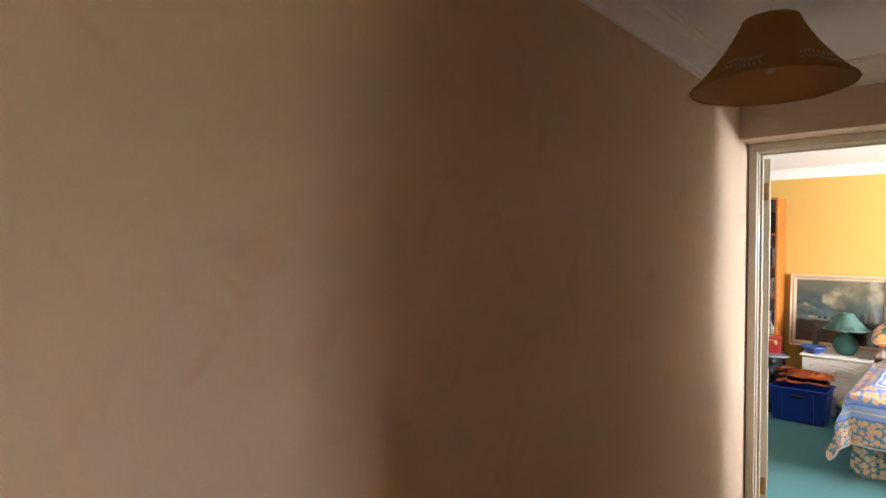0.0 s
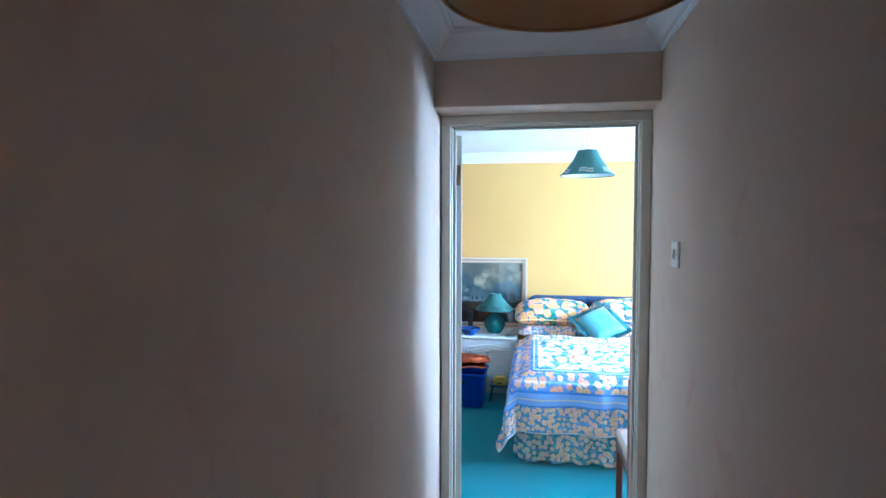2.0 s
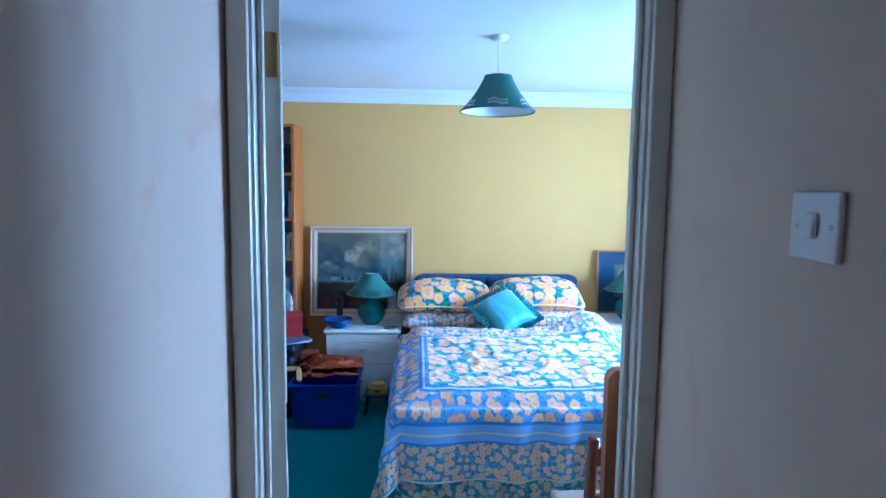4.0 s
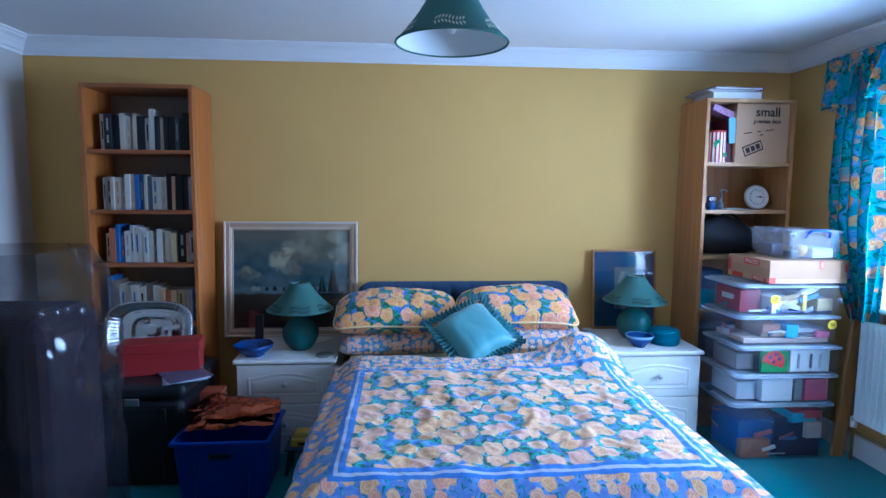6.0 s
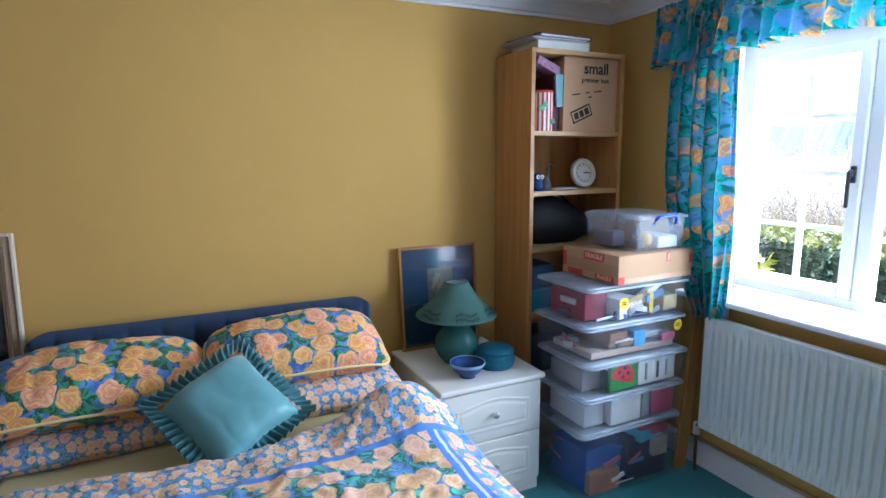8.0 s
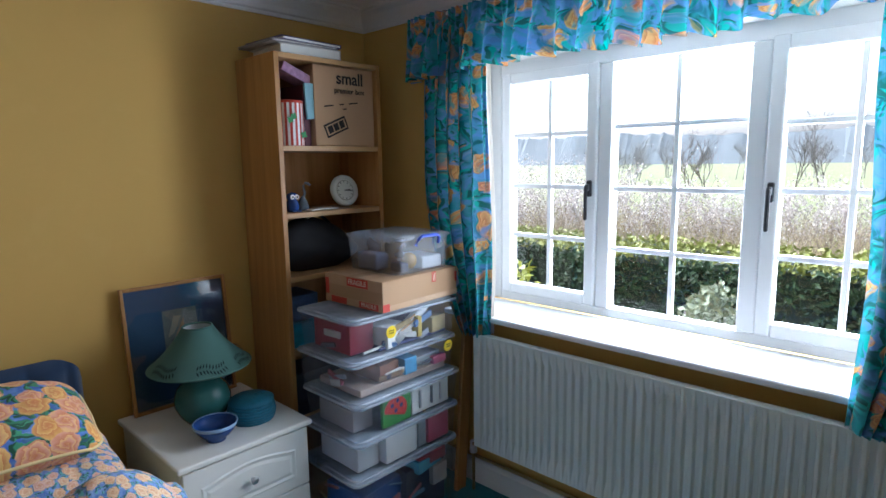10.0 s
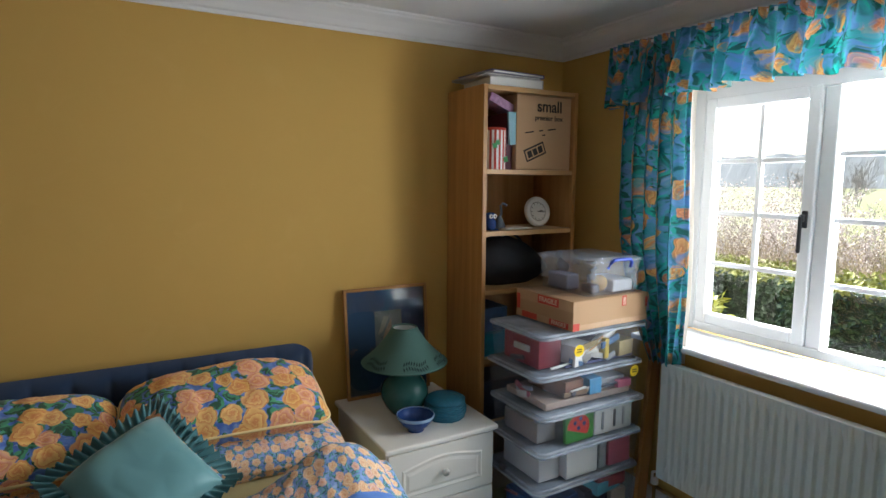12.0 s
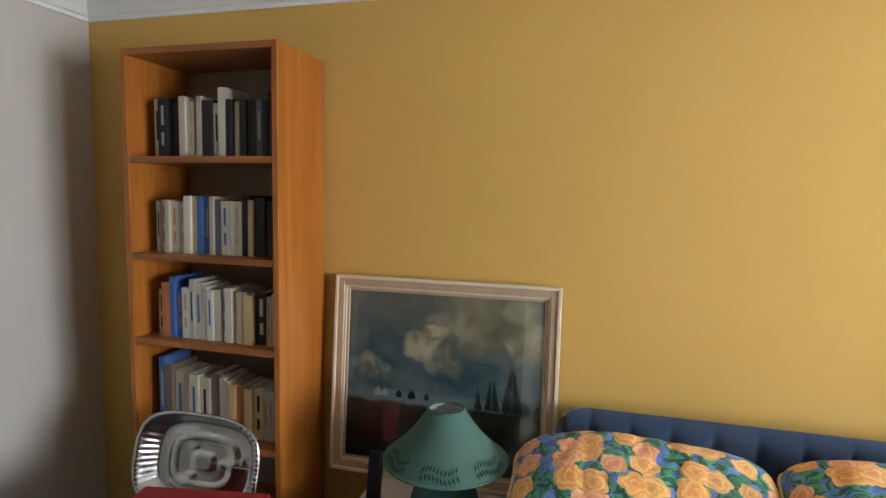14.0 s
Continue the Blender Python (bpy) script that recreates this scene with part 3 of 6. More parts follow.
for s in (-1, 1):
    y = -0.04 if s < 0 else 0.0
    h = box("handle_plate", (0.665, min(y, y + s * 0.006), 0.85), (0.705, max(y, y + s * 0.006), 1.0), BRASS, door_1, 0.002)
    tube("lever_handle", [(0.685, y, 0.93), (0.685, y + s * 0.045, 0.93), (0.67, y + s * 0.052, 0.93), (0.58, y + s * 0.05, 0.925)], 0.008, BRASS, door_1)
for z0, z1 in ((0.2, 0.85), (1.02, 1.86)):
    for a, b in ((0.11, 0.35), (0.42, 0.66)):
        box("panel", (a, -0.044, z0), (b, 0.004, z1), GLOSS, door_1, 0.004)

# ---- window ----
WX = 2.764
window_1 = structure(new("window_1"), "white plastic casement window with glazing bars and black handles")


def bar(nm, y0, y1, z0, z1, x0=WX - 0.03, x1=WX + 0.04, bevel=0.006):
    return box(nm, (x0, y0, z0), (x1, y1, z1), UPVC, window_1, bevel, segs=2)


for y0, y1 in ((WY1 - 0.065, WY1), (WY0, WY0 + 0.065)):
    bar("frame", y0, y1, 0.869, WZ1)
for z0, z1 in ((0.869, 0.912), (1.955, WZ1)):
    bar("frame", WY0 + 0.065, WY1 - 0.065, z0, z1)
for y0, y1 in ((5.305, 5.363), (4.719, 4.783)):
    bar("frame", y0, y1, 0.912, 1.955)


def sash(y0, y1, z0, z1, edge, x):
    for a, b, c, d in ((y0, y0 + edge, z0, z1), (y1 - edge, y1, z0, z1), (y0 + edge, y1 - edge, z0, z0 + edge), (y0 + edge, y1 - edge, z1 - edge, z1)):
        if edge:
            bar("sash", a, b, c, d, x - 0.042, x + 0.02, 0.008)
    a, b, c, d = y0 + edge, y1 - edge, z0 + edge, z1 - edge
    pane = box("pane", (x - 0.003, a, c), (x + 0.003, b, d), GLASS, window_1, 0)
    pane.visible_shadow = False
    m = (a + b) / 2
    bar("glazing_bar", m - 0.010, m + 0.010, c, d, x - 0.012, x + 0.012, 0.003)
    for k in (1, 2, 3):
        z = c + (d - c) * k / 4
        for p, q in ((a, m - 0.010), (m + 0.010, b)):
            bar("glazing_bar", p, q, z - 0.010, z + 0.010, x - 0.0115, x + 0.0115, 0.003)


sash(5.365, 5.868, 0.912, 1.965, 0.05, WX - 0.004)
sash(4.784, 5.304, 0.913, 1.954, 0.0, WX + 0.01)
sash(4.20, 4.717, 0.912, 1.965, 0.052, WX - 0.004)
for y, s in ((5.39, 1), (4.69, -1)):
    boxes("window_handle", [((WX - 0.062, y - 0.011, 1.40), (WX - 0.047, y + 0.011, 1.47)), ((WX - 0.085, y - 0.008, 1.425), (WX - 0.062, y + 0.008, 1.455)), ((WX - 0.092, y - 0.007, 1.30), (WX - 0.078, y + 0.007, 1.45))], BLACK, window_1, 0.004)
structure(box("window_sill", (2.405, WY0 - 0.03, 0.842), (WX - 0.03, WY1 + 0.03, 0.868), UPVC, None, 0.009, segs=3), "white glossy window sill board")
structure(box("window_frame_outer_sill", (WX + 0.04, WY0, 0.83), (WX + 0.16, WY1, 0.852), UPVC, None, 0.004), "outer window sill")

for nm, lo, hi in (("side", (X1 + 0.004, WY1 - 0.008, 0.87), (WX - 0.031, WY1 - 0.001, WZ1 - 0.001)), ("side", (X1 + 0.004, WY0 + 0.001, 0.87), (WX - 0.031, WY0 + 0.008, WZ1 - 0.001)), ("head", (X1 + 0.004, WY0 + 0.009, WZ1 - 0.008), (WX - 0.031, WY1 - 0.009, WZ1 - 0.001))):
    structure(box("window_reveal_" + nm, lo, hi, WHITE, None, 0.001), "white painted lining of the window reveal")

# unseen landing window, added to throw daylight on the hall wall
for nm, lo, hi in (("frame", (1.72, -0.75, 0.95), (1.78, -0.71, 2.15)), ("frame", (1.72, -0.24, 0.95), (1.78, -0.2, 2.15)), ("frame", (1.72, -0.71, 0.95), (1.78, -0.24, 0.99)), ("frame", (1.72, -0.71, 2.11), (1.78, -0.24, 2.15))):
    structure(box("window_2_" + nm, lo, hi, UPVC, None, 0.004), "white frame of the unseen landing window added for light")


# ---- bed ----
CX, HW, HEAD, FOOT, BED = 0.345, 0.70, 5.89, 4.55, 0.535


def wrinkle(x, y, s=1.0):
    return noise.noise((x * s, y * s, 0.3)) + 0.5 * noise.noise((x * s * 2.3, y * s * 2.3, 4.1))


def duvet_at(s, t):
    """A cloth laid over the mattress: s across from the middle, t from the head end, in metres."""
    ds, dt = max(0.0, abs(s) - HW), max(0.0, t - (HEAD - FOOT))
    sg = 1 if s >= 0 else -1
    d = math.hypot(ds, dt)
    x, y = CX + sg * min(abs(s), HW), HEAD - min(t, HEAD - FOOT)
    ex = min(1.0, (HW - abs(s)) / 0.12) if abs(s) < HW else 0.0
    et = min(1.0, (HEAD - FOOT - t) / 0.12) if t < HEAD - FOOT else 0.0
    soft = min(ex, et)
    z = BED + 0.055 * (1 - (1 - soft) ** 2)
    z += 0.009 * wrinkle(s, t, 2.6) * (0.4 + soft)
    ridge = 1 - abs(noise.noise((s * 5.5 + 2 * t, t * 4.2 - s, 7.7)))
    z += 0.008 * max(0.0, ridge - 0.78) / 0.22 * soft
    z += 0.004 * max(0.0, 1 - abs(noise.noise((s * 11 - 4 * t, t * 9, 1.7))) - 0.75) / 0.25 * soft
    z += 0.0035 * max(0.0, 1 - abs(noise.noise((s * 19 + 5 * t, t * 16 - 6 * s, 8.2))) - 0.7) / 0.3 * soft
    # the head end is pulled back and bunched
    z += 0.115 * math.exp(-((s - 0.56) / 0.20) ** 2 - ((t - 0.10) / 0.15) ** 2)
    z += 0.022 * math.exp(-((t - 0.10) / 0.07) ** 2) * (0.7 + 0.6 * noise.noise((s * 4, 2.2, 0)))
    if t < 0.08:
        z -= 0.10 * (1 - t / 0.08) ** 2 * (1.0 - 0.5 * math.exp(-((s - 0.5) / 0.3) ** 2))
    if d > 0:
        phi = math.atan2(dt, ds)
        drop = d
        roll = 0.05 * (1 - math.exp(-d / 0.03))
        along = s if dt > ds else t
        wave = 0.018 * math.sin(along * 21 + 1.3 * math.sin(along * 7)) * min(1, d / 0.12)
        flare = roll + 0.05 * d + wave + (0.22 * d * math.sin(2 * phi) if ds and dt else 0)
        x += sg * flare * math.cos(phi)
        y -= flare * math.sin(phi)
        z -= max(0.0, drop - 0.02)
    y += 0.05 * math.sin(s * 4.5 - 1.2) * max(0.0, 1 - t / 0.3)
    return Vector((x, y, z))


bed = thing("bed", "double bed with floral duvet, frilled valance and buttoned navy headboard", "bed", (0, 0, 0))
box("mattress", (CX - 0.675, FOOT + 0.01, 0.30), (CX + 0.675, 6.45, 0.52), SHEET, bed, 0.05, segs=4)
box("base", (CX - 0.665, FOOT + 0.03, 0.05), (CX + 0.665, 6.45, 0.30), SHEET, bed, 0.01)
SW, TL = HW + 0.31, (HEAD - FOOT) + 0.33
box("top_sheet", (CX - 0.68, 5.80, 0.51), (CX + 0.68, 6.42, 0.545), SHEET, bed, 0.015, segs=3)
sheet("duvet", 230, 210, lambda u, v: duvet_at((2 * u - 1) * SW, v * TL), DUVET, bed, lambda u, v: ((2 * u - 1) * SW, v * TL), thick=0.012)
hem = [duvet_at(-SW, TL * k / 60) for k in range(61)] + [duvet_at(-SW + 2 * SW * k / 70, TL) for k in range(1, 71)] + [duvet_at(SW, TL * (1 - k / 60)) for k in range(1, 61)]
tube("piping", [p + Vector((0, 0, -0.004)) for p in hem], 0.007, plain("white_hem_cord", (0.75, 0.72, 0.66), 0.8), bed, 6)


def skirt_at(u, v):
    """Pleated valance round three sides of the base."""
    L = (6.4 - FOOT, 1.35, 6.4 - FOOT)
    d = u * sum(L)
    box_pleat = 0.016 * math.tanh(3 * math.sin(d * 2 * math.pi / 0.17)) + 0.010 * noise.noise((d * 9, v * 2, 3))
    out = 0.012 + box_pleat * (0.35 + 0.9 * v) + 0.018 * v
    z = 0.315 - 0.305 * v
    if d < L[0]:
        return (CX - 0.685 - out, 6.4 - d, z)
    if d < L[0] + L[1]:
        return (CX - 0.675 + (d - L[0]), FOOT - 0.005 - out, z)
    return (CX + 0.685 + out, FOOT + (d - L[0] - L[1]), z)


sheet("valance", 420, 10, skirt_at, VALANCE, bed, lambda u, v: (u * 5.05, v * 0.31))


def headboard_at(u, v):
    """Front of the headboard: flutes with buttons, rounded top corners."""
    x = -0.325 + u * 1.335
    h = 0.895 - 0.30
    z = 0.30 + v * h
    edge = min(u, 1 - u) * 1.335
    if edge < 0.09:
        z = 0.30 + v * (h - (0.09 - math.sqrt(max(0, 0.09 ** 2 - (0.09 - edge) ** 2))))
    flute = abs(math.sin(math.pi * (x - 0.02) / 0.118)) ** 0.5
    top = 0.895 - z
    smooth = min(1.0, max(0.0, (top - 0.012) / 0.05))
    y = 6.475 - 0.03 * (1 - smooth * (1 - flute)) - 0.012
    if top < 0.05:
        y += 0.05 * (1 - math.sqrt(max(0, 1 - (1 - max(top, 0) / 0.05) ** 2))) * 0.8
    if edge < 0.04:
        y += 0.045 * (1 - edge / 0.04) ** 2
    return (x, y, z)


sheet("headboard", 160, 24, headboard_at, VELVET, bed)
box("headboard_back", (-0.31, 6.475, 0.12), (0.995, 6.53, 0.875), VELVET, bed, 0.05, segs=4)


def pillow(name, label, centre, size, tilt, rz, mat, piped=True, plump=1.0, seed=0.0, corner=0.04, blunt=0.13, lumpy=1.0):
    """A stuffed pillow: two bulged sheets sewn at the rim, with a corded seam."""
    w, h, d = size
    ob = thing(name, label, "pillow", centre)
    ob.matrix_basis = pose(*centre, tilt, 0, rz)

    def rim(u, v):
        a, b = 2 * u - 1, 2 * v - 1
        pinch = 1 - corner * (1 - abs(a) ** 2) * abs(b) ** 4, 1 - corner * (1 - abs(b) ** 2) * abs(a) ** 4
        round_ = 1 - blunt * (abs(a) * abs(b)) ** 5
        return round_ * a * w / 2 * pinch[1] * (1 + 0.02 * noise.noise((b * 2, seed, 1))), round_ * b * h / 2 * pinch[0] * (1 + 0.03 * noise.noise((a * 2, seed, 5)))

    def side(s):
        def f(u, v):
            x, y = rim(u, v)
            a, b = 2 * u - 1, 2 * v - 1
            bulge = (max(0, 1 - a ** 4) * max(0, 1 - b ** 4)) ** 0.55
            y -= 0.05 * h * abs(a) ** 2.5
            z = s * d / 2 * bulge * plump - 0.02 * abs(a) ** 3 + 0.012 * noise.noise((x * 7, y * 7, seed + s)) * bulge * lumpy - 0.006 * lumpy * max(0.0, 1 - abs(noise.noise((x * 13, y * 9, seed + 3))) - 0.7) / 0.3 * bulge + 0.02 * lumpy * noise.noise((x * 3, y * 3, seed))
            return (x, y, z)
        return f

    # print laid along the bulged cloth
    steps = [k / 60 for k in range(61)]

    def lengths(pts):
        out = [0.0]
        for p, q in zip(pts, pts[1:]):
            out.append(out[-1] + (Vector(q) - Vector(p)).length)
        return out

    across, down = lengths([side(1)(k, 0.5) for k in steps]), lengths([side(1)(0.5, k) for k in steps])
    uv = lambda u, v: (float(np.interp(u, steps, across)) + seed, float(np.interp(v, steps, down)) + seed * 0.3)
    sheet("cover", 80, 56, side(1), mat, ob, uv)
    sheet("cover", 40, 28, side(-1), mat, ob, uv)
    if piped:
        loop = [(k / 40, 0) for k in range(40)] + [(1, k / 28) for k in range(28)] + [(1 - k / 40, 1) for k in range(40)] + [(0, 1 - k / 28) for k in range(28)]
        tube("piping", [side(0)(*p) for p in loop], 0.006, PIPING, ob, 6, True)
    return ob


pillow("pillow", "plump pillow with bold rose print and cream piping", (-0.075, 6.22, 0.770), (0.725, 0.36, 0.18), 20, 1, PILLOW, seed=1.0)
pillow("pillow", "plump pillow with bold rose print and cream piping", (0.618, 6.235, 0.780), (0.71, 0.345, 0.18), 21, -2, PILLOW, seed=2.6)
pillow("pillow", "flat pillow with small floral print under the bold one", (-0.06, 6.215, 0.625), (0.70, 0.36, 0.13), 10, 1, SMALL, False, seed=3.1)
pillow("pillow", "flat pillow with small floral print under the bold one", (0.68, 6.21, 0.622), (0.70, 0.38, 0.13), 10, -1, SMALL, False, seed=4.4)

# satin cushion with a frill
cushion = pillow("cushion", "turquoise satin cushion with a gathered frill", (0.33, 5.955, 0.735), (0.33, 0.33, 0.13), 52, 0, TEAL_SATIN, False, seed=5.0, corner=0.09, blunt=0.03, lumpy=0.3)
cushion.matrix_basis = pose(0.335, 5.93, 0.705, 40, 0, 0) @ pose(0, 0, 0, 0, 0, 32)


def frill_at(u, v):
    d = u * 4
    k, f = int(d) % 4, d - int(d)
    r = 0.162 + 0.036 * v
    e = r * (1 - 0.08 * (1 - (2 * f - 1) ** 2) * (1 - v))
    c = ((-r + 2 * r * f, -e), (e, -r + 2 * r * f), (r - 2 * r * f, e), (-e, r - 2 * r * f))[k]
    return (c[0], c[1], v * 0.018 * math.sin(u * 2 * math.pi * 60) + 0.004 * math.sin(u * 300))


sheet("frill", 480, 3, frill_at, plain("dark_turquoise_frill", (0.06, 0.19, 0.21), 0.5, sheen=0.3), cushion)


# ---- bedside drawers ----
def bedside(x0, x1, yf, top):
    w = x1 - x0
    ob = thing("bedside_cabinet", "white painted bedside drawers with arched panels and round knobs", "bedside cabinet", (x0, yf, 0), group="bedside cabinets")
    d = 6.575 - yf
    box("top", (0, 0, top - 0.022), (w, d, top), DRAWERS, ob, 0.007, segs=3)
    box("carcass", (0.015, 0.03, 0.0), (w - 0.015, d - 0.01, top - 0.022), DRAWERS, ob, 0.002)
    n, z1 = 2, top - 0.03
    hh = (z1 - 0.06) / n
    for k in range(n):
        za, zb = z1 - (k + 1) * hh + 0.006, z1 - k * hh
        dr = box("drawer_front", (0.018, 0.012, za), (w - 0.018, 0.0295, zb), DRAWERS, ob, 0.003)
        a, b, lo, hi = 0.075, w - 0.075, za + 0.045, zb - 0.05

        def face(inset, y):
            pts = [(a + inset, y, lo + inset), (b - inset, y, lo + inset)]
            for j in range(13):
                f = j / 12
                xx = (b - inset) + (a - b + 2 * inset) * f
                pts.append((xx, y, hi - inset - 0.02 + 0.028 * math.sin(math.pi * f) ** 1.3))
            return pts
        rings = [face(0, 0.012), face(0.006, 0.0085), face(0.018, 0.0112), face(0.03, 0.0082)]
        m = len(rings[0])
        verts = [p for r in rings for p in r]
        faces = [(j * m + i, j * m + (i + 1) % m, j * m + m + (i + 1) % m, j * m + m + i) for j in range(3) for i in range(m)] + [tuple(range(3 * m, 4 * m))]
        mesh("moulded_panel", verts, faces, DRAWERS, ob)
        kb = lathe("knob", [(0.0, 0.028), (0.010, 0.027), (0.015, 0.020), (0.012, 0.012), (0.006, 0.008), (0.006, 0.0)], CHROME, ob, 20)
        kb.matrix_basis = pose(w / 2, 0.006, (za + zb) / 2 + 0.005, 90, 0, 0)
    return ob


bedside(-0.955, -0.405, 6.02, 0.54)
bedside(1.135, 1.655, 5.992, 0.566)


# ---- bookcases ----
def bookcase(name, label, x0, x1, yf, top, shelves, side_mat, shelf_mat, back_mat, th=0.022):
    ob = thing(name, label, "bookcase", (x0, yf, 0))
    w, d = x1 - x0, 6.58 - yf
    box("side_panel", (0, 0, 0), (th, d, top), side_mat, ob, 0.0015)
    box("side_panel", (w - th, 0, 0), (w, d, top), side_mat, ob, 0.0015)
    box("top_panel", (th, 0.0, top - th), (w - th, d, top - 0.0005), shelf_mat, ob, 0.0015)
    box("plinth", (th, 0.02, 0), (w - th, 0.04, 0.07), shelf_mat, ob, 0.0015)
    for z in (*shelves, 0.09):
        box("shelf", (th, 0.003, z - 0.022), (w - th, d - 0.012, z), shelf_mat, ob, 0.0015)
    box("back_panel", (th, d - 0.011, 0.07), (w - th, d - 0.003, top - th), back_mat, ob, 0)
    return ob


bookcase("bookcase", "tall narrow orange-stained wooden bookcase filled with books", -1.80, -1.20, 6.270, 2.025, (1.668, 1.335, 1.035, 0.693, 0.40), REDWOOD, REDWOOD_H, BACKBOARD)
bookcase("bookcase", "tall narrow beech-veneer bookcase holding boxes and ornaments", 1.738, 2.290, 6.262, 2.008, (1.635, 1.352, 1.078, 0.75, 0.42), PINE, PINE_H, PINE)


# ---- radiator ----
radiator = thing("radiator", "white enamelled panel radiator with vertical flutes under the window", "radiator", (2.38, 0, 0))
ry0, ry1, rz0, rz1 = 3.98, 5.772, 0.245, 0.785


def flute_at(u, v):
    y, z = ry0 + u * (ry1 - ry0), rz0 + v * (rz1 - rz0)
    q = ((ry1 - y - 0.03) / 0.0362) % 1.0
    groove = min(1.0, max(0.0, (0.34 - abs(q - 0.5)) / 0.10))
    ends = min(1, max(0, (min(z - rz0, rz1 - z) - 0.03) / 0.03))
    if min(y - ry0, ry1 - y) < 0.025:
        groove = 0
    return (0.024 * groove * ends, y, z)


sheet("front_panel", 990, 14, flute_at, RADIATOR, radiator)
box("back_panel", (0.030, ry0, rz0), (0.035, ry1, rz1), RADIATOR, radiator, 0.002)
box("top_rail", (-0.001, ry0, rz1 - 0.004), (0.035, ry1, rz1 + 0.003), RADIATOR, radiator, 0.002)
for y in (ry0 + 0.25, ry1 - 0.25):
    box("bracket", (0.035, y - 0.02, 0.3), (0.10, y + 0.02, 0.7), RADIATOR, radiator, 0.002)
tube("pipe", [(0.02, ry1 - 0.04, 0.24), (0.02, ry1 + 0.02, 0.24), (0.03, ry1 + 0.03, 0.2), (0.03, ry1 + 0.03, 0.0)], 0.008, BRASS, radiator)
lathe("valve", [(0, 0.06), (0.016, 0.055), (0.018, 0.0), (0.0, 0.0)], WHITE, radiator, 16, (0.03, ry1 + 0.03, 0.19))
tube("heating_pipe", [(0.075, ry0, 0.145), (0.075, ry1 + 0.2, 0.145)], 0.0075, plain("painted_pipe", (0.62, 0.45, 0.2), 0.5), radiator)


# ---- curtains ----
def curtain(y0, flip):
    ob = thing("curtain", "teal poppy-print curtain drawn back beside the window", "curtain", (2.42, 0, 0), group="curtains")

    def f(u, v, off=0.0, depth=1.0):
        z = 2.13 - v * (2.13 - 0.79)
        gather = 0.30 + 0.05 * math.sin(math.pi * min(1.0, v * 0.95)) - 0.20 * max(0.0, (v - 0.58) / 0.42) ** 1.4
        y = y0 + flip * gather * u
        a = u * 2 * math.pi * 5.0
        x = depth * 0.042 * math.sin(a + 0.5 * math.sin(v * 3)) * (0.7 + 0.4 * v) + 0.014 * noise.noise((u * 12, v * 4, 1)) + off
        return (x - 0.05, y + 0.014 * math.cos(2 * a) + 0.01 * math.sin(v * 7), z)

    sheet("cloth", 150, 40, f, CURTAIN, ob, lambda u, v: (u * 0.95, v * 1.4))
    sheet("lining", 150, 40, lambda u, v: f(u, v, 0.052, 0.35), LINING, ob)
    return ob


curtain(5.695, 1)
curtain(4.36, -1)

pelmet = thing("pelmet_frill", "gathered teal poppy-print pelmet frill over the window", "pelmet", (2.36, 0, 0))


def frill(u, v):
    L, R = 6.135 - 3.92, 0.11
    d = u * (L + 2 * R)
    g = 0.030 * math.sin(d * 2 * math.pi / 0.092 + 1.8 * math.sin(d * 9)) + 0.018 * math.sin(d * 2 * math.pi / 0.27 + 2)
    fine = 0.010 * math.sin(d * 2 * math.pi / 0.032 + 1.2 * math.sin(d * 17)) + 0.004 * noise.noise((d * 60, v * 3, 1))
    w = min(1.0, max(0.0, (v - 0.18) / 0.35))
    off = -(g * (0.25 + 0.9 * w * (0.5 + v)) + fine * (1 - w) + 0.018 * v)
    z = 2.205 - v * (0.266 + 0.010 * math.sin(d * 6) + 0.006 * math.sin(d * 31))
    if d < R:
        return (0.11 - d + 0.0, 6.135 - off, z)
    if d < R + L:
        return (off, 6.135 - (d - R), z)
    return (d - R - L, 3.92 + off, z)


sheet("frill", 1100, 16, frill, CURTAIN, pelmet, lambda u, v: (u * 3.9, v * 0.3))
box("pelmet_board", (0.008, 3.93, 2.185), (0.119, 6.125, 2.2), WHITE, pelmet, 0.002)


# ---- lamps ----
def leaf_sprig(parent, centre, r0, z0, r1, z1, a0, n, mat, size=0.02, sway=0.25):
    """Flat leaf patches coloured as cut-outs round a conical shade, from angle a0."""
    verts, faces = [], []

    def on(a, f, out=0.0012):
        r, z = r0 + (r1 - r0) * f, z0 + (z1 - z0) * f
        return Vector((centre[0] + (r + out) * math.cos(a), centre[1] + (r + out) * math.sin(a), centre[2] + z))

    for k in range(n):
        a = a0 + k * size * 0.62 / r0
        f = 0.17 + 0.03 * math.sin(k * sway * 3)
        for s in (-1, 1):
            da, df = size / r0 * 0.5, size / abs(z1 - z0) * 0.85 * s
            p = [on(a, f + df * 0.1), on(a + da * 0.25, f + df * 0.65), on(a + da, f + df), on(a + da * 0.75, f + df * 0.35)]
            b = len(verts)
            verts += p
            faces.append((b, b + 1, b + 2, b + 3))
    return mesh("leaf_cutouts", verts, faces, mat, parent)


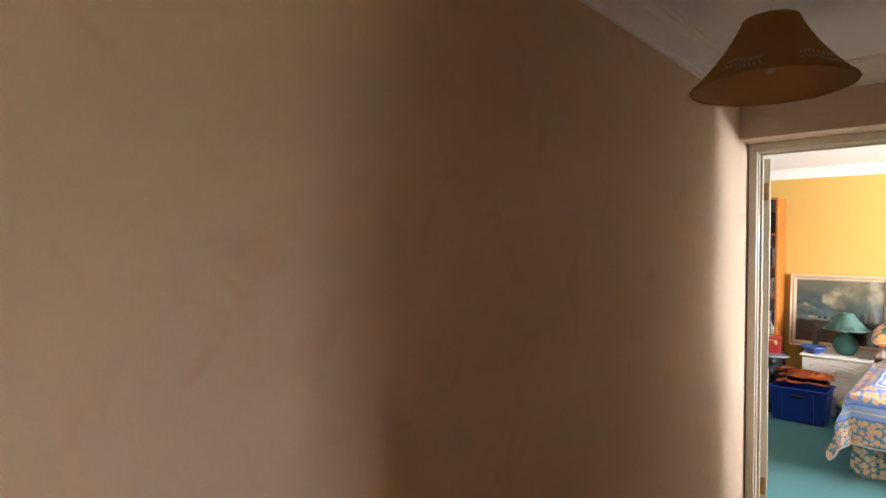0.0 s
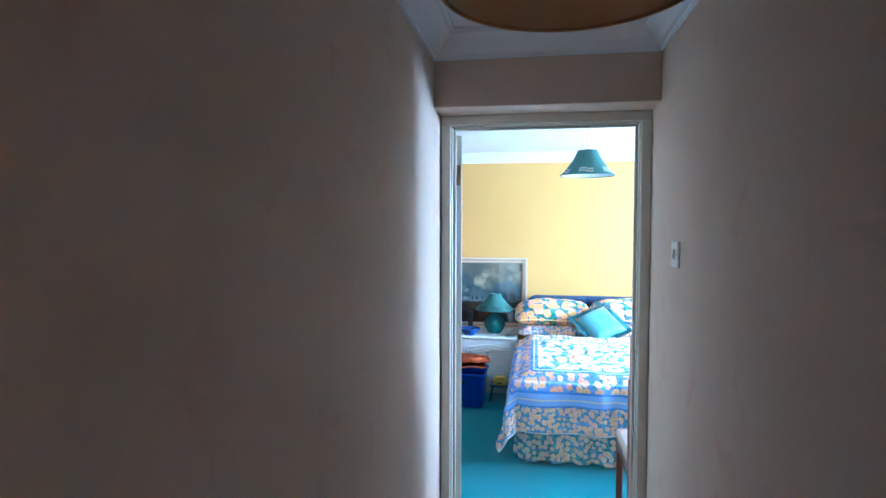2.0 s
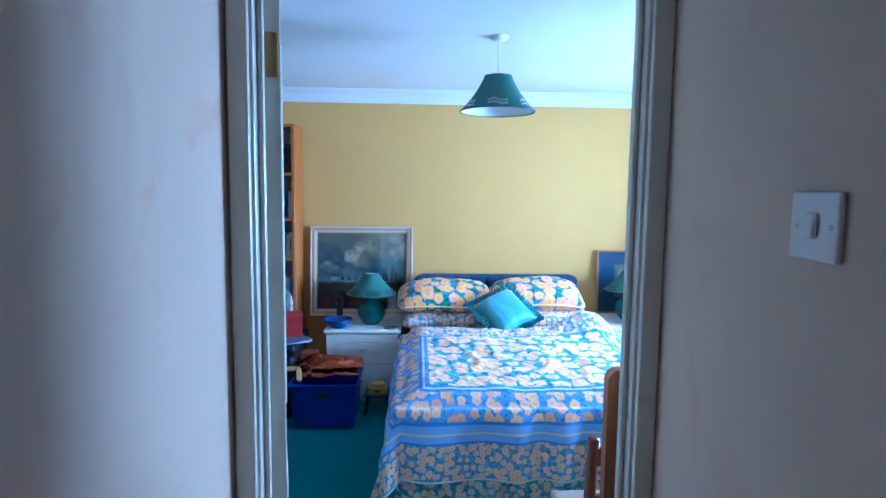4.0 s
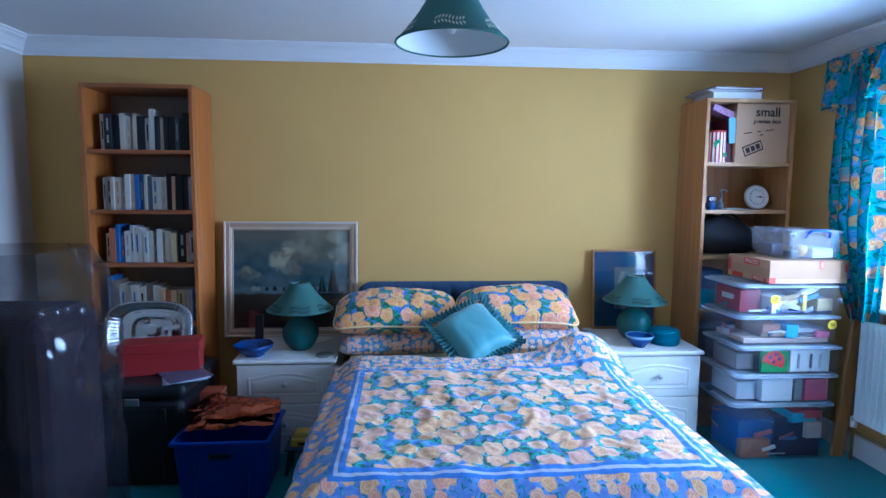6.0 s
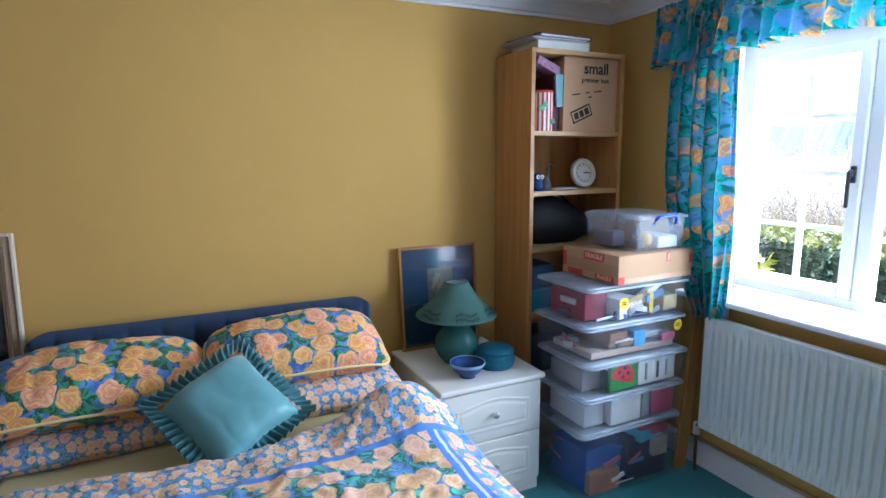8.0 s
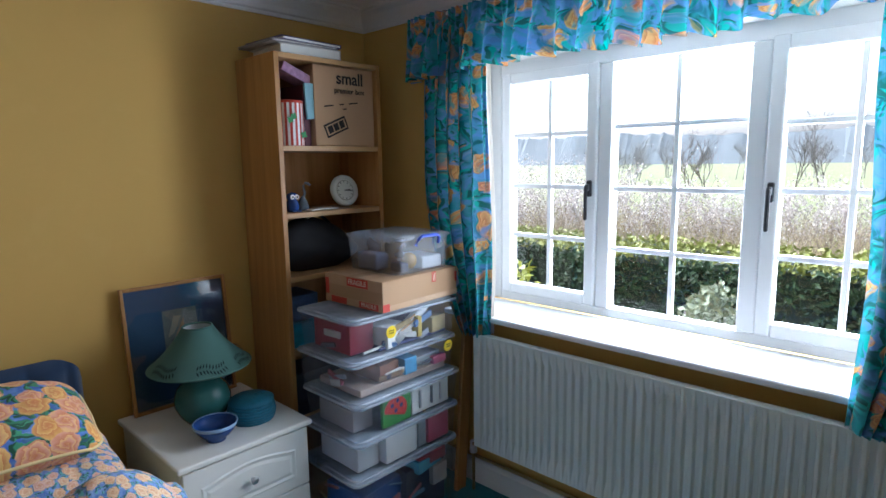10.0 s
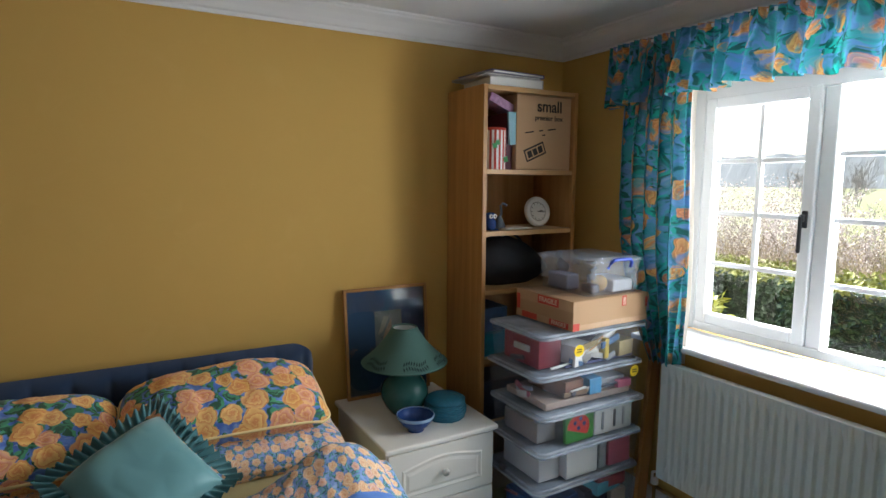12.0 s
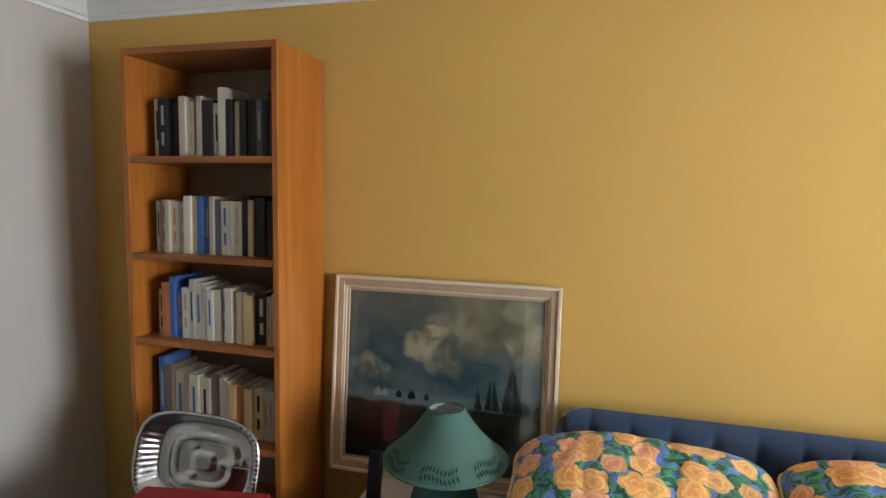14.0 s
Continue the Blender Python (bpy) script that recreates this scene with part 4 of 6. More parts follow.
def coolie(parent, centre, r_bot, r_top, z_bot, z_top, mat, lining, cut, sprigs):
    """A conical shade with a rolled rim and a pale lining."""
    out, inn = [], []
    for k in range(9):
        f = k / 8
        r = r_bot + (r_top - r_bot) * f - 0.012 * math.sin(math.pi * f)
        out.append((r, z_bot + (z_top - z_bot) * f))
        inn.append((r - 0.003, z_bot + (z_top - z_bot) * f))
    lathe("shade", out, mat, parent, 64, centre)
    lathe("shade_lining", inn, lining, parent, 64, centre)
    for r, z in ((r_bot - 0.0015, z_bot), (r_top - 0.0015, z_top)):
        tube("shade_rim", [(centre[0] + r * math.cos(a * math.pi / 32), centre[1] + r * math.sin(a * math.pi / 32), centre[2] + z) for a in range(64)], 0.004, mat, parent, 6, True)
    for a0, n in sprigs:
        leaf_sprig(parent, centre, r_bot, z_bot, r_top, z_top, a0, n, cut)


def pendant(x, y, rim, top, mat, lining, cut, label, wide=0.193):
    ob = thing("pendant_lamp", label, "pendant lamp", (x, y, 0))
    lathe("ceiling_rose", [(0.0, TOP - 0.026), (0.02, TOP - 0.025), (0.042, TOP - 0.014), (0.05, TOP - 0.004), (0.05, TOP - 0.0005)], WHITE, ob, 28)
    tube("cord", [(0, 0, TOP - 0.02), (0.001, 0, (TOP + top) / 2), (0, 0, top - 0.02)], 0.0035, WHITE, ob)
    lathe("lampholder", [(0.0, top - 0.005), (0.018, top - 0.01), (0.019, top - 0.07), (0.014, top - 0.085), (0.0, top - 0.085)], WHITE, ob, 20)
    coolie(ob, (0, 0, 0), wide, 0.07, rim, top, mat, lining, cut, [(a, 9) for a in (3.3, 4.3, 5.3, 0.2, 1.2, 2.2)])
    lathe("bulb", [(0.0, top - 0.145), (0.010, top - 0.142), (0.018, top - 0.125), (0.016, top - 0.105), (0.010, top - 0.085)], SHADE_LINING, ob, 20)
    for k in range(3):
        a = 2.1 * k
        tube("shade_spoke", [(0.019 * math.cos(a), 0.019 * math.sin(a), top - 0.012), (0.068 * math.cos(a), 0.068 * math.sin(a), top - 0.004)], 0.0018, CHROME, ob, 5)
    return ob


pendant(0.122, 4.98, 1.953, 2.130, TEAL_SHADE, SHADE_LINING, CUT_PALE, "turquoise conical pendant shade with leaf cut-outs on a white cord")
pendant(-0.203, 1.62, 1.947, 2.127, BROWN_SHADE, card_shade("brown_shade_lining", (0.74, 0.52, 0.29), 0.4), CUT_PALE, "brown conical pendant shade with scroll cut-outs in the hall", 0.2)


def table_lamp(x, y, z, turn):
    ob = thing("table_lamp", "turquoise pottery table lamp with a leaf-cut conical shade", "table lamp", (x, y, z), turn, group="bedside lamps")
    lathe("base", [(0.0, 0.0), (0.055, 0.0), (0.062, 0.006), (0.085, 0.035), (0.103, 0.075), (0.104, 0.105), (0.092, 0.140), (0.066, 0.168), (0.045, 0.182), (0.034, 0.196), (0.036, 0.204), (0.0, 0.206)], TEAL_POT, ob, 48)
    lathe("lampholder", [(0.0, 0.27), (0.017, 0.268), (0.018, 0.204), (0.0, 0.204)], WHITE, ob, 18)
    coolie(ob, (0, 0, 0), 0.187, 0.055, 0.232, 0.383, TEAL_SHADE, SHADE_LINING, CUT, [(a, 10) for a in (3.6, 4.55, 5.5, 0.4, 1.4, 2.5)])
    lathe("bulb", [(0.0, 0.35), (0.02, 0.345), (0.029, 0.32), (0.024, 0.29), (0.013, 0.268)], SHADE_LINING, ob, 18)
    tube("flex", [(0.06, 0.06, 0.006), (0.12, 0.12, 0.004), (0.16, 0.2, 0.004)], 0.003, WHITE, ob, 6)
    return ob


table_lamp(-0.632, 6.255, 0.54, 0)
table_lamp(1.365, 6.30, 0.566, 36)


PICTURE_GLASS = pane_glass("picture_glass", 1.6)


# ---- framed pictures leaning on the wall ----
def framed(name, label, x0, x1, z0, h, y_foot, lean, width, mats, canvas, depth=0.03):
    """A picture with a stepped moulding; lean: degrees from upright."""
    w = x1 - x0
    ob = thing(name, label, "picture")
    ob.matrix_basis = pose(x0, y_foot, z0, -lean, 0, 0)
    n = len(mats)
    for k, (m, a, b, yy) in enumerate(mats):
        for nm, lo, hi in (("frame_side", (a, -yy, a), (b, 0.0, h - a)), ("frame_side", (w - b, -yy, a), (w - a, 0.0, h - a)), ("frame_side", (b, -yy, a), (w - b, 0.0, b)), ("frame_side", (b, -yy, h - b), (w - b, 0.0, h - a))):
            box(nm, lo, hi, m, ob, 0.002)
    e = mats[-1][2]
    vs = [(e, -0.008, e), (w - e, -0.008, e), (w - e, -0.008, h - e), (e, -0.008, h - e)]
    mesh("canvas", vs, [(0, 1, 2, 3)], canvas, ob, False, [(0, 0), ((w - 2 * e) / (h - 2 * e), 0), ((w - 2 * e) / (h - 2 * e), 1), (0, 1)])
    box("glass", (e, -0.0135, e), (w - e, -0.0120, h - e), PICTURE_GLASS, ob, 0).visible_shadow = False
    box("backing", (0.004, -0.006, 0.004), (w - 0.004, 0.004, h - 0.004), CARD_DARK, ob, 0)
    return ob


pic = framed("framed_painting", "framed seascape with sailing boats leaning behind the lamp", -1.14, -0.325, 0.544, 0.715, 6.525, 4.5, 0.06,
             [(GILT_LIGHT, 0.0, 0.012, 0.030), (GILT, 0.012, 0.036, 0.024), (GILT_LIGHT, 0.036, 0.044, 0.018), (GILT, 0.044, 0.054, 0.014)], SEA)
# boats and houses painted dark on the canvas
dark_paint, pale_paint = plain("dark_oil_paint", (0.015, 0.02, 0.02), 0.35, coat=0.5), plain("pale_oil_paint", (0.36, 0.33, 0.24), 0.35, coat=0.5)


def daub(pts, mat, y=-0.0095):
    return mesh("brushwork", [(x, y, z) for x, z in pts], [tuple(range(len(pts)))], mat, pic)


for x, s, lean in ((0.595, 0.85, 0.004), (0.662, 1.15, -0.004), (0.545, 0.5, 0.0)):
    foot = 0.262
    daub([(x - 0.002, foot), (x + 0.002, foot), (x + 0.001 + lean, foot + 0.165 * s), (x - 0.001 + lean, foot + 0.165 * s)], dark_paint, -0.0098)
    daub([(x - 0.004, foot + 0.012), (x - 0.030 * s, foot + 0.016), (x - 0.020 * s, foot + 0.07 * s), (x - 0.007, foot + 0.135 * s)], dark_paint)
    daub([(x + 0.004, foot + 0.012), (x + 0.003, foot + 0.145 * s), (x + 0.017 * s, foot + 0.08 * s), (x + 0.033 * s, foot + 0.014)], dark_paint)
    daub([(x - 0.05 * s, foot + 0.008), (x - 0.035 * s, foot - 0.012), (x + 0.04 * s, foot - 0.014), (x + 0.06 * s, foot + 0.012), (x + 0.02 * s, foot + 0.004)], dark_paint, -0.0097)
for x, s in ((0.16, 1), (0.19, 0.8), (0.245, 0.7), (0.29, 0.9), (0.35, 0.6)):
    daub([(x, 0.285), (x + 0.03 * s, 0.285), (x + 0.03 * s, 0.30), (x + 0.015 * s, 0.30 + 0.018 * s), (x, 0.30)], pale_paint if x < 0.2 else dark_paint)

pic = framed("framed_print", "blue-mounted framed print of a sailing scene behind the lamp", 1.183, 1.610, 0.568, 0.515, 6.535, 5.0, 0.02,
             [(PINE, 0.0, 0.014, 0.018)], plain("blue_picture_mount", (0.05, 0.10, 0.19), 0.2, vary=0.08, coat=0.8))
daub([(0.15, 0.13), (0.29, 0.13), (0.29, 0.40), (0.15, 0.40)], plain("print_ground", (0.20, 0.22, 0.20), 0.3, vary=0.6, scale=24, coat=0.8), -0.0092)
daub([(0.16, 0.15), (0.28, 0.15), (0.28, 0.20), (0.16, 0.22)], plain("print_sea", (0.05, 0.12, 0.09), 0.3, vary=0.5, scale=40, coat=0.8), -0.0096)
daub([(0.17, 0.21), (0.20, 0.30), (0.235, 0.36), (0.235, 0.22)], plain("print_sail", (0.45, 0.28, 0.16), 0.3, vary=0.4, scale=40, coat=0.8), -0.0099)
daub([(0.165, 0.29), (0.195, 0.375), (0.225, 0.37), (0.19, 0.30)], pale_paint, -0.0102)
daub([(0.18, 0.195), (0.27, 0.19), (0.255, 0.165), (0.19, 0.165)], dark_paint, -0.0105)


# ---- bedside smalls ----
def bowl(name, label, at, r, h, mat, foot=0.45, wavy=0.0):
    ob = thing(name, label, "bowl", at)
    prof = [(0.0, 0.004), (r * foot, 0.0), (r * foot, h * 0.12), (r * 0.7, h * 0.35), (r * 0.92, h * 0.7), (r, h), (r * 0.97, h), (r * 0.86, h * 0.68), (r * 0.6, h * 0.32), (0.0, h * 0.18)]
    lathe("body", prof, mat, ob, 48, wob=wavy)
    return ob


bowl("bowl", "small cobalt-blue glazed footed bowl on the bedside drawers", (1.325, 6.115, 0.566), 0.078, 0.068, BLUE_POT)
lathe("glaze_band", [(0.0752, 0.055), (0.0792, 0.0665), (0.0776, 0.069), (0.0735, 0.066)], plain("pale_blue_glaze", (0.25, 0.38, 0.55), 0.25), bpy.data.objects["bowl"], 40)
bowl("dish", "frilled cobalt-blue glass dish on the bedside drawers", (-0.865, 6.13, 0.54), 0.105, 0.065, BLUE_POT, 0.5, 0.05)
lid_pot = thing("lidded_basket", "round turquoise woven cane basket with a lid", "basket", (1.502, 6.18, 0.566))
lid_pot.scale = (0.88, 0.88, 0.88)
for k in range(7):
    z = 0.006 + k * 0.0125
    r = 0.085 + 0.013 * math.sin(math.pi * (k + 0.7) / 7)
    tube("cane_coil", [(r * math.cos(a * math.pi / 20), r * math.sin(a * math.pi / 20), z + 0.002 * math.sin(a * 2.1)) for a in range(40)], 0.0085, AQUA_WEAVE, lid_pot, 6, True)
lathe("lid", [(0.099, 0.082), (0.100, 0.090), (0.08, 0.102), (0.03, 0.108), (0.0, 0.108)], AQUA_WEAVE, lid_pot, 40)
lathe("body", [(0.0, 0.004), (0.08, 0.004), (0.088, 0.045), (0.08, 0.085), (0.0, 0.085)], AQUA_WEAVE, lid_pot, 32)
tube("lid_loop", [(0.01, 0.0, 0.105), (0.03, -0.02, 0.118), (0.055, -0.03, 0.112)], 0.003, AQUA_WEAVE, lid_pot)

phone = thing("cordless_phone", "black cordless telephone standing in its charging cradle", "telephone", (-0.875, 6.28, 0.54))
box("cradle", (-0.04, -0.045, 0), (0.04, 0.04, 0.035), BLACK, phone, 0.012, segs=3)
hs = box("handset", (-0.023, -0.014, 0.0), (0.023, 0.014, 0.165), BLACK, phone, 0.009, pose(0, 0.0, 0.03, -10), 3)
mesh("screen", [(-0.015, -0.0165, 0.13), (0.015, -0.0165, 0.13), (0.015, -0.0145, 0.158), (-0.015, -0.0145, 0.158)], [(0, 1, 2, 3)], plain("phone_screen", (0.10, 0.12, 0.10), 0.2), phone).matrix_basis = pose(0, 0.004, 0.024, -9)
for j in range(4):
    for i in range(3):
        box("key", (-0.014 + i * 0.011, -0.019, 0.065 + j * 0.014), (-0.006 + i * 0.011, -0.0155, 0.072 + j * 0.014), PAPER, phone, 0.001, pose(0, 0.006, 0.012, -10))
coaster = thing("coaster", "round grey-green coaster on the bedside drawers", "coaster", (-0.475, 6.10, 0.54))
lathe("disc", [(0.0, 0.0), (0.05, 0.0), (0.052, 0.004), (0.05, 0.008), (0.0, 0.008)], plain("coaster_cork", (0.22, 0.24, 0.2), 0.6, vary=0.3, scale=40), coaster, 32)


# ---- books on the left bookcase ----
BOOK_COLOURS = [(0.48, 0.42, 0.32), (0.012, 0.012, 0.014), (0.52, 0.47, 0.38), (0.55, 0.38, 0.20), (0.10, 0.12, 0.15), (0.50, 0.46, 0.36), (0.05, 0.13, 0.35), (0.60, 0.57, 0.50), (0.45, 0.16, 0.06), (0.16, 0.12, 0.10), (0.45, 0.46, 0.46), (0.62, 0.50, 0.25)]
BOOK_MATS = [plain("book_cover", c, 0.5, vary=0.15, scale=30) for c in BOOK_COLOURS]
LIGHT, DARK, TAN, BLU, RED_ = (0, 2, 5, 7), (1, 4, 9), (3, 11), (6,), (8,)


def book(x, w, h, d, z, yf, ci, rnd, lean=0.0):
    """Spine to the front, page block set back inside the boards."""
    ob = thing("book", "paperback book standing upright on the bookcase shelf", "book", (x + w / 2, yf, z), group="books on the shelves")
    ob.matrix_basis = pose(x + w / 2, yf, z, 0, lean, 0)
    cover = BOOK_MATS[ci]
    bm = bmesh.new()
    add_box(bm, (-w / 2, 0, 0), (w / 2, 0.004, h), 0.0012)
    add_box(bm, (-w / 2, 0.004, 0), (-w / 2 + 0.0015, d, h))
    add_box(bm, (w / 2 - 0.0015, 0.004, 0), (w / 2, d, h))
    from_bm("cover", bm, cover, ob)
    box("pages", (-w / 2 + 0.0016, 0.0042, 0.002), (w / 2 - 0.0016, d - 0.003, h - 0.003), PAPER, ob, 0)
    ink = rnd.choice((INK, INK, BACKBOARD, BOOK_MATS[6], BOOK_MATS[8])) if ci not in DARK else rnd.choice((BACKBOARD, BOOK_MATS[0]))
    if w > 0.014 and rnd.random() < (0.25 if ci in DARK else 0.6):
        for a, b in ((0.55, 0.88), (0.2, 0.42)) if rnd.random() < 0.5 else ((0.3, 0.8),):
            box("spine_title_bar", (-w * 0.13, -0.0006, h * a), (w * 0.13, 0.0002, h * b), ink, ob, 0)
    return ob


rnd = random.Random(5)
rows = ((1.668, [(7, .20), (1, .20), (1, .19), (2, .205), (5, .19), (3, .185), (0, .205), (1, .19), (2, .18), (7, .23), (1, .19), (0, .185), (1, .19), (1, .19), (4, .19), (1, .185), (1, .215), (1, .21)]),
        (1.335, [(10, .18), (0, .185), (5, .185), (0, .18), (2, .18), (7, .20), (3, .20), (6, .20), (6, .195), (0, .20), (4, .19), (5, .185), (7, .185), (0, .185), (1, .205), (3, .19), (1, .20), (1, .19), (10, .19)]),
        (1.035, [(0, .165), (8, .195), (6, .215), (6, .17), (7, .18), (10, .21), (2, .20), (7, .19), (7, .18), (2, .18), (0, .18), (7, .19), (11, .18), (0, .18), (11, .17), (1, .18), (3, .17), (10, .18)]),
        (0.693, [(6, .26), (9, .235), (0, .21), (2, .205), (5, .21), (0, .20), (9, .215), (7, .205), (2, .20), (3, .19), (8, .18), (3, .18), (11, .18), (0, .18), (10, .18), (6, .18)]))
for z, row in rows:
    x = -1.775 + rnd.uniform(0.03, 0.05)
    room = 0.545 - (x + 1.775)
    ws = [rnd.uniform(0.016, 0.036) * (1.35 if c == 1 else 0.9) for c, _ in row]
    k = room / sum(ws)
    yf0 = 6.267 + rnd.uniform(0.05, 0.07)
    for (ci, h), w in zip(row, ws):
        w *= k * 0.985
        b = book(x, w, h, 0.135, z, yf0 + rnd.uniform(-0.008, 0.012), ci, rnd, rnd.choice((0, 0, 0, 0.6)))
        if z == 1.035 and ci == 7 and -1.44 < x < -1.36:
            text("JO NESBO", 0.022, INK, b, pose(0, -0.0008, 0.085, 90, 90, 0), "spine_title")
        x += w * 1.015


# ---- things on the right bookcase ----
def carton(name, label, lo, hi, mat, rz=0.0):
    ob = thing(name, label, "cardboard box", ((lo[0] + hi[0]) / 2, (lo[1] + hi[1]) / 2, lo[2]), rz)
    w, d, h = (b - a for a, b in zip(lo, hi))
    box("body", (-w / 2, -d / 2, 0), (w / 2, d / 2, h - 0.004), mat, ob, 0.003, segs=2)
    box("flap", (-w / 2, -d / 2, h - 0.004), (w / 2, -0.0015, h), mat, ob, 0.0015)
    box("flap", (-w / 2, 0.0015, h - 0.004), (w / 2, d / 2, h), mat, ob, 0.0015)
    return ob


mv = carton("moving_box", "brown cardboard moving box printed small in black", (1.937, 6.285, 1.636), (2.266, 6.56, 1.984), CARD)
front = lambda x, z, r=0.0: pose(x, -0.1382, z, 90, 0, 0) @ pose(0, 0, 0, 0, 0, r)
text("small", 0.075, INK, mv, front(0.03, 0.297))
text("premier", 0.033, INK, mv, front(-0.005, 0.244))
text("box", 0.033, INK, mv, front(0.085, 0.244))
for k, (x, z, w) in enumerate(((-0.09, 0.175, 0.05), (-0.02, 0.185, 0.025), (0.045, 0.193, 0.05), (-0.005, 0.165, 0.02))):
    b = box("handwriting_bar", (-w / 2, -0.0006, -0.003), (w / 2, 0.0, 0.003), INK, mv, 0)
    b.matrix_basis = pose(x, -0.1378, z, 0, -8, 0)
lg = box("printed_block", (-0.062, -0.0006, -0.030), (0.062, 0.0, 0.030), INK, mv, 0)
lg.matrix_basis = pose(-0.055, -0.1378, 0.085, 0, -22, 0)
lg2 = box("printed_block", (-0.055, -0.0006, -0.022), (0.055, 0.0, 0.022), CARD, mv, 0)
lg2.matrix_basis = pose(-0.055, -0.1386, 0.085, 0, -22, 0)
for k in range(3):
    b = box("printed_bar", (-0.013, -0.0006, -0.016), (0.013, 0.0, 0.016), INK, mv, 0)
    b.matrix_basis = pose(-0.055 + (k - 1) * 0.033 * math.cos(radians(22)), -0.1393, 0.085 + (k - 1) * 0.033 * math.sin(radians(22)), 0, -22, 0)

tin = thing("popcorn_tin", "red and white striped tin with green leaves", "tin", (1.838, 6.325, 1.636))
SEG = 32
for k in range(SEG):
    a0, a1 = 2 * math.pi * k / SEG, 2 * math.pi * (k + 1) / SEG
    pts = [(0.055 * math.cos(a), 0.055 * math.sin(a), z) for z in (0.0, 0.178) for a in (a0, a1)]
    mesh("stripe", pts, [(0, 1, 3, 2)], RED_TAPE if k % 2 else PAPER, tin)
lathe("lid", [(0.0565, 0.176), (0.0565, 0.186), (0.05, 0.189), (0.0, 0.189)], RED_TAPE, tin, 28)
GREEN = plain("green_print", (0.02, 0.22, 0.05), 0.5)
for x, z in ((-0.018, 0.12), (0.026, 0.045), (-0.035, 0.105)):
    daubs = [(x + 0.018 * math.cos(k * 0.785 + 0.3) * (1 if k % 2 else 0.6), -0.0585, z + 0.018 * math.sin(k * 0.785 + 0.3) * (1 if k % 2 else 0.6)) for k in range(8)]
    mesh("leaf_print", daubs, [tuple(range(8))], GREEN, tin)
box("file_box", (-0.018, 0, 0), (0.018, 0.22, 0.26), plain("maroon_card", (0.09, 0.015, 0.03), 0.6), tagged(thing("box_file", "maroon box file standing beside the moving box", "file", (1.913, 6.31, 1.636))), 0.002)
box("sleeve", (-0.022, 0, 0), (0.022, 0.012, 0.15), plain("pale_blue_card", (0.22, 0.42, 0.48), 0.5), thing("card_folder", "pale blue card folder in front of the file", "folder", (1.925, 6.29, 1.75)), 0.001, pose(0, 0, 0, 0, -4, 0))
pk = thing("gift_box", "small pink and blue printed box lying on top", "box", (1.885, 6.36, 1.905))
box("body", (-0.085, -0.05, -0.02), (0.085, 0.05, 0.02), plain("printed_gift_card", (0.40, 0.22, 0.36), 0.5, vary=0.7, scale=55), pk, 0.002)
pk.matrix_basis = pose(1.885, 6.36, 1.935, 0, 22, 0)
bl = thing("black_bag_strap", "black folded fabric case leaning in the shelf corner", "case", (1.80, 6.42, 1.825))
lathe("body", [(0.0, 0.0), (0.045, 0.005), (0.05, 0.05), (0.03, 0.085), (0.0, 0.09)], BLACK_CLOTH, bl, 20)

clk = thing("clock", "round white wall clock leaning on the shelf", "clock", (2.165, 6.40, 1.352))
clk.matrix_basis = pose(2.165, 6.40, 1.352 + 0.0775, 78, 0, 0) @ Matrix.Scale(0.8, 4)
lathe("case", [(0.0, -0.015), (0.094, -0.015), (0.096, 0.0), (0.092, 0.012), (0.078, 0.014), (0.07, 0.006)], WHITE, clk, 48)
lathe("dial", [(0.0, 0.0062), (0.0705, 0.0062)], PAPER, clk, 48)
lathe("dial_ring", [(0.058, 0.0068), (0.062, 0.0068)], BACKBOARD, clk, 48)
for k in range(12):
    a = k * math.pi / 6
    box("hour_mark", (-0.0018, 0.046, 0.0066), (0.0018, 0.056, 0.0076), INK, clk, 0).matrix_basis = pose(0, 0, 0, 0, 0, -30 * k)
for r, l, w in ((-84, 0.036, 0.003), (-97, 0.05, 0.002)):
    box("clock_hand", (-w, -0.006, 0.0085), (w, l, 0.0098), INK, clk, 0).matrix_basis = pose(0, 0, 0, 0, 0, r)

owl = thing("owl_ornament", "small blue and white pottery owl", "ornament", (1.835, 6.34, 1.352))
lathe("body", [(0.0, 0.0), (0.022, 0.0), (0.03, 0.018), (0.028, 0.04), (0.02, 0.052), (0.024, 0.064), (0.02, 0.08), (0.0, 0.086)], BLUE_POT, owl, 24)
for s in (-1, 1):
    lathe("eye", [(0.0, 0.005), (0.007, 0.004), (0.011, 0.0)], PAPER, owl, 16).matrix_basis = pose(s * 0.011, -0.022, 0.066, 90, 0, 0)
    lathe("pupil", [(0.0, 0.0065), (0.005, 0.004)], INK, owl, 12).matrix_basis = pose(s * 0.011, -0.0225, 0.066, 90, 0, 0)
    box("foot", (s * 0.012 - 0.012, -0.04, 0), (s * 0.012 + 0.012, -0.01, 0.008), BLUE_POT, owl, 0.003)
GREYGLAZE = plain("grey_stone_glaze", (0.16, 0.19, 0.22), 0.4, vary=0.3, scale=40)
bird = thing("bird_ornament", "slender grey glazed heron ornament", "ornament", (1.915, 6.38, 1.352))
tube("neck", [(0.0, 0, 0.05), (0.012, 0, 0.075), (0.008, 0, 0.095), (0.006, 0, 0.112), (0.016, 0, 0.122), (0.03, 0, 0.119), (0.042, 0, 0.112)], 0.006, GREYGLAZE, bird)
lathe("body", [(0.0, 0.0), (0.03, 0.002), (0.026, 0.02), (0.02, 0.04), (0.008, 0.06), (0.0, 0.066)], GREYGLAZE, bird, 20)
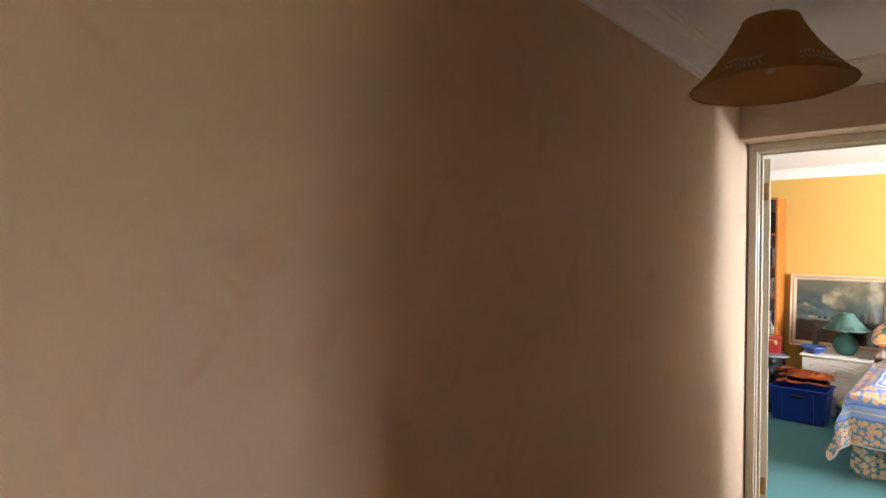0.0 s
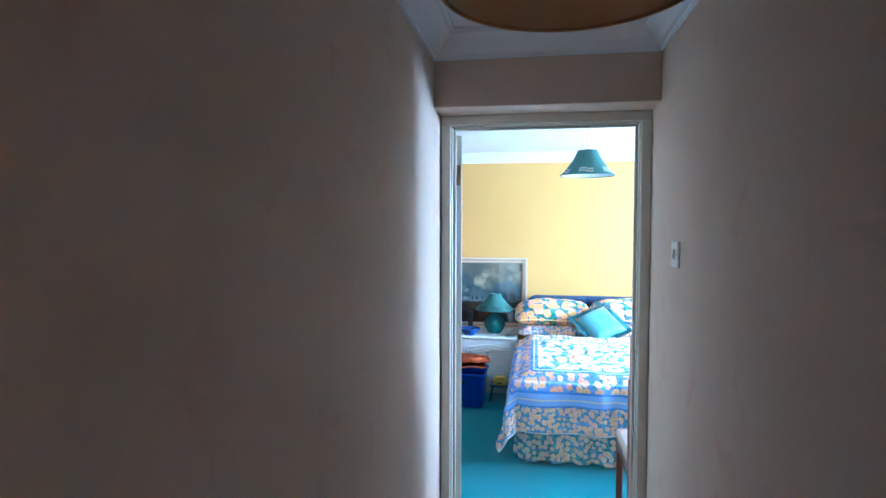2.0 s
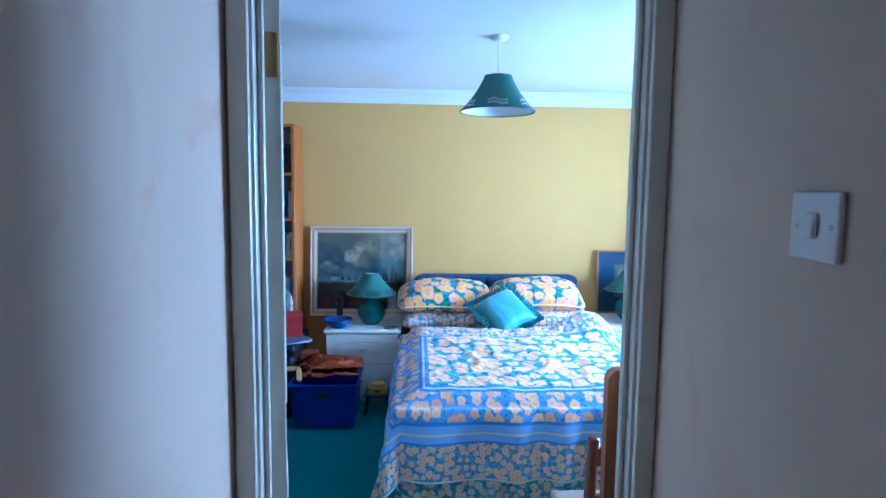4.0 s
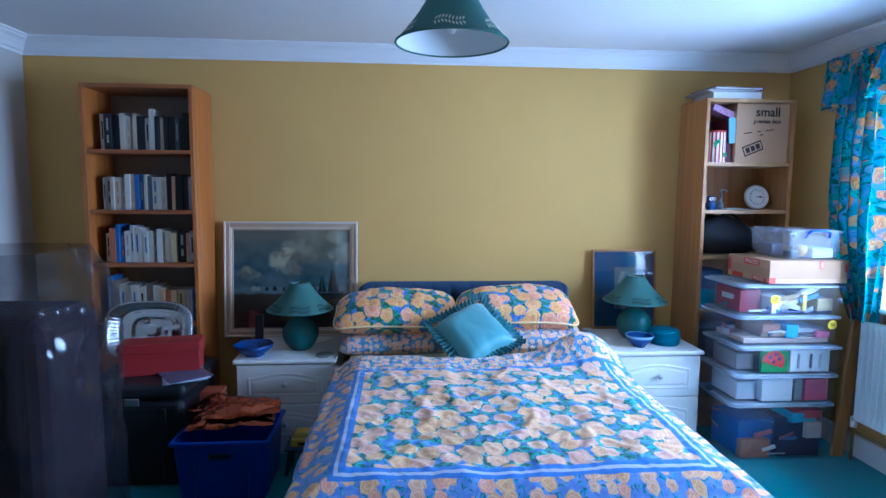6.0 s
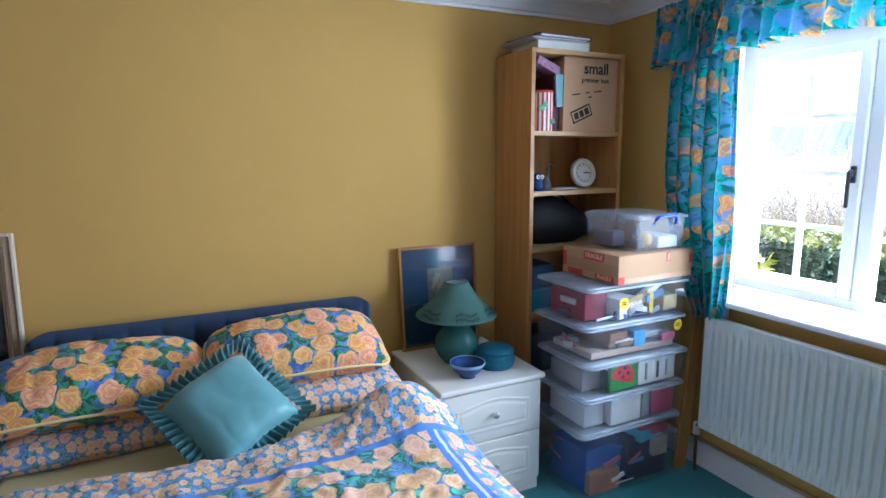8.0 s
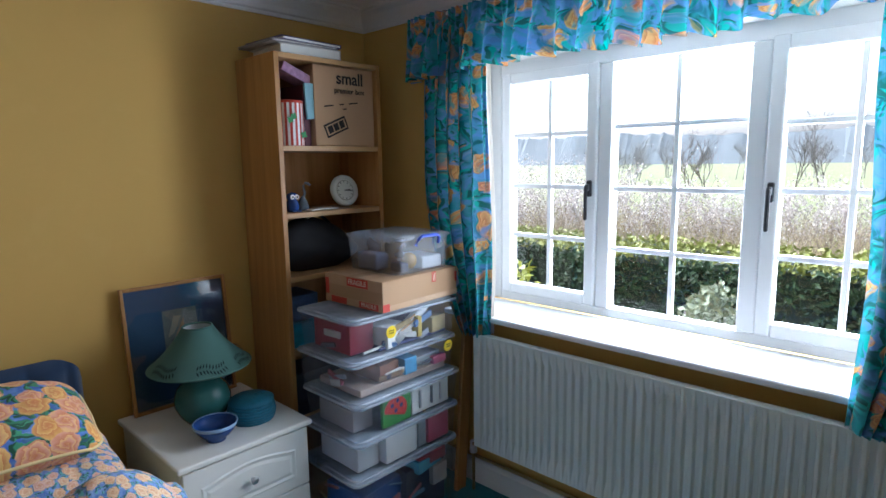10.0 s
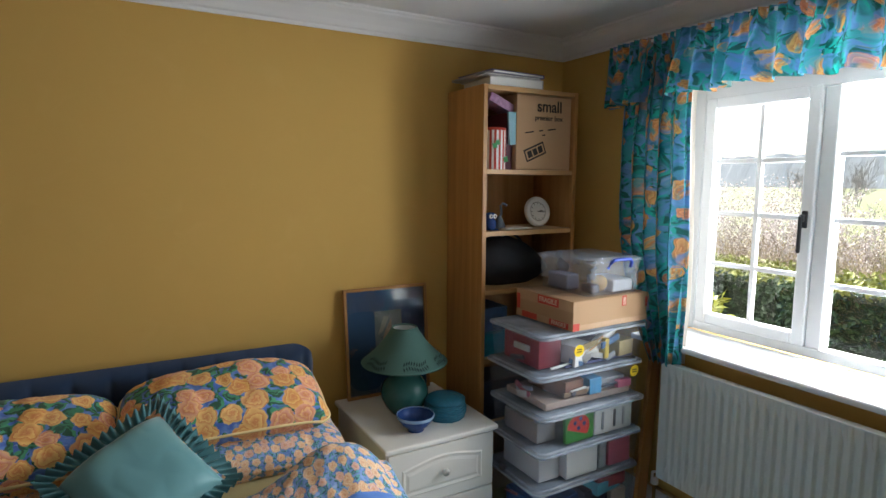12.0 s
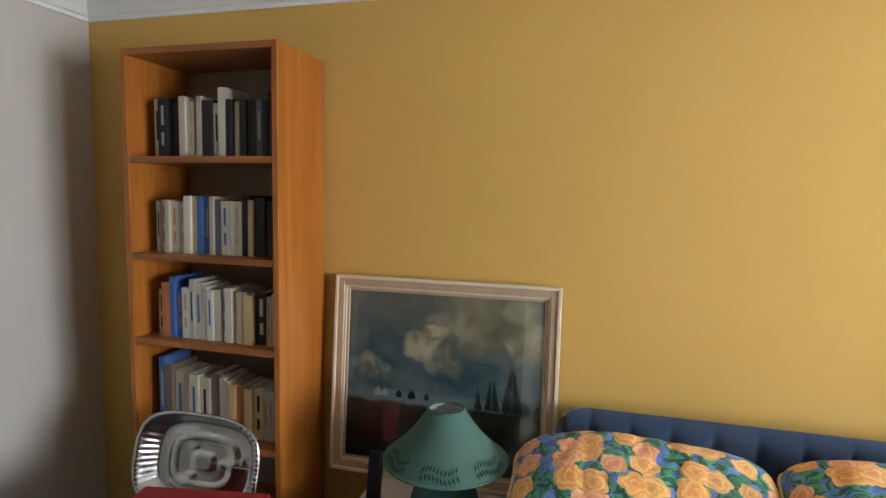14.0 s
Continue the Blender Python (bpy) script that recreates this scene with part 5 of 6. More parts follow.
ppr = thing("paper_slips", "loose white paper slips on the shelf", "paper", (1.97, 6.32, 1.352))
sheet("slip", 8, 4, lambda u, v: (-0.07 + 0.16 * u, -0.03 + 0.05 * v + 0.02 * u, 0.004 + 0.006 * math.sin(3 * u) * v), PAPER, ppr, thick=0.004)

bag = thing("black_bag", "soft black nylon bag slumped on the shelf", "bag", (1.98, 6.42, 1.078))


def bag_at(u, v):
    a, f = 2 * math.pi * u, v
    r = math.sin(math.pi * min(1, 0.12 + 0.88 * f)) ** 0.6 if f < 1 else 0.0
    x, y = 0.235 * r * math.copysign(abs(math.cos(a)) ** 0.6, math.cos(a)), 0.11 * r * math.copysign(abs(math.sin(a)) ** 0.6, math.sin(a))
    return (x * (1 + 0.08 * noise.noise((x * 9, y * 9, f * 3))), y * (1 + 0.12 * noise.noise((x * 11, f * 4, 2))), f * (0.245 - 0.10 * (x / 0.235 + 0.4) ** 2 * 0.4))


sheet("body", 40, 16, bag_at, BLACK_CLOTH, bag)
tube("handle", [(-0.08 + 0.16 * k / 12, -0.03, 0.205 + 0.045 * math.sin(math.pi * k / 12)) for k in range(13)], 0.007, BLACK_CLOTH, bag)
for lo, hi, c, lab in (((1.765, 6.30, 0.75), (2.0, 6.52, 0.86), (0.03, 0.30, 0.42), "turquoise printed box"), ((1.765, 6.32, 0.865), (1.93, 6.5, 0.98), (0.05, 0.10, 0.20), "dark blue printed box"), ((1.77, 6.32, 0.42), (2.1, 6.5, 0.62), (0.04, 0.05, 0.08), "dark storage box")):
    b = thing("shelf_box", lab + " on a lower bookcase shelf", "box", lo)
    box("body", (0, 0, 0), tuple(q - p for p, q in zip(lo, hi)), plain("printed_card", c, 0.5, vary=0.5, scale=30), b, 0.003)

for k, (dx, z, w, d, h, c, lab) in enumerate(((0.035, 2.0085, 0.30, 0.26, 0.042, (0.60, 0.58, 0.55), "white ring binder lying on the bookcase"), (0.0, 2.0508, 0.32, 0.28, 0.010, (0.36, 0.34, 0.34), "grey paper folder lying on the bookcase"), (0.03, 2.0611, 0.31, 0.27, 0.016, (0.05, 0.03, 0.14), "dark purple folder lying on the bookcase"))):
    b = thing("binder", lab, "binder", (1.90 + dx, 6.41, z), -3 + 3 * k)
    m = plain("binder_board", c, 0.5)
    boxes("cover", [((-w / 2, -d / 2, 0), (w / 2, d / 2, 0.003)), ((-w / 2, -d / 2, h - 0.003), (w / 2, d / 2, h)), ((w / 2 - 0.003, -d / 2, 0.003), (w / 2, d / 2, h - 0.003))], m, b, 0.0008)
    box("pages", (-w / 2 + 0.012, -d / 2 + 0.004, 0.0035), (w / 2 - 0.004, d / 2 - 0.01, h - 0.0035), PAPER, b, 0)


# ---- stacked storage tubs ----
def tub(lo, hi, label, handle=None, lid=FROST, wall=CLEAR):
    """A tapered see-through tub with a lipped lid."""
    x0, y0, z0 = lo
    x1, y1, z1 = hi
    ob = thing("storage_tub", label, "storage tub", ((x0 + x1) / 2, (y0 + y1) / 2, z0), group="stacked storage tubs")
    w, d, h = x1 - x0, y1 - y0, z1 - z0
    bm = bmesh.new()
    fs = frustum(bm, (-w / 2 + 0.008, -d / 2 + 0.008, 0.002), (w / 2 - 0.008, d / 2 - 0.008, h - 0.018), 0.009, 0.030, 5)
    bmesh.ops.delete(bm, geom=[f for f in bm.faces if f.normal.z > 0.9], context="FACES")
    from_bm("body", bm, wall, ob, True)
    bm = bmesh.new()
    frustum(bm, (-w / 2, -d / 2, h - 0.020), (w / 2, d / 2, h - 0.010), -0.001, 0.036, 6)
    frustum(bm, (-w / 2 + 0.02, -d / 2 + 0.02, h - 0.0098), (w / 2 - 0.02, d / 2 - 0.02, h - 0.004), -0.004, 0.028, 6)
    from_bm("lid", bm, lid, ob)
    if handle:
        for sx in (-0.05,):
            tube("clip_handle", [(-0.065, -d / 2 - 0.004, h - 0.045), (-0.06, -d / 2 - 0.014, h - 0.02), (-0.045, -d / 2 - 0.018, h - 0.008), (0.045, -d / 2 - 0.018, h - 0.008), (0.06, -d / 2 - 0.014, h - 0.02), (0.065, -d / 2 - 0.004, h - 0.045)], 0.007, handle, ob)
    return ob


tx0, tx1, ty0, ty1 = 1.722, 2.318, 5.80, 6.19
levels = [0.0, 0.325, 0.487, 0.643, 0.808, 0.978]
tubs = []
for k in range(5):
    j = 0.006 * ((k * 7) % 3 - 1)
    tubs.append(tub((tx0 + j, ty0 - j, levels[k] + 0.001), (tx1 + j, ty1 - j, levels[k + 1]), "clear plastic storage tub with pale lid, full of crafts"))
YELLOW_DOT = plain("yellow_sticker", (0.85, 0.62, 0.02), 0.5)
for k, x, z in ((4, -0.10, 0.085), (3, 0.24, 0.11)):
    s = lathe("price_sticker", [(0.0, 0.0), (0.026, 0.0)], YELLOW_DOT, tubs[k], 24)
    s.matrix_basis = pose(x, -0.1905 + (0.165 - z) * 0.05, z, 93, 0, 0)
    for q in (-0.004, 0.006):
        box("sticker_print", (x - 0.013, -0.1925 + (0.165 - z) * 0.05, z + q - 0.002), (x + 0.013, -0.1918 + (0.165 - z) * 0.05, z + q + 0.002), INK, tubs[k], 0)


def stuffed(level, lo, hi, colour, label, name="packed_box", rough=0.6, rz=0.0, vary=0.15):
    """Something packed inside a tub: place in the tub from its left, front and floor."""
    z = levels[level] + 0.006
    ob = thing(name, label, "packed item", (tx0 + (lo[0] + hi[0]) / 2, ty0 - 0.016 + (lo[1] + hi[1]) / 2, z + lo[2]), rz)
    w, d, h = (b - a for a, b in zip(lo, hi))
    box("body", (-w / 2, -d / 2, 0), (w / 2, d / 2, h), plain("packed_item", colour, rough, vary=vary, scale=22), ob, 0.004, segs=2)
    return ob


WHT = (0.72, 0.72, 0.70)
# top tub
stuffed(4, (0.05, 0.10, 0), (0.17, 0.34, 0.12), (0.24, 0.02, 0.04), "dark red box packed in a tub")
stuffed(4, (0.18, 0.06, 0), (0.30, 0.20, 0.09), WHT, "crumpled white tissue packed in a tub", "tissue_wad", 0.9, 14)
stuffed(4, (0.16, 0.06, 0.0), (0.55, 0.33, 0.012), (0.05, 0.06, 0.16), "navy card lying in a tub")
stuffed(4, (0.44, 0.05, 0.012), (0.54, 0.18, 0.08), (0.45, 0.36, 0.18), "straw-coloured trimmings in a tub", "trimmings", 0.9, 8, 0.5)
stuffed(4, (0.37, 0.05, 0.012), (0.395, 0.10, 0.10), (0.62, 0.45, 0.08), "yellow pencil tin in a tub")
stuffed(4, (0.30, 0.20, 0.012), (0.54, 0.34, 0.10), (0.12, 0.10, 0.18), "dark fabric pieces in a tub", "fabric_pile", 0.9, 0, 0.5)
roll = thing("paper_roll", "rolled white paper lying across a tub", "paper roll", (tx0 + 0.37, ty0 + 0.075, levels[4] + 0.085))
lathe("roll", [(0.0, -0.13), (0.024, -0.13), (0.024, 0.13), (0.0, 0.13)], PAPER, roll, 20).matrix_basis = pose(0, 0, 0, 0, 62, 8)
for q in (0.0, 0.02):
    st = thing("knitting_needle", "pale wooden needle slanting inside a tub", "needle", (tx0 + 0.20, ty0 + 0.05, levels[4] + 0.02 + q))
    tube("stick", [(0, 0, 0), (0.17, 0.0, 0.075)], 0.004, PINE_H, st)
# second tub
stuffed(3, (0.06, 0.06, 0), (0.54, 0.33, 0.03), (0.42, 0.33, 0.28), "brown card folders lying in a tub")
stuffed(3, (0.16, 0.07, 0.03), (0.27, 0.30, 0.10), (0.26, 0.12, 0.08), "brown wool balls in a tub", "wool_balls", 0.9, 4, 0.5)
stuffed(3, (0.29, 0.05, 0.03), (0.36, 0.16, 0.10), (0.10, 0.36, 0.62), "blue and white packet in a tub", vary=0.5)
stuffed(3, (0.37, 0.08, 0.03), (0.53, 0.30, 0.075), (0.50, 0.52, 0.56), "silver-grey packets in a tub", vary=0.4)
stuffed(3, (0.46, 0.05, 0.03), (0.54, 0.075, 0.065), (0.62, 0.14, 0.24), "pink paper in a tub")
# third tub
stuffed(2, (0.32, 0.045, 0), (0.545, 0.30, 0.128), WHT, "white boxes and booklets in a tub", vary=0.08)
for q, c in ((0.36, (0.3, 0.32, 0.34)), (0.43, (0.12, 0.12, 0.14)), (0.485, (0.5, 0.5, 0.52))):
    stuffed(2, (q, 0.040, 0.02), (q + 0.012, 0.0445, 0.10), c, "grey printed strip on a booklet", "booklet")
bk = stuffed(2, (0.155, 0.040, 0.0), (0.31, 0.06, 0.128), (0.06, 0.30, 0.06), "green picture book with a red spotted beetle", "picture_book")
arc = [(-0.01 + 0.062 * math.cos(a * math.pi / 14), -0.0115, 0.062 + 0.058 * math.sin(a * math.pi / 14)) for a in range(-3, 15)]
mesh("cover_picture", arc, [tuple(range(len(arc)))], plain("red_print", (0.62, 0.04, 0.03), 0.5), bk)
for x, z in ((-0.03, 0.085), (0.0, 0.10), (0.02, 0.075), (-0.01, 0.06)):
    mesh("printed_spot", [(x + 0.010 * math.cos(a), -0.0125, z + 0.010 * math.sin(a)) for a in (0, 0.785, 1.57, 2.36, 3.14, 3.93, 4.71, 5.5)], [tuple(range(8))], plain("dark_spot_print", (0.02, 0.03, 0.14), 0.5), bk)
stuffed(2, (0.05, 0.10, 0), (0.15, 0.33, 0.09), (0.32, 0.30, 0.30), "grey fabric bundle in a tub", "fabric_pile", 0.9)
# fourth tub
stuffed(1, (0.17, 0.045, 0), (0.345, 0.30, 0.122), WHT, "plain white box in a tub", vary=0.05)
stuffed(1, (0.36, 0.05, 0), (0.405, 0.3, 0.118), (0.30, 0.31, 0.32), "grey album in a tub", vary=0.5)
stuffed(1, (0.415, 0.045, 0), (0.545, 0.30, 0.118), (0.46, 0.07, 0.13), "raspberry red box in a tub")
stuffed(1, (0.05, 0.08, 0), (0.16, 0.33, 0.10), (0.60, 0.60, 0.60), "white papers in a tub")
# bottom tub
stuffed(0, (0.07, 0.10, 0), (0.30, 0.33, 0.20), (0.02, 0.09, 0.34), "blue carrier bag in a tub", "carrier_bag", 0.5, 5, 0.5)
stuffed(0, (0.08, 0.06, 0.0), (0.25, 0.10, 0.10), (0.34, 0.16, 0.10), "russet cloth in a tub", "fabric_pile", 0.9, 0, 0.5)
stuffed(0, (0.30, 0.07, 0), (0.54, 0.32, 0.22), (0.03, 0.03, 0.07), "navy knitted fabric in a tub", "fabric_pile", 0.9, 0, 0.5)
stuffed(0, (0.34, 0.05, 0.20), (0.50, 0.20, 0.255), (0.10, 0.38, 0.52), "turquoise cloth in a tub", "fabric_pile", 0.9, 7, 0.4)
stuffed(0, (0.44, 0.045, 0.11), (0.53, 0.10, 0.20), (0.46, 0.40, 0.36), "cream wool in a tub", "wool_balls", 0.9, 0, 0.4)
stuffed(0, (0.36, 0.05, 0.22), (0.53, 0.30, 0.27), (0.30, 0.03, 0.05), "maroon cloth in a tub", "fabric_pile", 0.9, 0, 0.4)

# loose bits pressed against the tub walls
bits = random.Random(3)
BITS = [(0.36, 0.10, 0.13), (0.10, 0.20, 0.36), (0.6, 0.58, 0.54), (0.42, 0.32, 0.16), (0.10, 0.09, 0.12), (0.30, 0.33, 0.38), (0.55, 0.54, 0.52), (0.26, 0.18, 0.12)]
BIT_MATS = [plain("craft_packet", c, 0.45, vary=0.3, scale=50) for c in BITS]
for level, count, top in ((4, 9, 0.07), (3, 10, 0.06), (2, 3, 0.04), (0, 8, 0.20)):
    for k in range(count):
        side = bits.random() < 0.3
        w, d, h = bits.uniform(0.05, 0.13), bits.uniform(0.006, 0.014), bits.uniform(0.005, 0.03)
        px = 0.047 if side else bits.uniform(0.12, 0.46)
        py = bits.uniform(0.13, 0.28) if side else 0.046
        ob = thing("craft_packet", "small craft packet seen through the tub wall", "packet", (tx0 + px, ty0 + py, levels[level] + 0.02 + bits.uniform(0.0, top)), group="craft packets in the tubs")
        ob.matrix_basis = ob.matrix_basis @ pose(0, 0, 0, bits.uniform(-8, 8), bits.uniform(-18, 18), 90 if side else bits.uniform(-12, 12))
        box("packet", (-w / 2, -d / 2, -h / 2), (w / 2, d / 2, h / 2), bits.choice(BIT_MATS), ob, 0.002)

cart = carton("parcel", "taped brown cardboard parcel marked fragile", (1.868, 5.805, 0.980), (2.308, 6.165, 1.103), CARD_DARK, 1.5)
wide, deep, hi_ = 0.44, 0.36, 0.123
tape = plain("white_printed_tape", (0.66, 0.50, 0.38), 0.4)
CLEAR_TAPE = plain("shiny_packing_tape", (0.50, 0.33, 0.20), 0.22, vary=0.12, scale=30)
fy, fx = -deep / 2, -wide / 2
for lo, hi in (((fx - 0.0008, fy - 0.0008, 0.001), (wide / 2 + 0.0008, fy, 0.024)), ((fx - 0.0008, fy, 0.001), (fx, deep / 2, 0.032)), ((fx - 0.0008, fy, hi_ - 0.044), (fx, deep / 2, hi_ - 0.001)), ((fx, -0.03, hi_), (wide / 2, 0.03, hi_ + 0.0008))):
    box("packing_tape", lo, hi, CLEAR_TAPE, cart, 0)
for lo, hi in (((fx - 0.001, fy - 0.0014, 0.002), (fx + 0.035, fy, 0.032)), ((0.06, fy - 0.0012, hi_ - 0.045), (0.085, fy, hi_ - 0.002)), ((wide / 2 - 0.014, fy - 0.0012, 0.06), (wide / 2, fy, hi_ - 0.02)), ((fx - 0.0014, -0.155, 0.003), (fx, -0.04, 0.029)), ((fx - 0.0014, 0.04, 0.003), (fx, 0.14, 0.029)), ((fx - 0.0014, -0.095, hi_ - 0.04), (fx, 0.035, hi_ - 0.004)), ((fx - 0.0012, 0.155, 0.035), (fx, deep / 2 - 0.002, hi_ - 0.02))):
    box("printed_tape", lo, hi, RED_TAPE, cart, 0)
text("FRAGILE", 0.030, tape, cart, pose(-wide / 2 - 0.0018, -0.03, hi_ - 0.022, 90, 0, -90))
text("FRAGILE", 0.024, tape, cart, pose(-wide / 2 - 0.0018, -0.0975, 0.016, 90, 0, -90))
text("FRAGILE", 0.022, tape, cart, pose(0.0725, -deep / 2 - 0.0016, hi_ - 0.024, 90, 90, 0), width=0.4)

small_tub = tub((1.965, 5.812, 1.105), (2.295, 6.16, 1.268), "small clear plastic box with blue clip handles", plain("blue_clip_plastic", (0.02, 0.06, 0.42), 0.35), MILKY, MILKY)
for lo, hi, c, lab in (((2.07, 5.86, 1.112), (2.14, 5.93, 1.185), (0.75, 0.42, 0.08), "orange toy ball in the clear box"), ((2.13, 5.84, 1.112), (2.25, 6.0, 1.165), (0.74, 0.74, 0.74), "white carton in the clear box"), ((1.99, 5.97, 1.112), (2.06, 6.1, 1.18), (0.16, 0.18, 0.26), "grey-blue cloth in the clear box"), ((2.02, 5.85, 1.112), (2.065, 5.92, 1.15), (0.03, 0.02, 0.03), "black toy in the clear box")):
    b = thing("small_item", lab, "packed item", lo)
    w, d, h = (q - p for p, q in zip(lo, hi))
    if "ball" in lab:
        lathe("body", [(0.035 * math.sin(math.pi * k / 12), 0.035 - 0.035 * math.cos(math.pi * k / 12)) for k in range(13)], plain("orange_toy", c, 0.5, vary=0.4, scale=50), b, 20, (w / 2, d / 2, 0))
    else:
        box("body", (0, 0, 0), (w, d, h), plain("small_item", c, 0.5, vary=0.2), b, 0.008, segs=2)

plank = thing("wooden_plank", "pale wooden plank leaning between tubs and radiator", "plank", (2.325, 5.845, 0))
box("board", (0.012, 0, 0), (0.078, 0.022, 0.80), PINE, plank, 0.002, pose(0, 0, 0, 0, 5.0, 0))

# ---- beside the bed: crate, foil, case, tray ----
crate = thing("plastic_crate", "royal blue plastic crate with hand holes on the carpet", "crate", (-0.885, 5.745, 0))
bm = bmesh.new()
frustum(bm, (-0.215, -0.185, 0.004), (0.215, 0.185, 0.295), 0.02, 0.025, 3)
bmesh.ops.delete(bm, geom=[f for f in bm.faces if f.normal.z > 0.9], context="FACES")
cb = from_bm("body", bm, BLUE_CRATE, crate)
sm = cb.modifiers.new("thickness", "SOLIDIFY")
sm.thickness = 0.004
boxes("rim", [((-0.225, -0.195, 0.28), (0.225, -0.18, 0.30)), ((-0.225, 0.18, 0.28), (0.225, 0.195, 0.30)), ((-0.225, -0.18, 0.28), (-0.21, 0.18, 0.30)), ((0.21, -0.18, 0.28), (0.225, 0.18, 0.30))], BLUE_CRATE, crate, 0.004)
# solid black block stands in for the dark inside the hand hole
box("hand_hole", (-0.05, -0.193, 0.215), (0.05, -0.1815, 0.24), BLACK, crate, 0.004)
for x in (-0.12, 0.12):
    box("rib", (x - 0.004, -0.188, 0.02), (x + 0.004, -0.170, 0.27), BLUE_CRATE, crate, 0.002)


def crumple(name, label, at, size, seed, mat, rz=0.0, tilt=0.0):
    """A crumpled foil pouch lying in folds."""
    ob = thing(name, label, "foil packet")
    ob.matrix_basis = pose(*at, tilt, 0, rz)
    w, d, h = size

    def f(s):
        def g(u, v):
            a, b = 2 * u - 1, 2 * v - 1
            e = max(0, 1 - abs(a) ** 3) * max(0, 1 - abs(b) ** 3)
            r = sum((1 - 2 * abs(noise.noise((a * q + seed, b * q * 0.7, seed + q)))) / q ** 0.8 for q in (2.2, 4.5, 9, 17))
            return (a * w / 2 * (1 + 0.06 * noise.noise((b * 3, seed, 0))), b * d / 2 * (1 + 0.1 * noise.noise((a * 3, seed, 9))), s * h * (0.35 + 0.5 * e) * e ** 0.4 + 0.42 * h * r * (0.4 + e) + 0.02 * noise.noise((a * 2, b * 2, seed)))
        return g
    sheet("foil", 70, 46, f(1), mat, ob)
    sheet("foil", 44, 30, f(-0.3), mat, ob)
    return ob


crumple("foil_packet", "crumpled copper-coloured foil packet on the blue crate", (-0.87, 5.73, 0.335), (0.40, 0.22, 0.045), 2.0, COPPER, 8)
crumple("foil_packet", "crumpled copper-coloured foil packet on the blue crate", (-0.82, 5.70, 0.395), (0.36, 0.16, 0.035), 5.3, COPPER, 16, 6)
crumple("foil_packet", "crumpled copper-coloured foil packet on the blue crate", (-0.95, 5.80, 0.375), (0.26, 0.18, 0.04), 8.1, COPPER, -12)
copper_box = thing("copper_carton", "small copper-red carton behind the crate", "carton", (-1.045, 5.99, 0))
box("body", (-0.055, -0.05, 0), (0.055, 0.05, 0.40), plain("copper_red_card", (0.34, 0.08, 0.035), 0.45), copper_box, 0.003)

case = thing("plastic_chest", "black moulded plastic chest with rounded corners on the carpet", "storage chest", (-1.345, 5.98, 0))
box("body", (-0.245, -0.26, 0.0), (0.245, 0.235, 0.44), BLACK, case, 0.045, segs=4)
box("lid", (-0.255, -0.27, 0.445), (0.255, 0.245, 0.515), BLACK, case, 0.03, segs=4)
box("catch", (-0.02, -0.279, 0.42), (0.045, -0.268, 0.455), CHROME, case, 0.002)
for x in (-0.15, 0.15):
    box("ridge", (x - 0.012, -0.266, 0.05), (x + 0.012, -0.255, 0.40), BLACK, case, 0.004)
redb = thing("red_gift_box", "dark red card box on the black trunk", "box", (-1.285, 5.955, 0.5155), 11)
box("base", (-0.187, -0.075, 0), (0.187, 0.075, 0.115), RED_CARD, redb, 0.002)
box("lid", (-0.192, -0.08, 0.116), (0.192, 0.08, 0.160), RED_CARD, redb, 0.003)
mag = thing("magazines", "pale blue magazines slid over the trunk edge", "magazine", (-1.15, 5.87, 0.517))
for k, c in enumerate(((0.30, 0.40, 0.52), (0.62, 0.66, 0.72), (0.10, 0.12, 0.2))):
    box("issue", (-0.10, -0.13, 0.004 * k), (0.10, 0.13, 0.004 * k + 0.0037), plain("glossy_cover", c, 0.3, vary=0.4, scale=18), mag, 0.0005, pose(0, 0, 0, 0, 0, 24 + 7 * k))


def tray_at(u, v):
    """An oval-cornered roasting tray: embossed base, fluted sides, rolled rim."""
    a = 2 * math.pi * u
    c, s = math.cos(a), math.sin(a)
    k = (abs(c) ** 3.2 + abs(s) ** 3.2) ** (-1 / 3.2)
    if v < 0.62:
        f = v / 0.62
        r = 0.74 * f
        boss = 0.006 * max(0, math.cos(2 * math.pi * (f - 0.15) * 2.0)) if f > 0.15 else 0.006
        spoke = 0.005 * max(0, math.cos(3 * a)) ** 4 * (1 if 0.35 < f < 0.85 else 0)
        z = boss + spoke
    elif v < 0.9:
        f = (v - 0.62) / 0.28
        r = 0.74 + 0.18 * f + 0.007 * math.sin(a * 46) * math.sin(math.pi * f)
        z = 0.05 * f
    else:
        f = (v - 0.9) / 0.1
        r = 0.92 + 0.08 * f
        z = 0.05 + 0.004 * math.sin(math.pi * f) + 0.0015 * math.sin(a * 70)
    return (0.235 * k * c * r, 0.16 * k * s * r, z)


tray = thing("foil_tray", "shiny aluminium foil roasting tray propped upright", "foil tray")
tray.matrix_basis = pose(-1.432, 6.185, 0.672, 76, 0, 0)
sheet("tray", 230, 40, tray_at, FOIL, tray, thick=0.001)

wrap = thing("plastic_wrapped_bundle", "bundle wrapped in crinkled clear plastic film", "bundle", (-1.38, 4.98, 0))
box("contents", (-0.22, -0.2, 0), (0.22, 0.2, 1.05), plain("mauve_quilting", (0.035, 0.022, 0.032), 0.9, vary=0.3, scale=8), wrap, 0.08, segs=4)


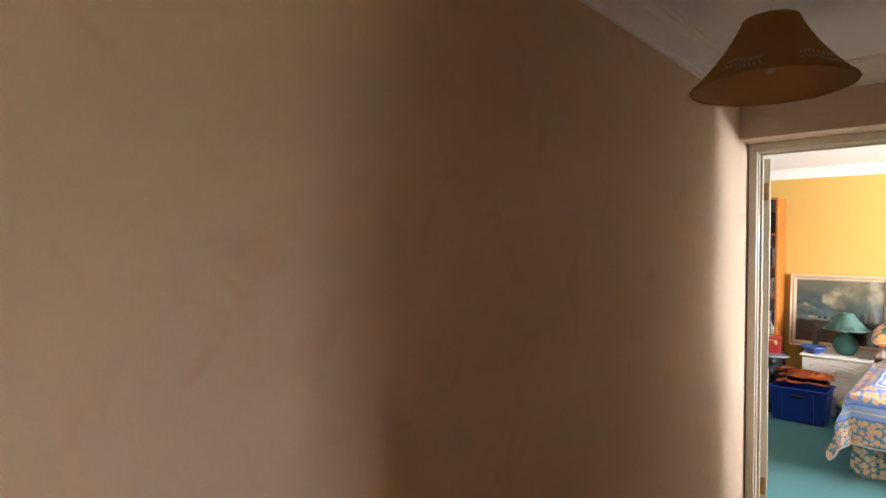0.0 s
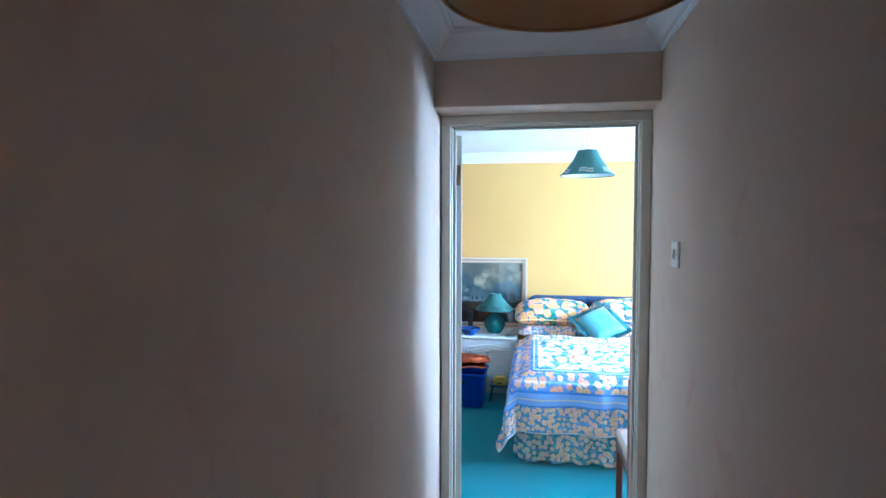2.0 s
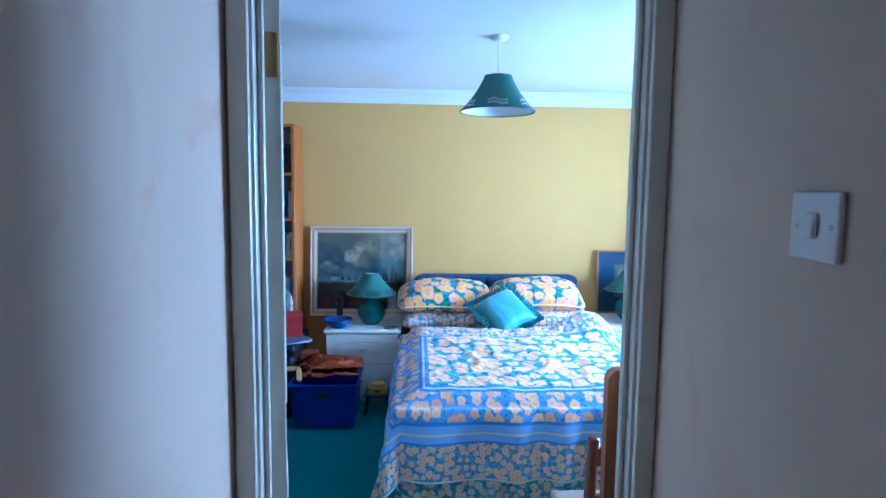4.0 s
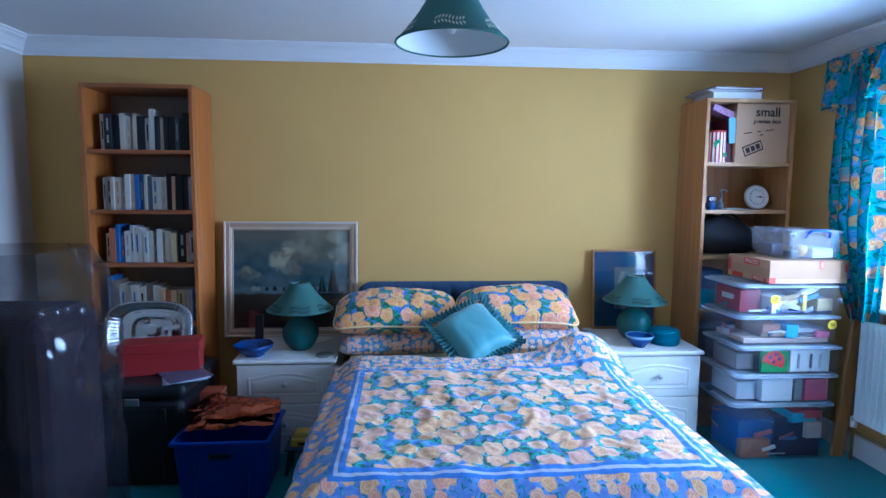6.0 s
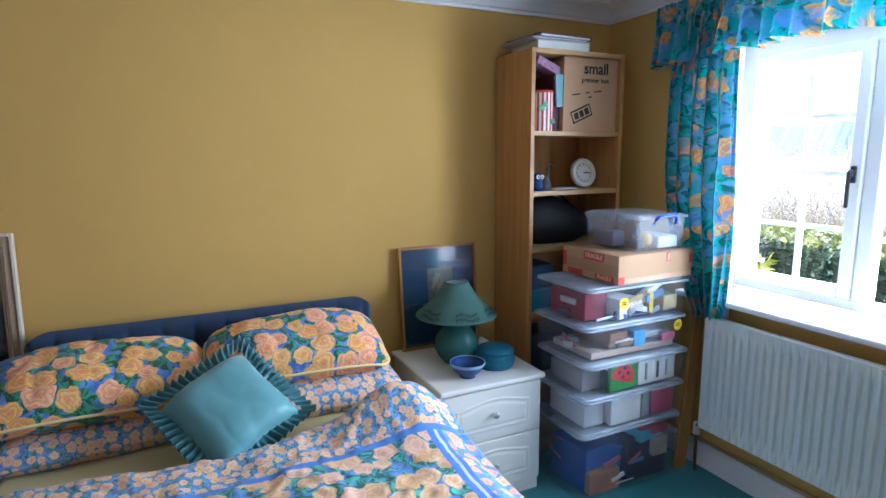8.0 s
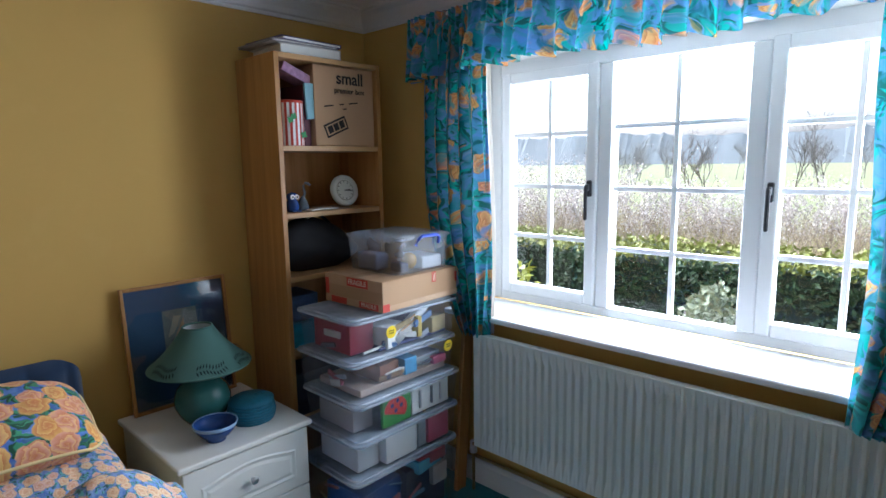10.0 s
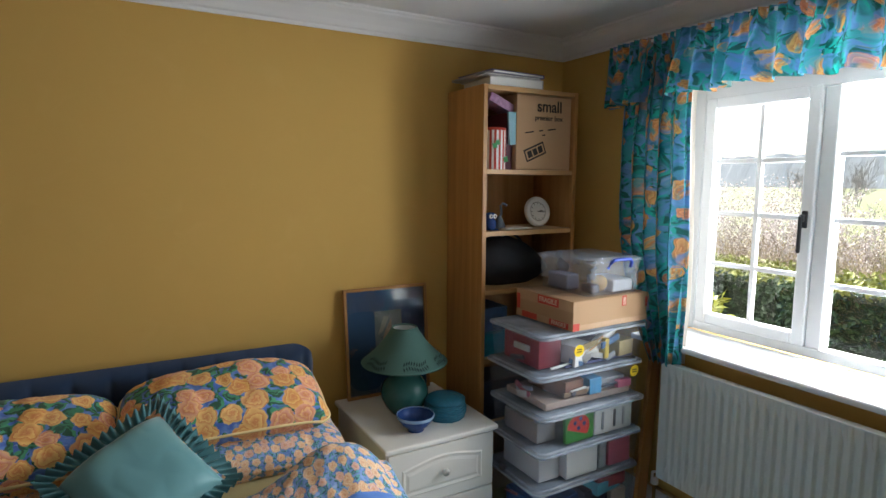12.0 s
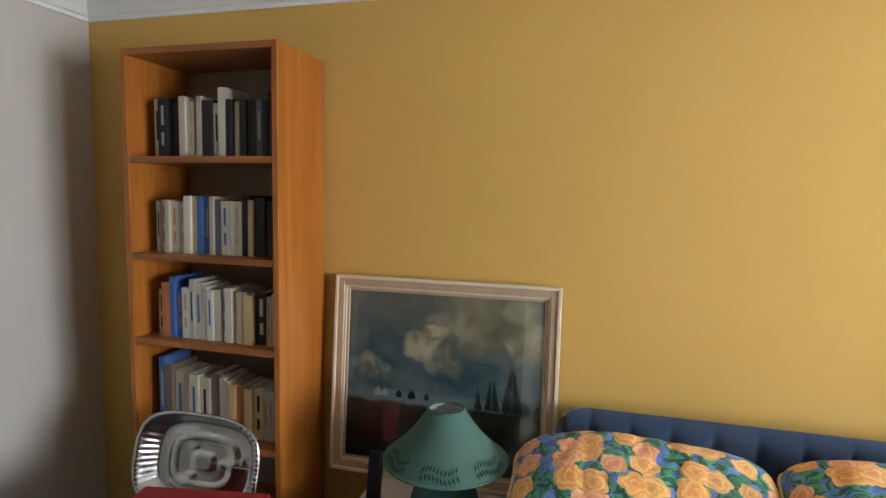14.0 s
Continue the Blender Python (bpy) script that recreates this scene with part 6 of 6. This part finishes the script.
def wrap_at(u, v):
    a = 2 * math.pi * u
    c, s = math.cos(a), math.sin(a)
    k = (abs(c) ** 4 + abs(s) ** 4) ** -0.25
    z = 0.01 + 1.24 * v
    r = 0.275 * k * (1 - 0.25 * max(0, v - 0.86) / 0.14)
    n = 1 - 2 * abs(noise.noise((c * 3, s * 3, z * 4))) + 0.5 * (1 - 2 * abs(noise.noise((c * 7, s * 7, z * 9))))
    r += 0.022 * n
    return (r * c, r * 0.95 * s, z)


sheet("film", 110, 90, wrap_at, FILM, wrap)

stool = thing("step_stool", "small dark blue stool with a yellow toy block on it", "stool", (-0.555, 5.88, 0))
box("seat", (-0.09, -0.08, 0.125), (0.09, 0.08, 0.145), plain("dark_blue_paint", (0.015, 0.05, 0.10), 0.4), stool, 0.006)
for sx in (-1, 1):
    for sy in (-1, 1):
        tube("leg", [(sx * 0.065, sy * 0.055, 0.126), (sx * 0.085, sy * 0.075, 0.0)], 0.009, plain("dark_blue_leg", (0.015, 0.04, 0.08), 0.4), stool)
brick_ = thing("toy_telephone", "yellow plastic toy telephone on the small stool", "toy", (-0.555, 5.86, 0.1455))
boxes("body", [((-0.06, -0.05, 0), (0.06, 0.05, 0.045)), ((-0.045, -0.04, 0.045), (0.045, 0.04, 0.07))], plain("yellow_plastic", (0.62, 0.42, 0.05), 0.4), brick_, 0.006)
box("slot", (-0.022, -0.0515, 0.012), (0.022, -0.0495, 0.026), BLACK, brick_, 0)

# ---- by the door: chair, board, switch ----
chair = thing("dining_chair", "dark red wooden dining chair with a pale checked seat", "chair", (0.42, 3.76, 0))
box("seat", (-0.22, -0.20, 0.415), (0.22, 0.205, 0.46), SEAT_CLOTH, chair, 0.018, segs=3)
boxes("seat_rail", [((-0.215, 0.175, 0.36), (0.215, 0.20, 0.415)), ((-0.215, -0.2, 0.36), (0.215, -0.175, 0.415)), ((-0.215, -0.175, 0.36), (-0.19, 0.175, 0.415)), ((0.19, -0.175, 0.36), (0.215, 0.175, 0.415))], MAHOGANY, chair, 0.003)
for sx in (-1, 1):
    box("front_leg", (sx * 0.198 - 0.017, 0.165, 0), (sx * 0.198 + 0.017, 0.199, 0.414), MAHOGANY, chair, 0.004)
    tube("back_post", [(sx * 0.20, -0.23, 0.0), (sx * 0.20, -0.205, 0.25), (sx * 0.20, -0.20, 0.46), (sx * 0.205, -0.215, 0.65), (sx * 0.21, -0.25, 0.855)], 0.017, MAHOGANY, chair, 10)
for z, h in ((0.80, 0.055), (0.66, 0.035), (0.55, 0.03)):
    y = -0.215 - 0.17 * (z - 0.62)
    box("back_rail", (-0.205, y - 0.009, z - h / 2), (0.205, y + 0.009, z + h / 2), MAHOGANY, chair, 0.006, segs=2)

panel = thing("headboard_panel", "plain orange wooden board leaning by the doorway", "board", (0.170, 3.30, 0))
pp = [(0, 0), (0.62, 0), (0.62, 1.03), (0.60, 1.06), (0.31, 1.12), (0.10, 1.115)] + [(0.03 - 0.03 * math.sin(k * math.pi / 10), 1.118 - 0.03 + 0.03 * math.cos(k * math.pi / 10)) for k in range(6)]
n = len(pp)
mesh("board", [(x, 0, z) for x, z in pp] + [(x, 0.03, z) for x, z in pp], [tuple(range(n)), tuple(range(2 * n - 1, n - 1, -1))] + [(i, i + n, (i + 1) % n + n, (i + 1) % n) for i in range(n)], wood("orange_board", (0.32, 0.11, 0.04), (0.46, 0.19, 0.08)), panel)

switch = thing("light_switch", "white plastic light switch with one rocker on the hall wall", "light switch", (HX1, 2.690, 1.493))
box("plate", (-0.009, -0.043, -0.043), (0.0, 0.043, 0.043), WHITE, switch, 0.004, segs=3)
box("rocker", (-0.0155, -0.009, -0.016), (-0.008, 0.009, 0.016), WHITE, switch, 0.002, pose(0, 0, 0, 0, 6, 0))
for y in (-0.030, 0.030):
    lathe("screw", [(0.0, 0.0012), (0.0035, 0.001), (0.004, 0.0)], CHROME, switch, 12).matrix_basis = pose(-0.009, y, 0, 0, -90, 0)


# ---- outside the window ----
GRASS = plain("rough_grass", (0.20, 0.22, 0.10), 0.95, vary=0.5, scale=0.6, grain=9, bump=0.6)
HEDGE = plain("dark_hedge_leaf", (0.035, 0.075, 0.025), 0.6, vary=0.6, scale=3, grain=30)
# same hedge, sunlight on its top put into a yellow-green leaf colour
HEDGE_TOP = plain("sunlit_hedge_leaf", (0.24, 0.26, 0.05), 0.6, vary=0.4, scale=3, grain=30)
PALE_LEAF = plain("variegated_leaf", (0.26, 0.30, 0.20), 0.6, vary=0.4, scale=8, grain=30)
LIME_LEAF = plain("lime_leaf", (0.30, 0.34, 0.04), 0.6, vary=0.3, scale=8, grain=30)
TWIG = plain("pale_dry_twigs", (0.50, 0.40, 0.29), 0.9, vary=0.4, scale=2, grain=20)
BARK = plain("grey_bark", (0.15, 0.13, 0.12), 0.9, vary=0.3, scale=4, grain=20)
HAZE = plain("woodland_haze_grey", (0.22, 0.245, 0.265), 1.0, vary=0.12, scale=0.06, grain=0.3, bump=0.0)
BRUSH = plain("brown_brushwood", (0.20, 0.15, 0.12), 0.9, vary=0.4, scale=2, grain=20)
# bark greyed and paled, distance haze put into its colour
FAR_BARK = plain("haze_paled_bark", (0.24, 0.23, 0.23), 0.9, vary=0.2, scale=2, grain=10)
YOUNG = plain("yellow_green_scrub", (0.40, 0.42, 0.08), 0.8, vary=0.4, scale=1.5, grain=12)
BLOSSOM = plain("white_blossom", (0.66, 0.60, 0.58), 0.8, vary=0.25)
GZ = -0.35
R = random.Random(11)

structure(mesh("ground", [(3.0, -400, GZ), (600, -400, GZ), (600, 400, GZ), (3.0, 400, GZ)], [(0, 1, 2, 3)], GRASS), "rough green grass outside the window")
structure(box("house_wall_outer", (2.83, 2.0, GZ), (2.9, WY0, 2.6), plain("outer_render", (0.5, 0.48, 0.44), 0.9), None, 0), "rendered outer wall beside the window")


def leaves(name, label, cat, spots, size, mat, core=None, kind=""):
    """A mass of small folded leaves at the spots given."""
    verts, faces = [], []
    for p in spots:
        q = Euler((R.uniform(-1.2, 1.2), R.uniform(-1.2, 1.2), R.uniform(0, 6.3))).to_matrix()
        s = size * R.uniform(0.6, 1.3)
        b = len(verts)
        for c in ((-0.5, 0, 0), (0, -0.28, 0.08), (0.5, 0, 0), (0, 0.28, 0.08)):
            verts.append(Vector(p) + q @ (Vector(c) * s))
        faces += [(b, b + 1, b + 2), (b, b + 2, b + 3)]
    ob = thing(name, label, cat, kind=kind)
    mesh("foliage", verts, faces, mat, ob)
    if core:
        core(ob)
    return ob


hx0, hx1, htop = 6.0, 7.3, 0.60
front_spots = [(hx0 + R.uniform(-0.05, 0.12) + 0.06 * math.sin(5 * y), y, R.uniform(GZ, htop)) for y in (R.uniform(1.5, 11.5) for _ in range(15000))]
# near-black core stands in for the shade deep between the leaves
leaves("hedge", "clipped dark evergreen hedge across the garden", "hedge", front_spots, 0.075, HEDGE, lambda ob: box("shade_core", (hx0 + 0.05, -6, GZ), (hx1, 30, htop - 0.04), plain("hedge_shade", (0.012, 0.022, 0.010), 0.9, vary=0.5), ob, 0.05))
top_spots = [(R.uniform(hx0, hx1), R.uniform(0, 16), htop + R.uniform(-0.06, 0.04)) for _ in range(11000)]
leaves("hedge_lit_top", "top leaves of the clipped hedge, coloured yellow-green as sunlit", "hedge", top_spots, 0.075, HEDGE_TOP)


def bush(at, r, h, size, mat, n, label, name="shrub"):
    spots = []
    for _ in range(n):
        a, f = R.uniform(0, 6.283), R.uniform(0, 1) ** 0.6
        z = R.uniform(0.05, 1.0)
        lump = 0.75 + 0.35 * noise.noise((math.cos(a) * 2 + at[0], math.sin(a) * 2, z * 3))
        rr = r * math.sin(math.pi * (0.18 + 0.75 * z)) * f * lump
        spots.append((at[0] + rr * math.cos(a), at[1] + rr * math.sin(a), at[2] + h * z * (0.9 + 0.2 * lump)))

    def stems(ob):
        for k in range(7):
            a = k * 0.9
            tube("stem", [(at[0], at[1], at[2]), (at[0] + 0.3 * r * math.cos(a), at[1] + 0.3 * r * math.sin(a), at[2] + h * 0.4), (at[0] + 0.7 * r * math.cos(a), at[1] + 0.7 * r * math.sin(a), at[2] + h * 0.8)], 0.008, BARK, ob, 5)
    return leaves(name, label, "shrub", spots, size, mat, stems)


bush((4.5, 5.42, GZ), 0.45, 0.98, 0.06, PALE_LEAF, 1900, "pale variegated garden shrub under the window")
bush((4.6, 4.45, GZ), 0.4, 0.86, 0.06, PALE_LEAF, 1300, "pale variegated garden shrub under the window")
bush((3.75, 6.45, GZ), 0.32, 1.12, 0.085, LIME_LEAF, 260, "lime green leafy shrub close to the window")


def twig_mass(name, label, spots, hlo, hhi, mat, w=0.012):
    """A thicket of thin dry stems."""
    verts, faces = [], []
    for x, y in spots:
        h = R.uniform(hlo, hhi)
        p = Vector((x, y, GZ))
        d = Vector((R.uniform(-0.8, 0.8), R.uniform(-0.8, 0.8), 1.0))
        side = Vector((R.uniform(-1, 1), R.uniform(-1, 1), 0)).normalized() * w * (0.6 + x * 0.03)
        tip = p + d * h
        b = len(verts)
        verts += [p - side, p + side, p + d * h * 0.55 + side * 0.7, tip]
        faces += [(b, b + 1, b + 2), (b, b + 2, b + 3)]
        for _ in range(5):
            f = R.uniform(0.25, 0.9)
            q = p + d * h * f
            e = Vector((R.uniform(-0.6, 0.6), R.uniform(-0.6, 0.6), R.uniform(0.2, 0.9))) * h * 0.3
            b = len(verts)
            verts += [q - side * 0.5, q + side * 0.5, q + e]
            faces.append((b, b + 1, b + 2))
    ob = thing(name, label, "thicket", kind="stuff")
    mesh("stems", verts, faces, mat, ob)
    return ob


twig_mass("scrub", "pale dry scrub and brambles beyond the hedge", [(8.0 + 7 * R.random() ** 1.4, R.uniform(4, 22)) for _ in range(11000)], 0.35, 0.95, TWIG, 0.005)
twig_mass("scrub", "yellow-green young growth in the scrub", [(8.0 + 5 * R.random(), 4 + 14 * R.random()) for _ in range(3000)], 0.25, 0.65, YOUNG, 0.008)
twig_mass("scrub", "brown bare brushwood standing in the scrub", [(9.0 + 5 * R.random(), R.uniform(4, 17)) for _ in range(2600)], 0.6, 1.35, BRUSH, 0.0035)
twig_mass("scrub", "dark bare thicket in the field", [(R.uniform(16, 26), R.uniform(12, 34)) for _ in range(500)], 0.6, 1.5, FAR_BARK, 0.008)


def tree(at, h, seed, bark):
    """A bare winter tree: tapered trunk, forked limbs, fine twigs."""
    r = random.Random(seed)
    verts, faces = [], []

    def limb(p, d, l, w, level):
        q = p + d * l
        side = d.cross(Vector((r.uniform(-1, 1), r.uniform(-1, 1), 0.3))).normalized()
        up = d.cross(side).normalized()
        b = len(verts)
        for c, ww in ((p, w), (q, w * 0.62)):
            for a in (0, 2.09, 4.19):
                verts.append(c + ww * (math.cos(a) * side + math.sin(a) * up))
        for i in range(3):
            j = (i + 1) % 3
            faces.append((b + i, b + j, b + 3 + j, b + 3 + i))
        if level == 0:
            return
        for _ in range(3 if level > 2 else 4):
            e = (d + Vector((r.uniform(-0.6, 0.6), r.uniform(-0.6, 0.6), r.uniform(-0.15, 0.35)))).normalized()
            limb(p + d * l * r.uniform(0.35, 1.0), e, l * r.uniform(0.5, 0.85), w * 0.6, level - 1)

    for _ in range(r.choice((3, 4, 5))):
        limb(Vector(at) + Vector((r.uniform(-0.2, 0.2) * h, r.uniform(-0.2, 0.2) * h, 0)), Vector((r.uniform(-0.25, 0.25), r.uniform(-0.25, 0.25), 1)).normalized(), h * r.uniform(0.22, 0.36), h * 0.008, 4)
    ob = thing("tree", "bare winter tree standing in the field", "tree", group="field trees")
    mesh("trunk_and_branches", verts, faces, bark, ob)
    return ob


# trees past x 32 take the bark with haze in its colour
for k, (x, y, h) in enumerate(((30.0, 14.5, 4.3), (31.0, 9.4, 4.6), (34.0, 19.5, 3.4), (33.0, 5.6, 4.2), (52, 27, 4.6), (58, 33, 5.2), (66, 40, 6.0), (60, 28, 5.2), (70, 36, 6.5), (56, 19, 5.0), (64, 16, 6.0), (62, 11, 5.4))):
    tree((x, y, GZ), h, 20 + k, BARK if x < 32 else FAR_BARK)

# far wooded hill, distance haze put into its grey colour
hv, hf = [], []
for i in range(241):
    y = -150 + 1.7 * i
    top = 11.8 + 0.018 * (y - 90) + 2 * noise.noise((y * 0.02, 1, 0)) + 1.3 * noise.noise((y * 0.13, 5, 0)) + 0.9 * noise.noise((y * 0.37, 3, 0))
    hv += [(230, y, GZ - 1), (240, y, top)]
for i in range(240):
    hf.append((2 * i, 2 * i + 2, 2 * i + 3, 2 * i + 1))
structure(mesh("backdrop_hill", hv, hf, HAZE), "wooded hill on the horizon, haze put into its grey colour")



def blossom_bush(at, h, n, seed):
    """Arching bare stems set all along with small white flowers."""
    r = random.Random(seed)
    ob = thing("blossom_bush", "tall arching bush in white blossom beyond the hedge", "shrub", group="blossom bushes")
    stems, sf, petals, pf = [], [], [], []
    for _ in range(n):
        p = Vector(at) + Vector((r.uniform(-0.7, 0.7), r.uniform(-0.8, 0.8), 0))
        d = Vector((r.uniform(-0.45, 0.45), r.uniform(-0.55, 0.55), 1.0))
        l = h * r.uniform(0.6, 1.0)
        last = p
        for k in range(1, 9):
            f = k / 8
            q = p + d * l * f + Vector((d.x, d.y, -0.35)) * l * f * f * 0.35
            b = len(stems)
            w = 0.012 * (1.1 - f)
            stems += [last - Vector((0, w, 0)), last + Vector((0, w, 0)), q]
            sf.append((b, b + 1, b + 2))
            if f > 0.3:
                for _ in range(9):
                    c = last.lerp(q, r.random()) + Vector((r.gauss(0, 0.06), r.gauss(0, 0.06), r.gauss(0, 0.05)))
                    e = Euler((r.uniform(0, 6), r.uniform(0, 6), r.uniform(0, 6))).to_matrix()
                    z = r.uniform(0.016, 0.034)
                    b = len(petals)
                    petals += [c + e @ Vector(v) * z for v in ((-1, 0, 0), (0, -0.8, 0.2), (1, 0, 0), (0, 0.8, 0.2))]
                    pf.append((b, b + 1, b + 2, b + 3))
            last = q
    mesh("stem", stems, sf, BRUSH, ob)
    mesh("blossom", petals, pf, BLOSSOM, ob)
    return ob


for k, (bx, by, bh) in enumerate(((11.6, 12.9, 2.35), (11.9, 11.6, 2.40), (12.1, 10.5, 2.10), (11.8, 9.5, 1.85), (12.6, 8.4, 1.65), (13.0, 14.6, 2.4), (12.8, 7.0, 1.75), (13.4, 5.6, 1.9))):
    blossom_bush((bx, by, GZ), bh, 46, 60 + k)
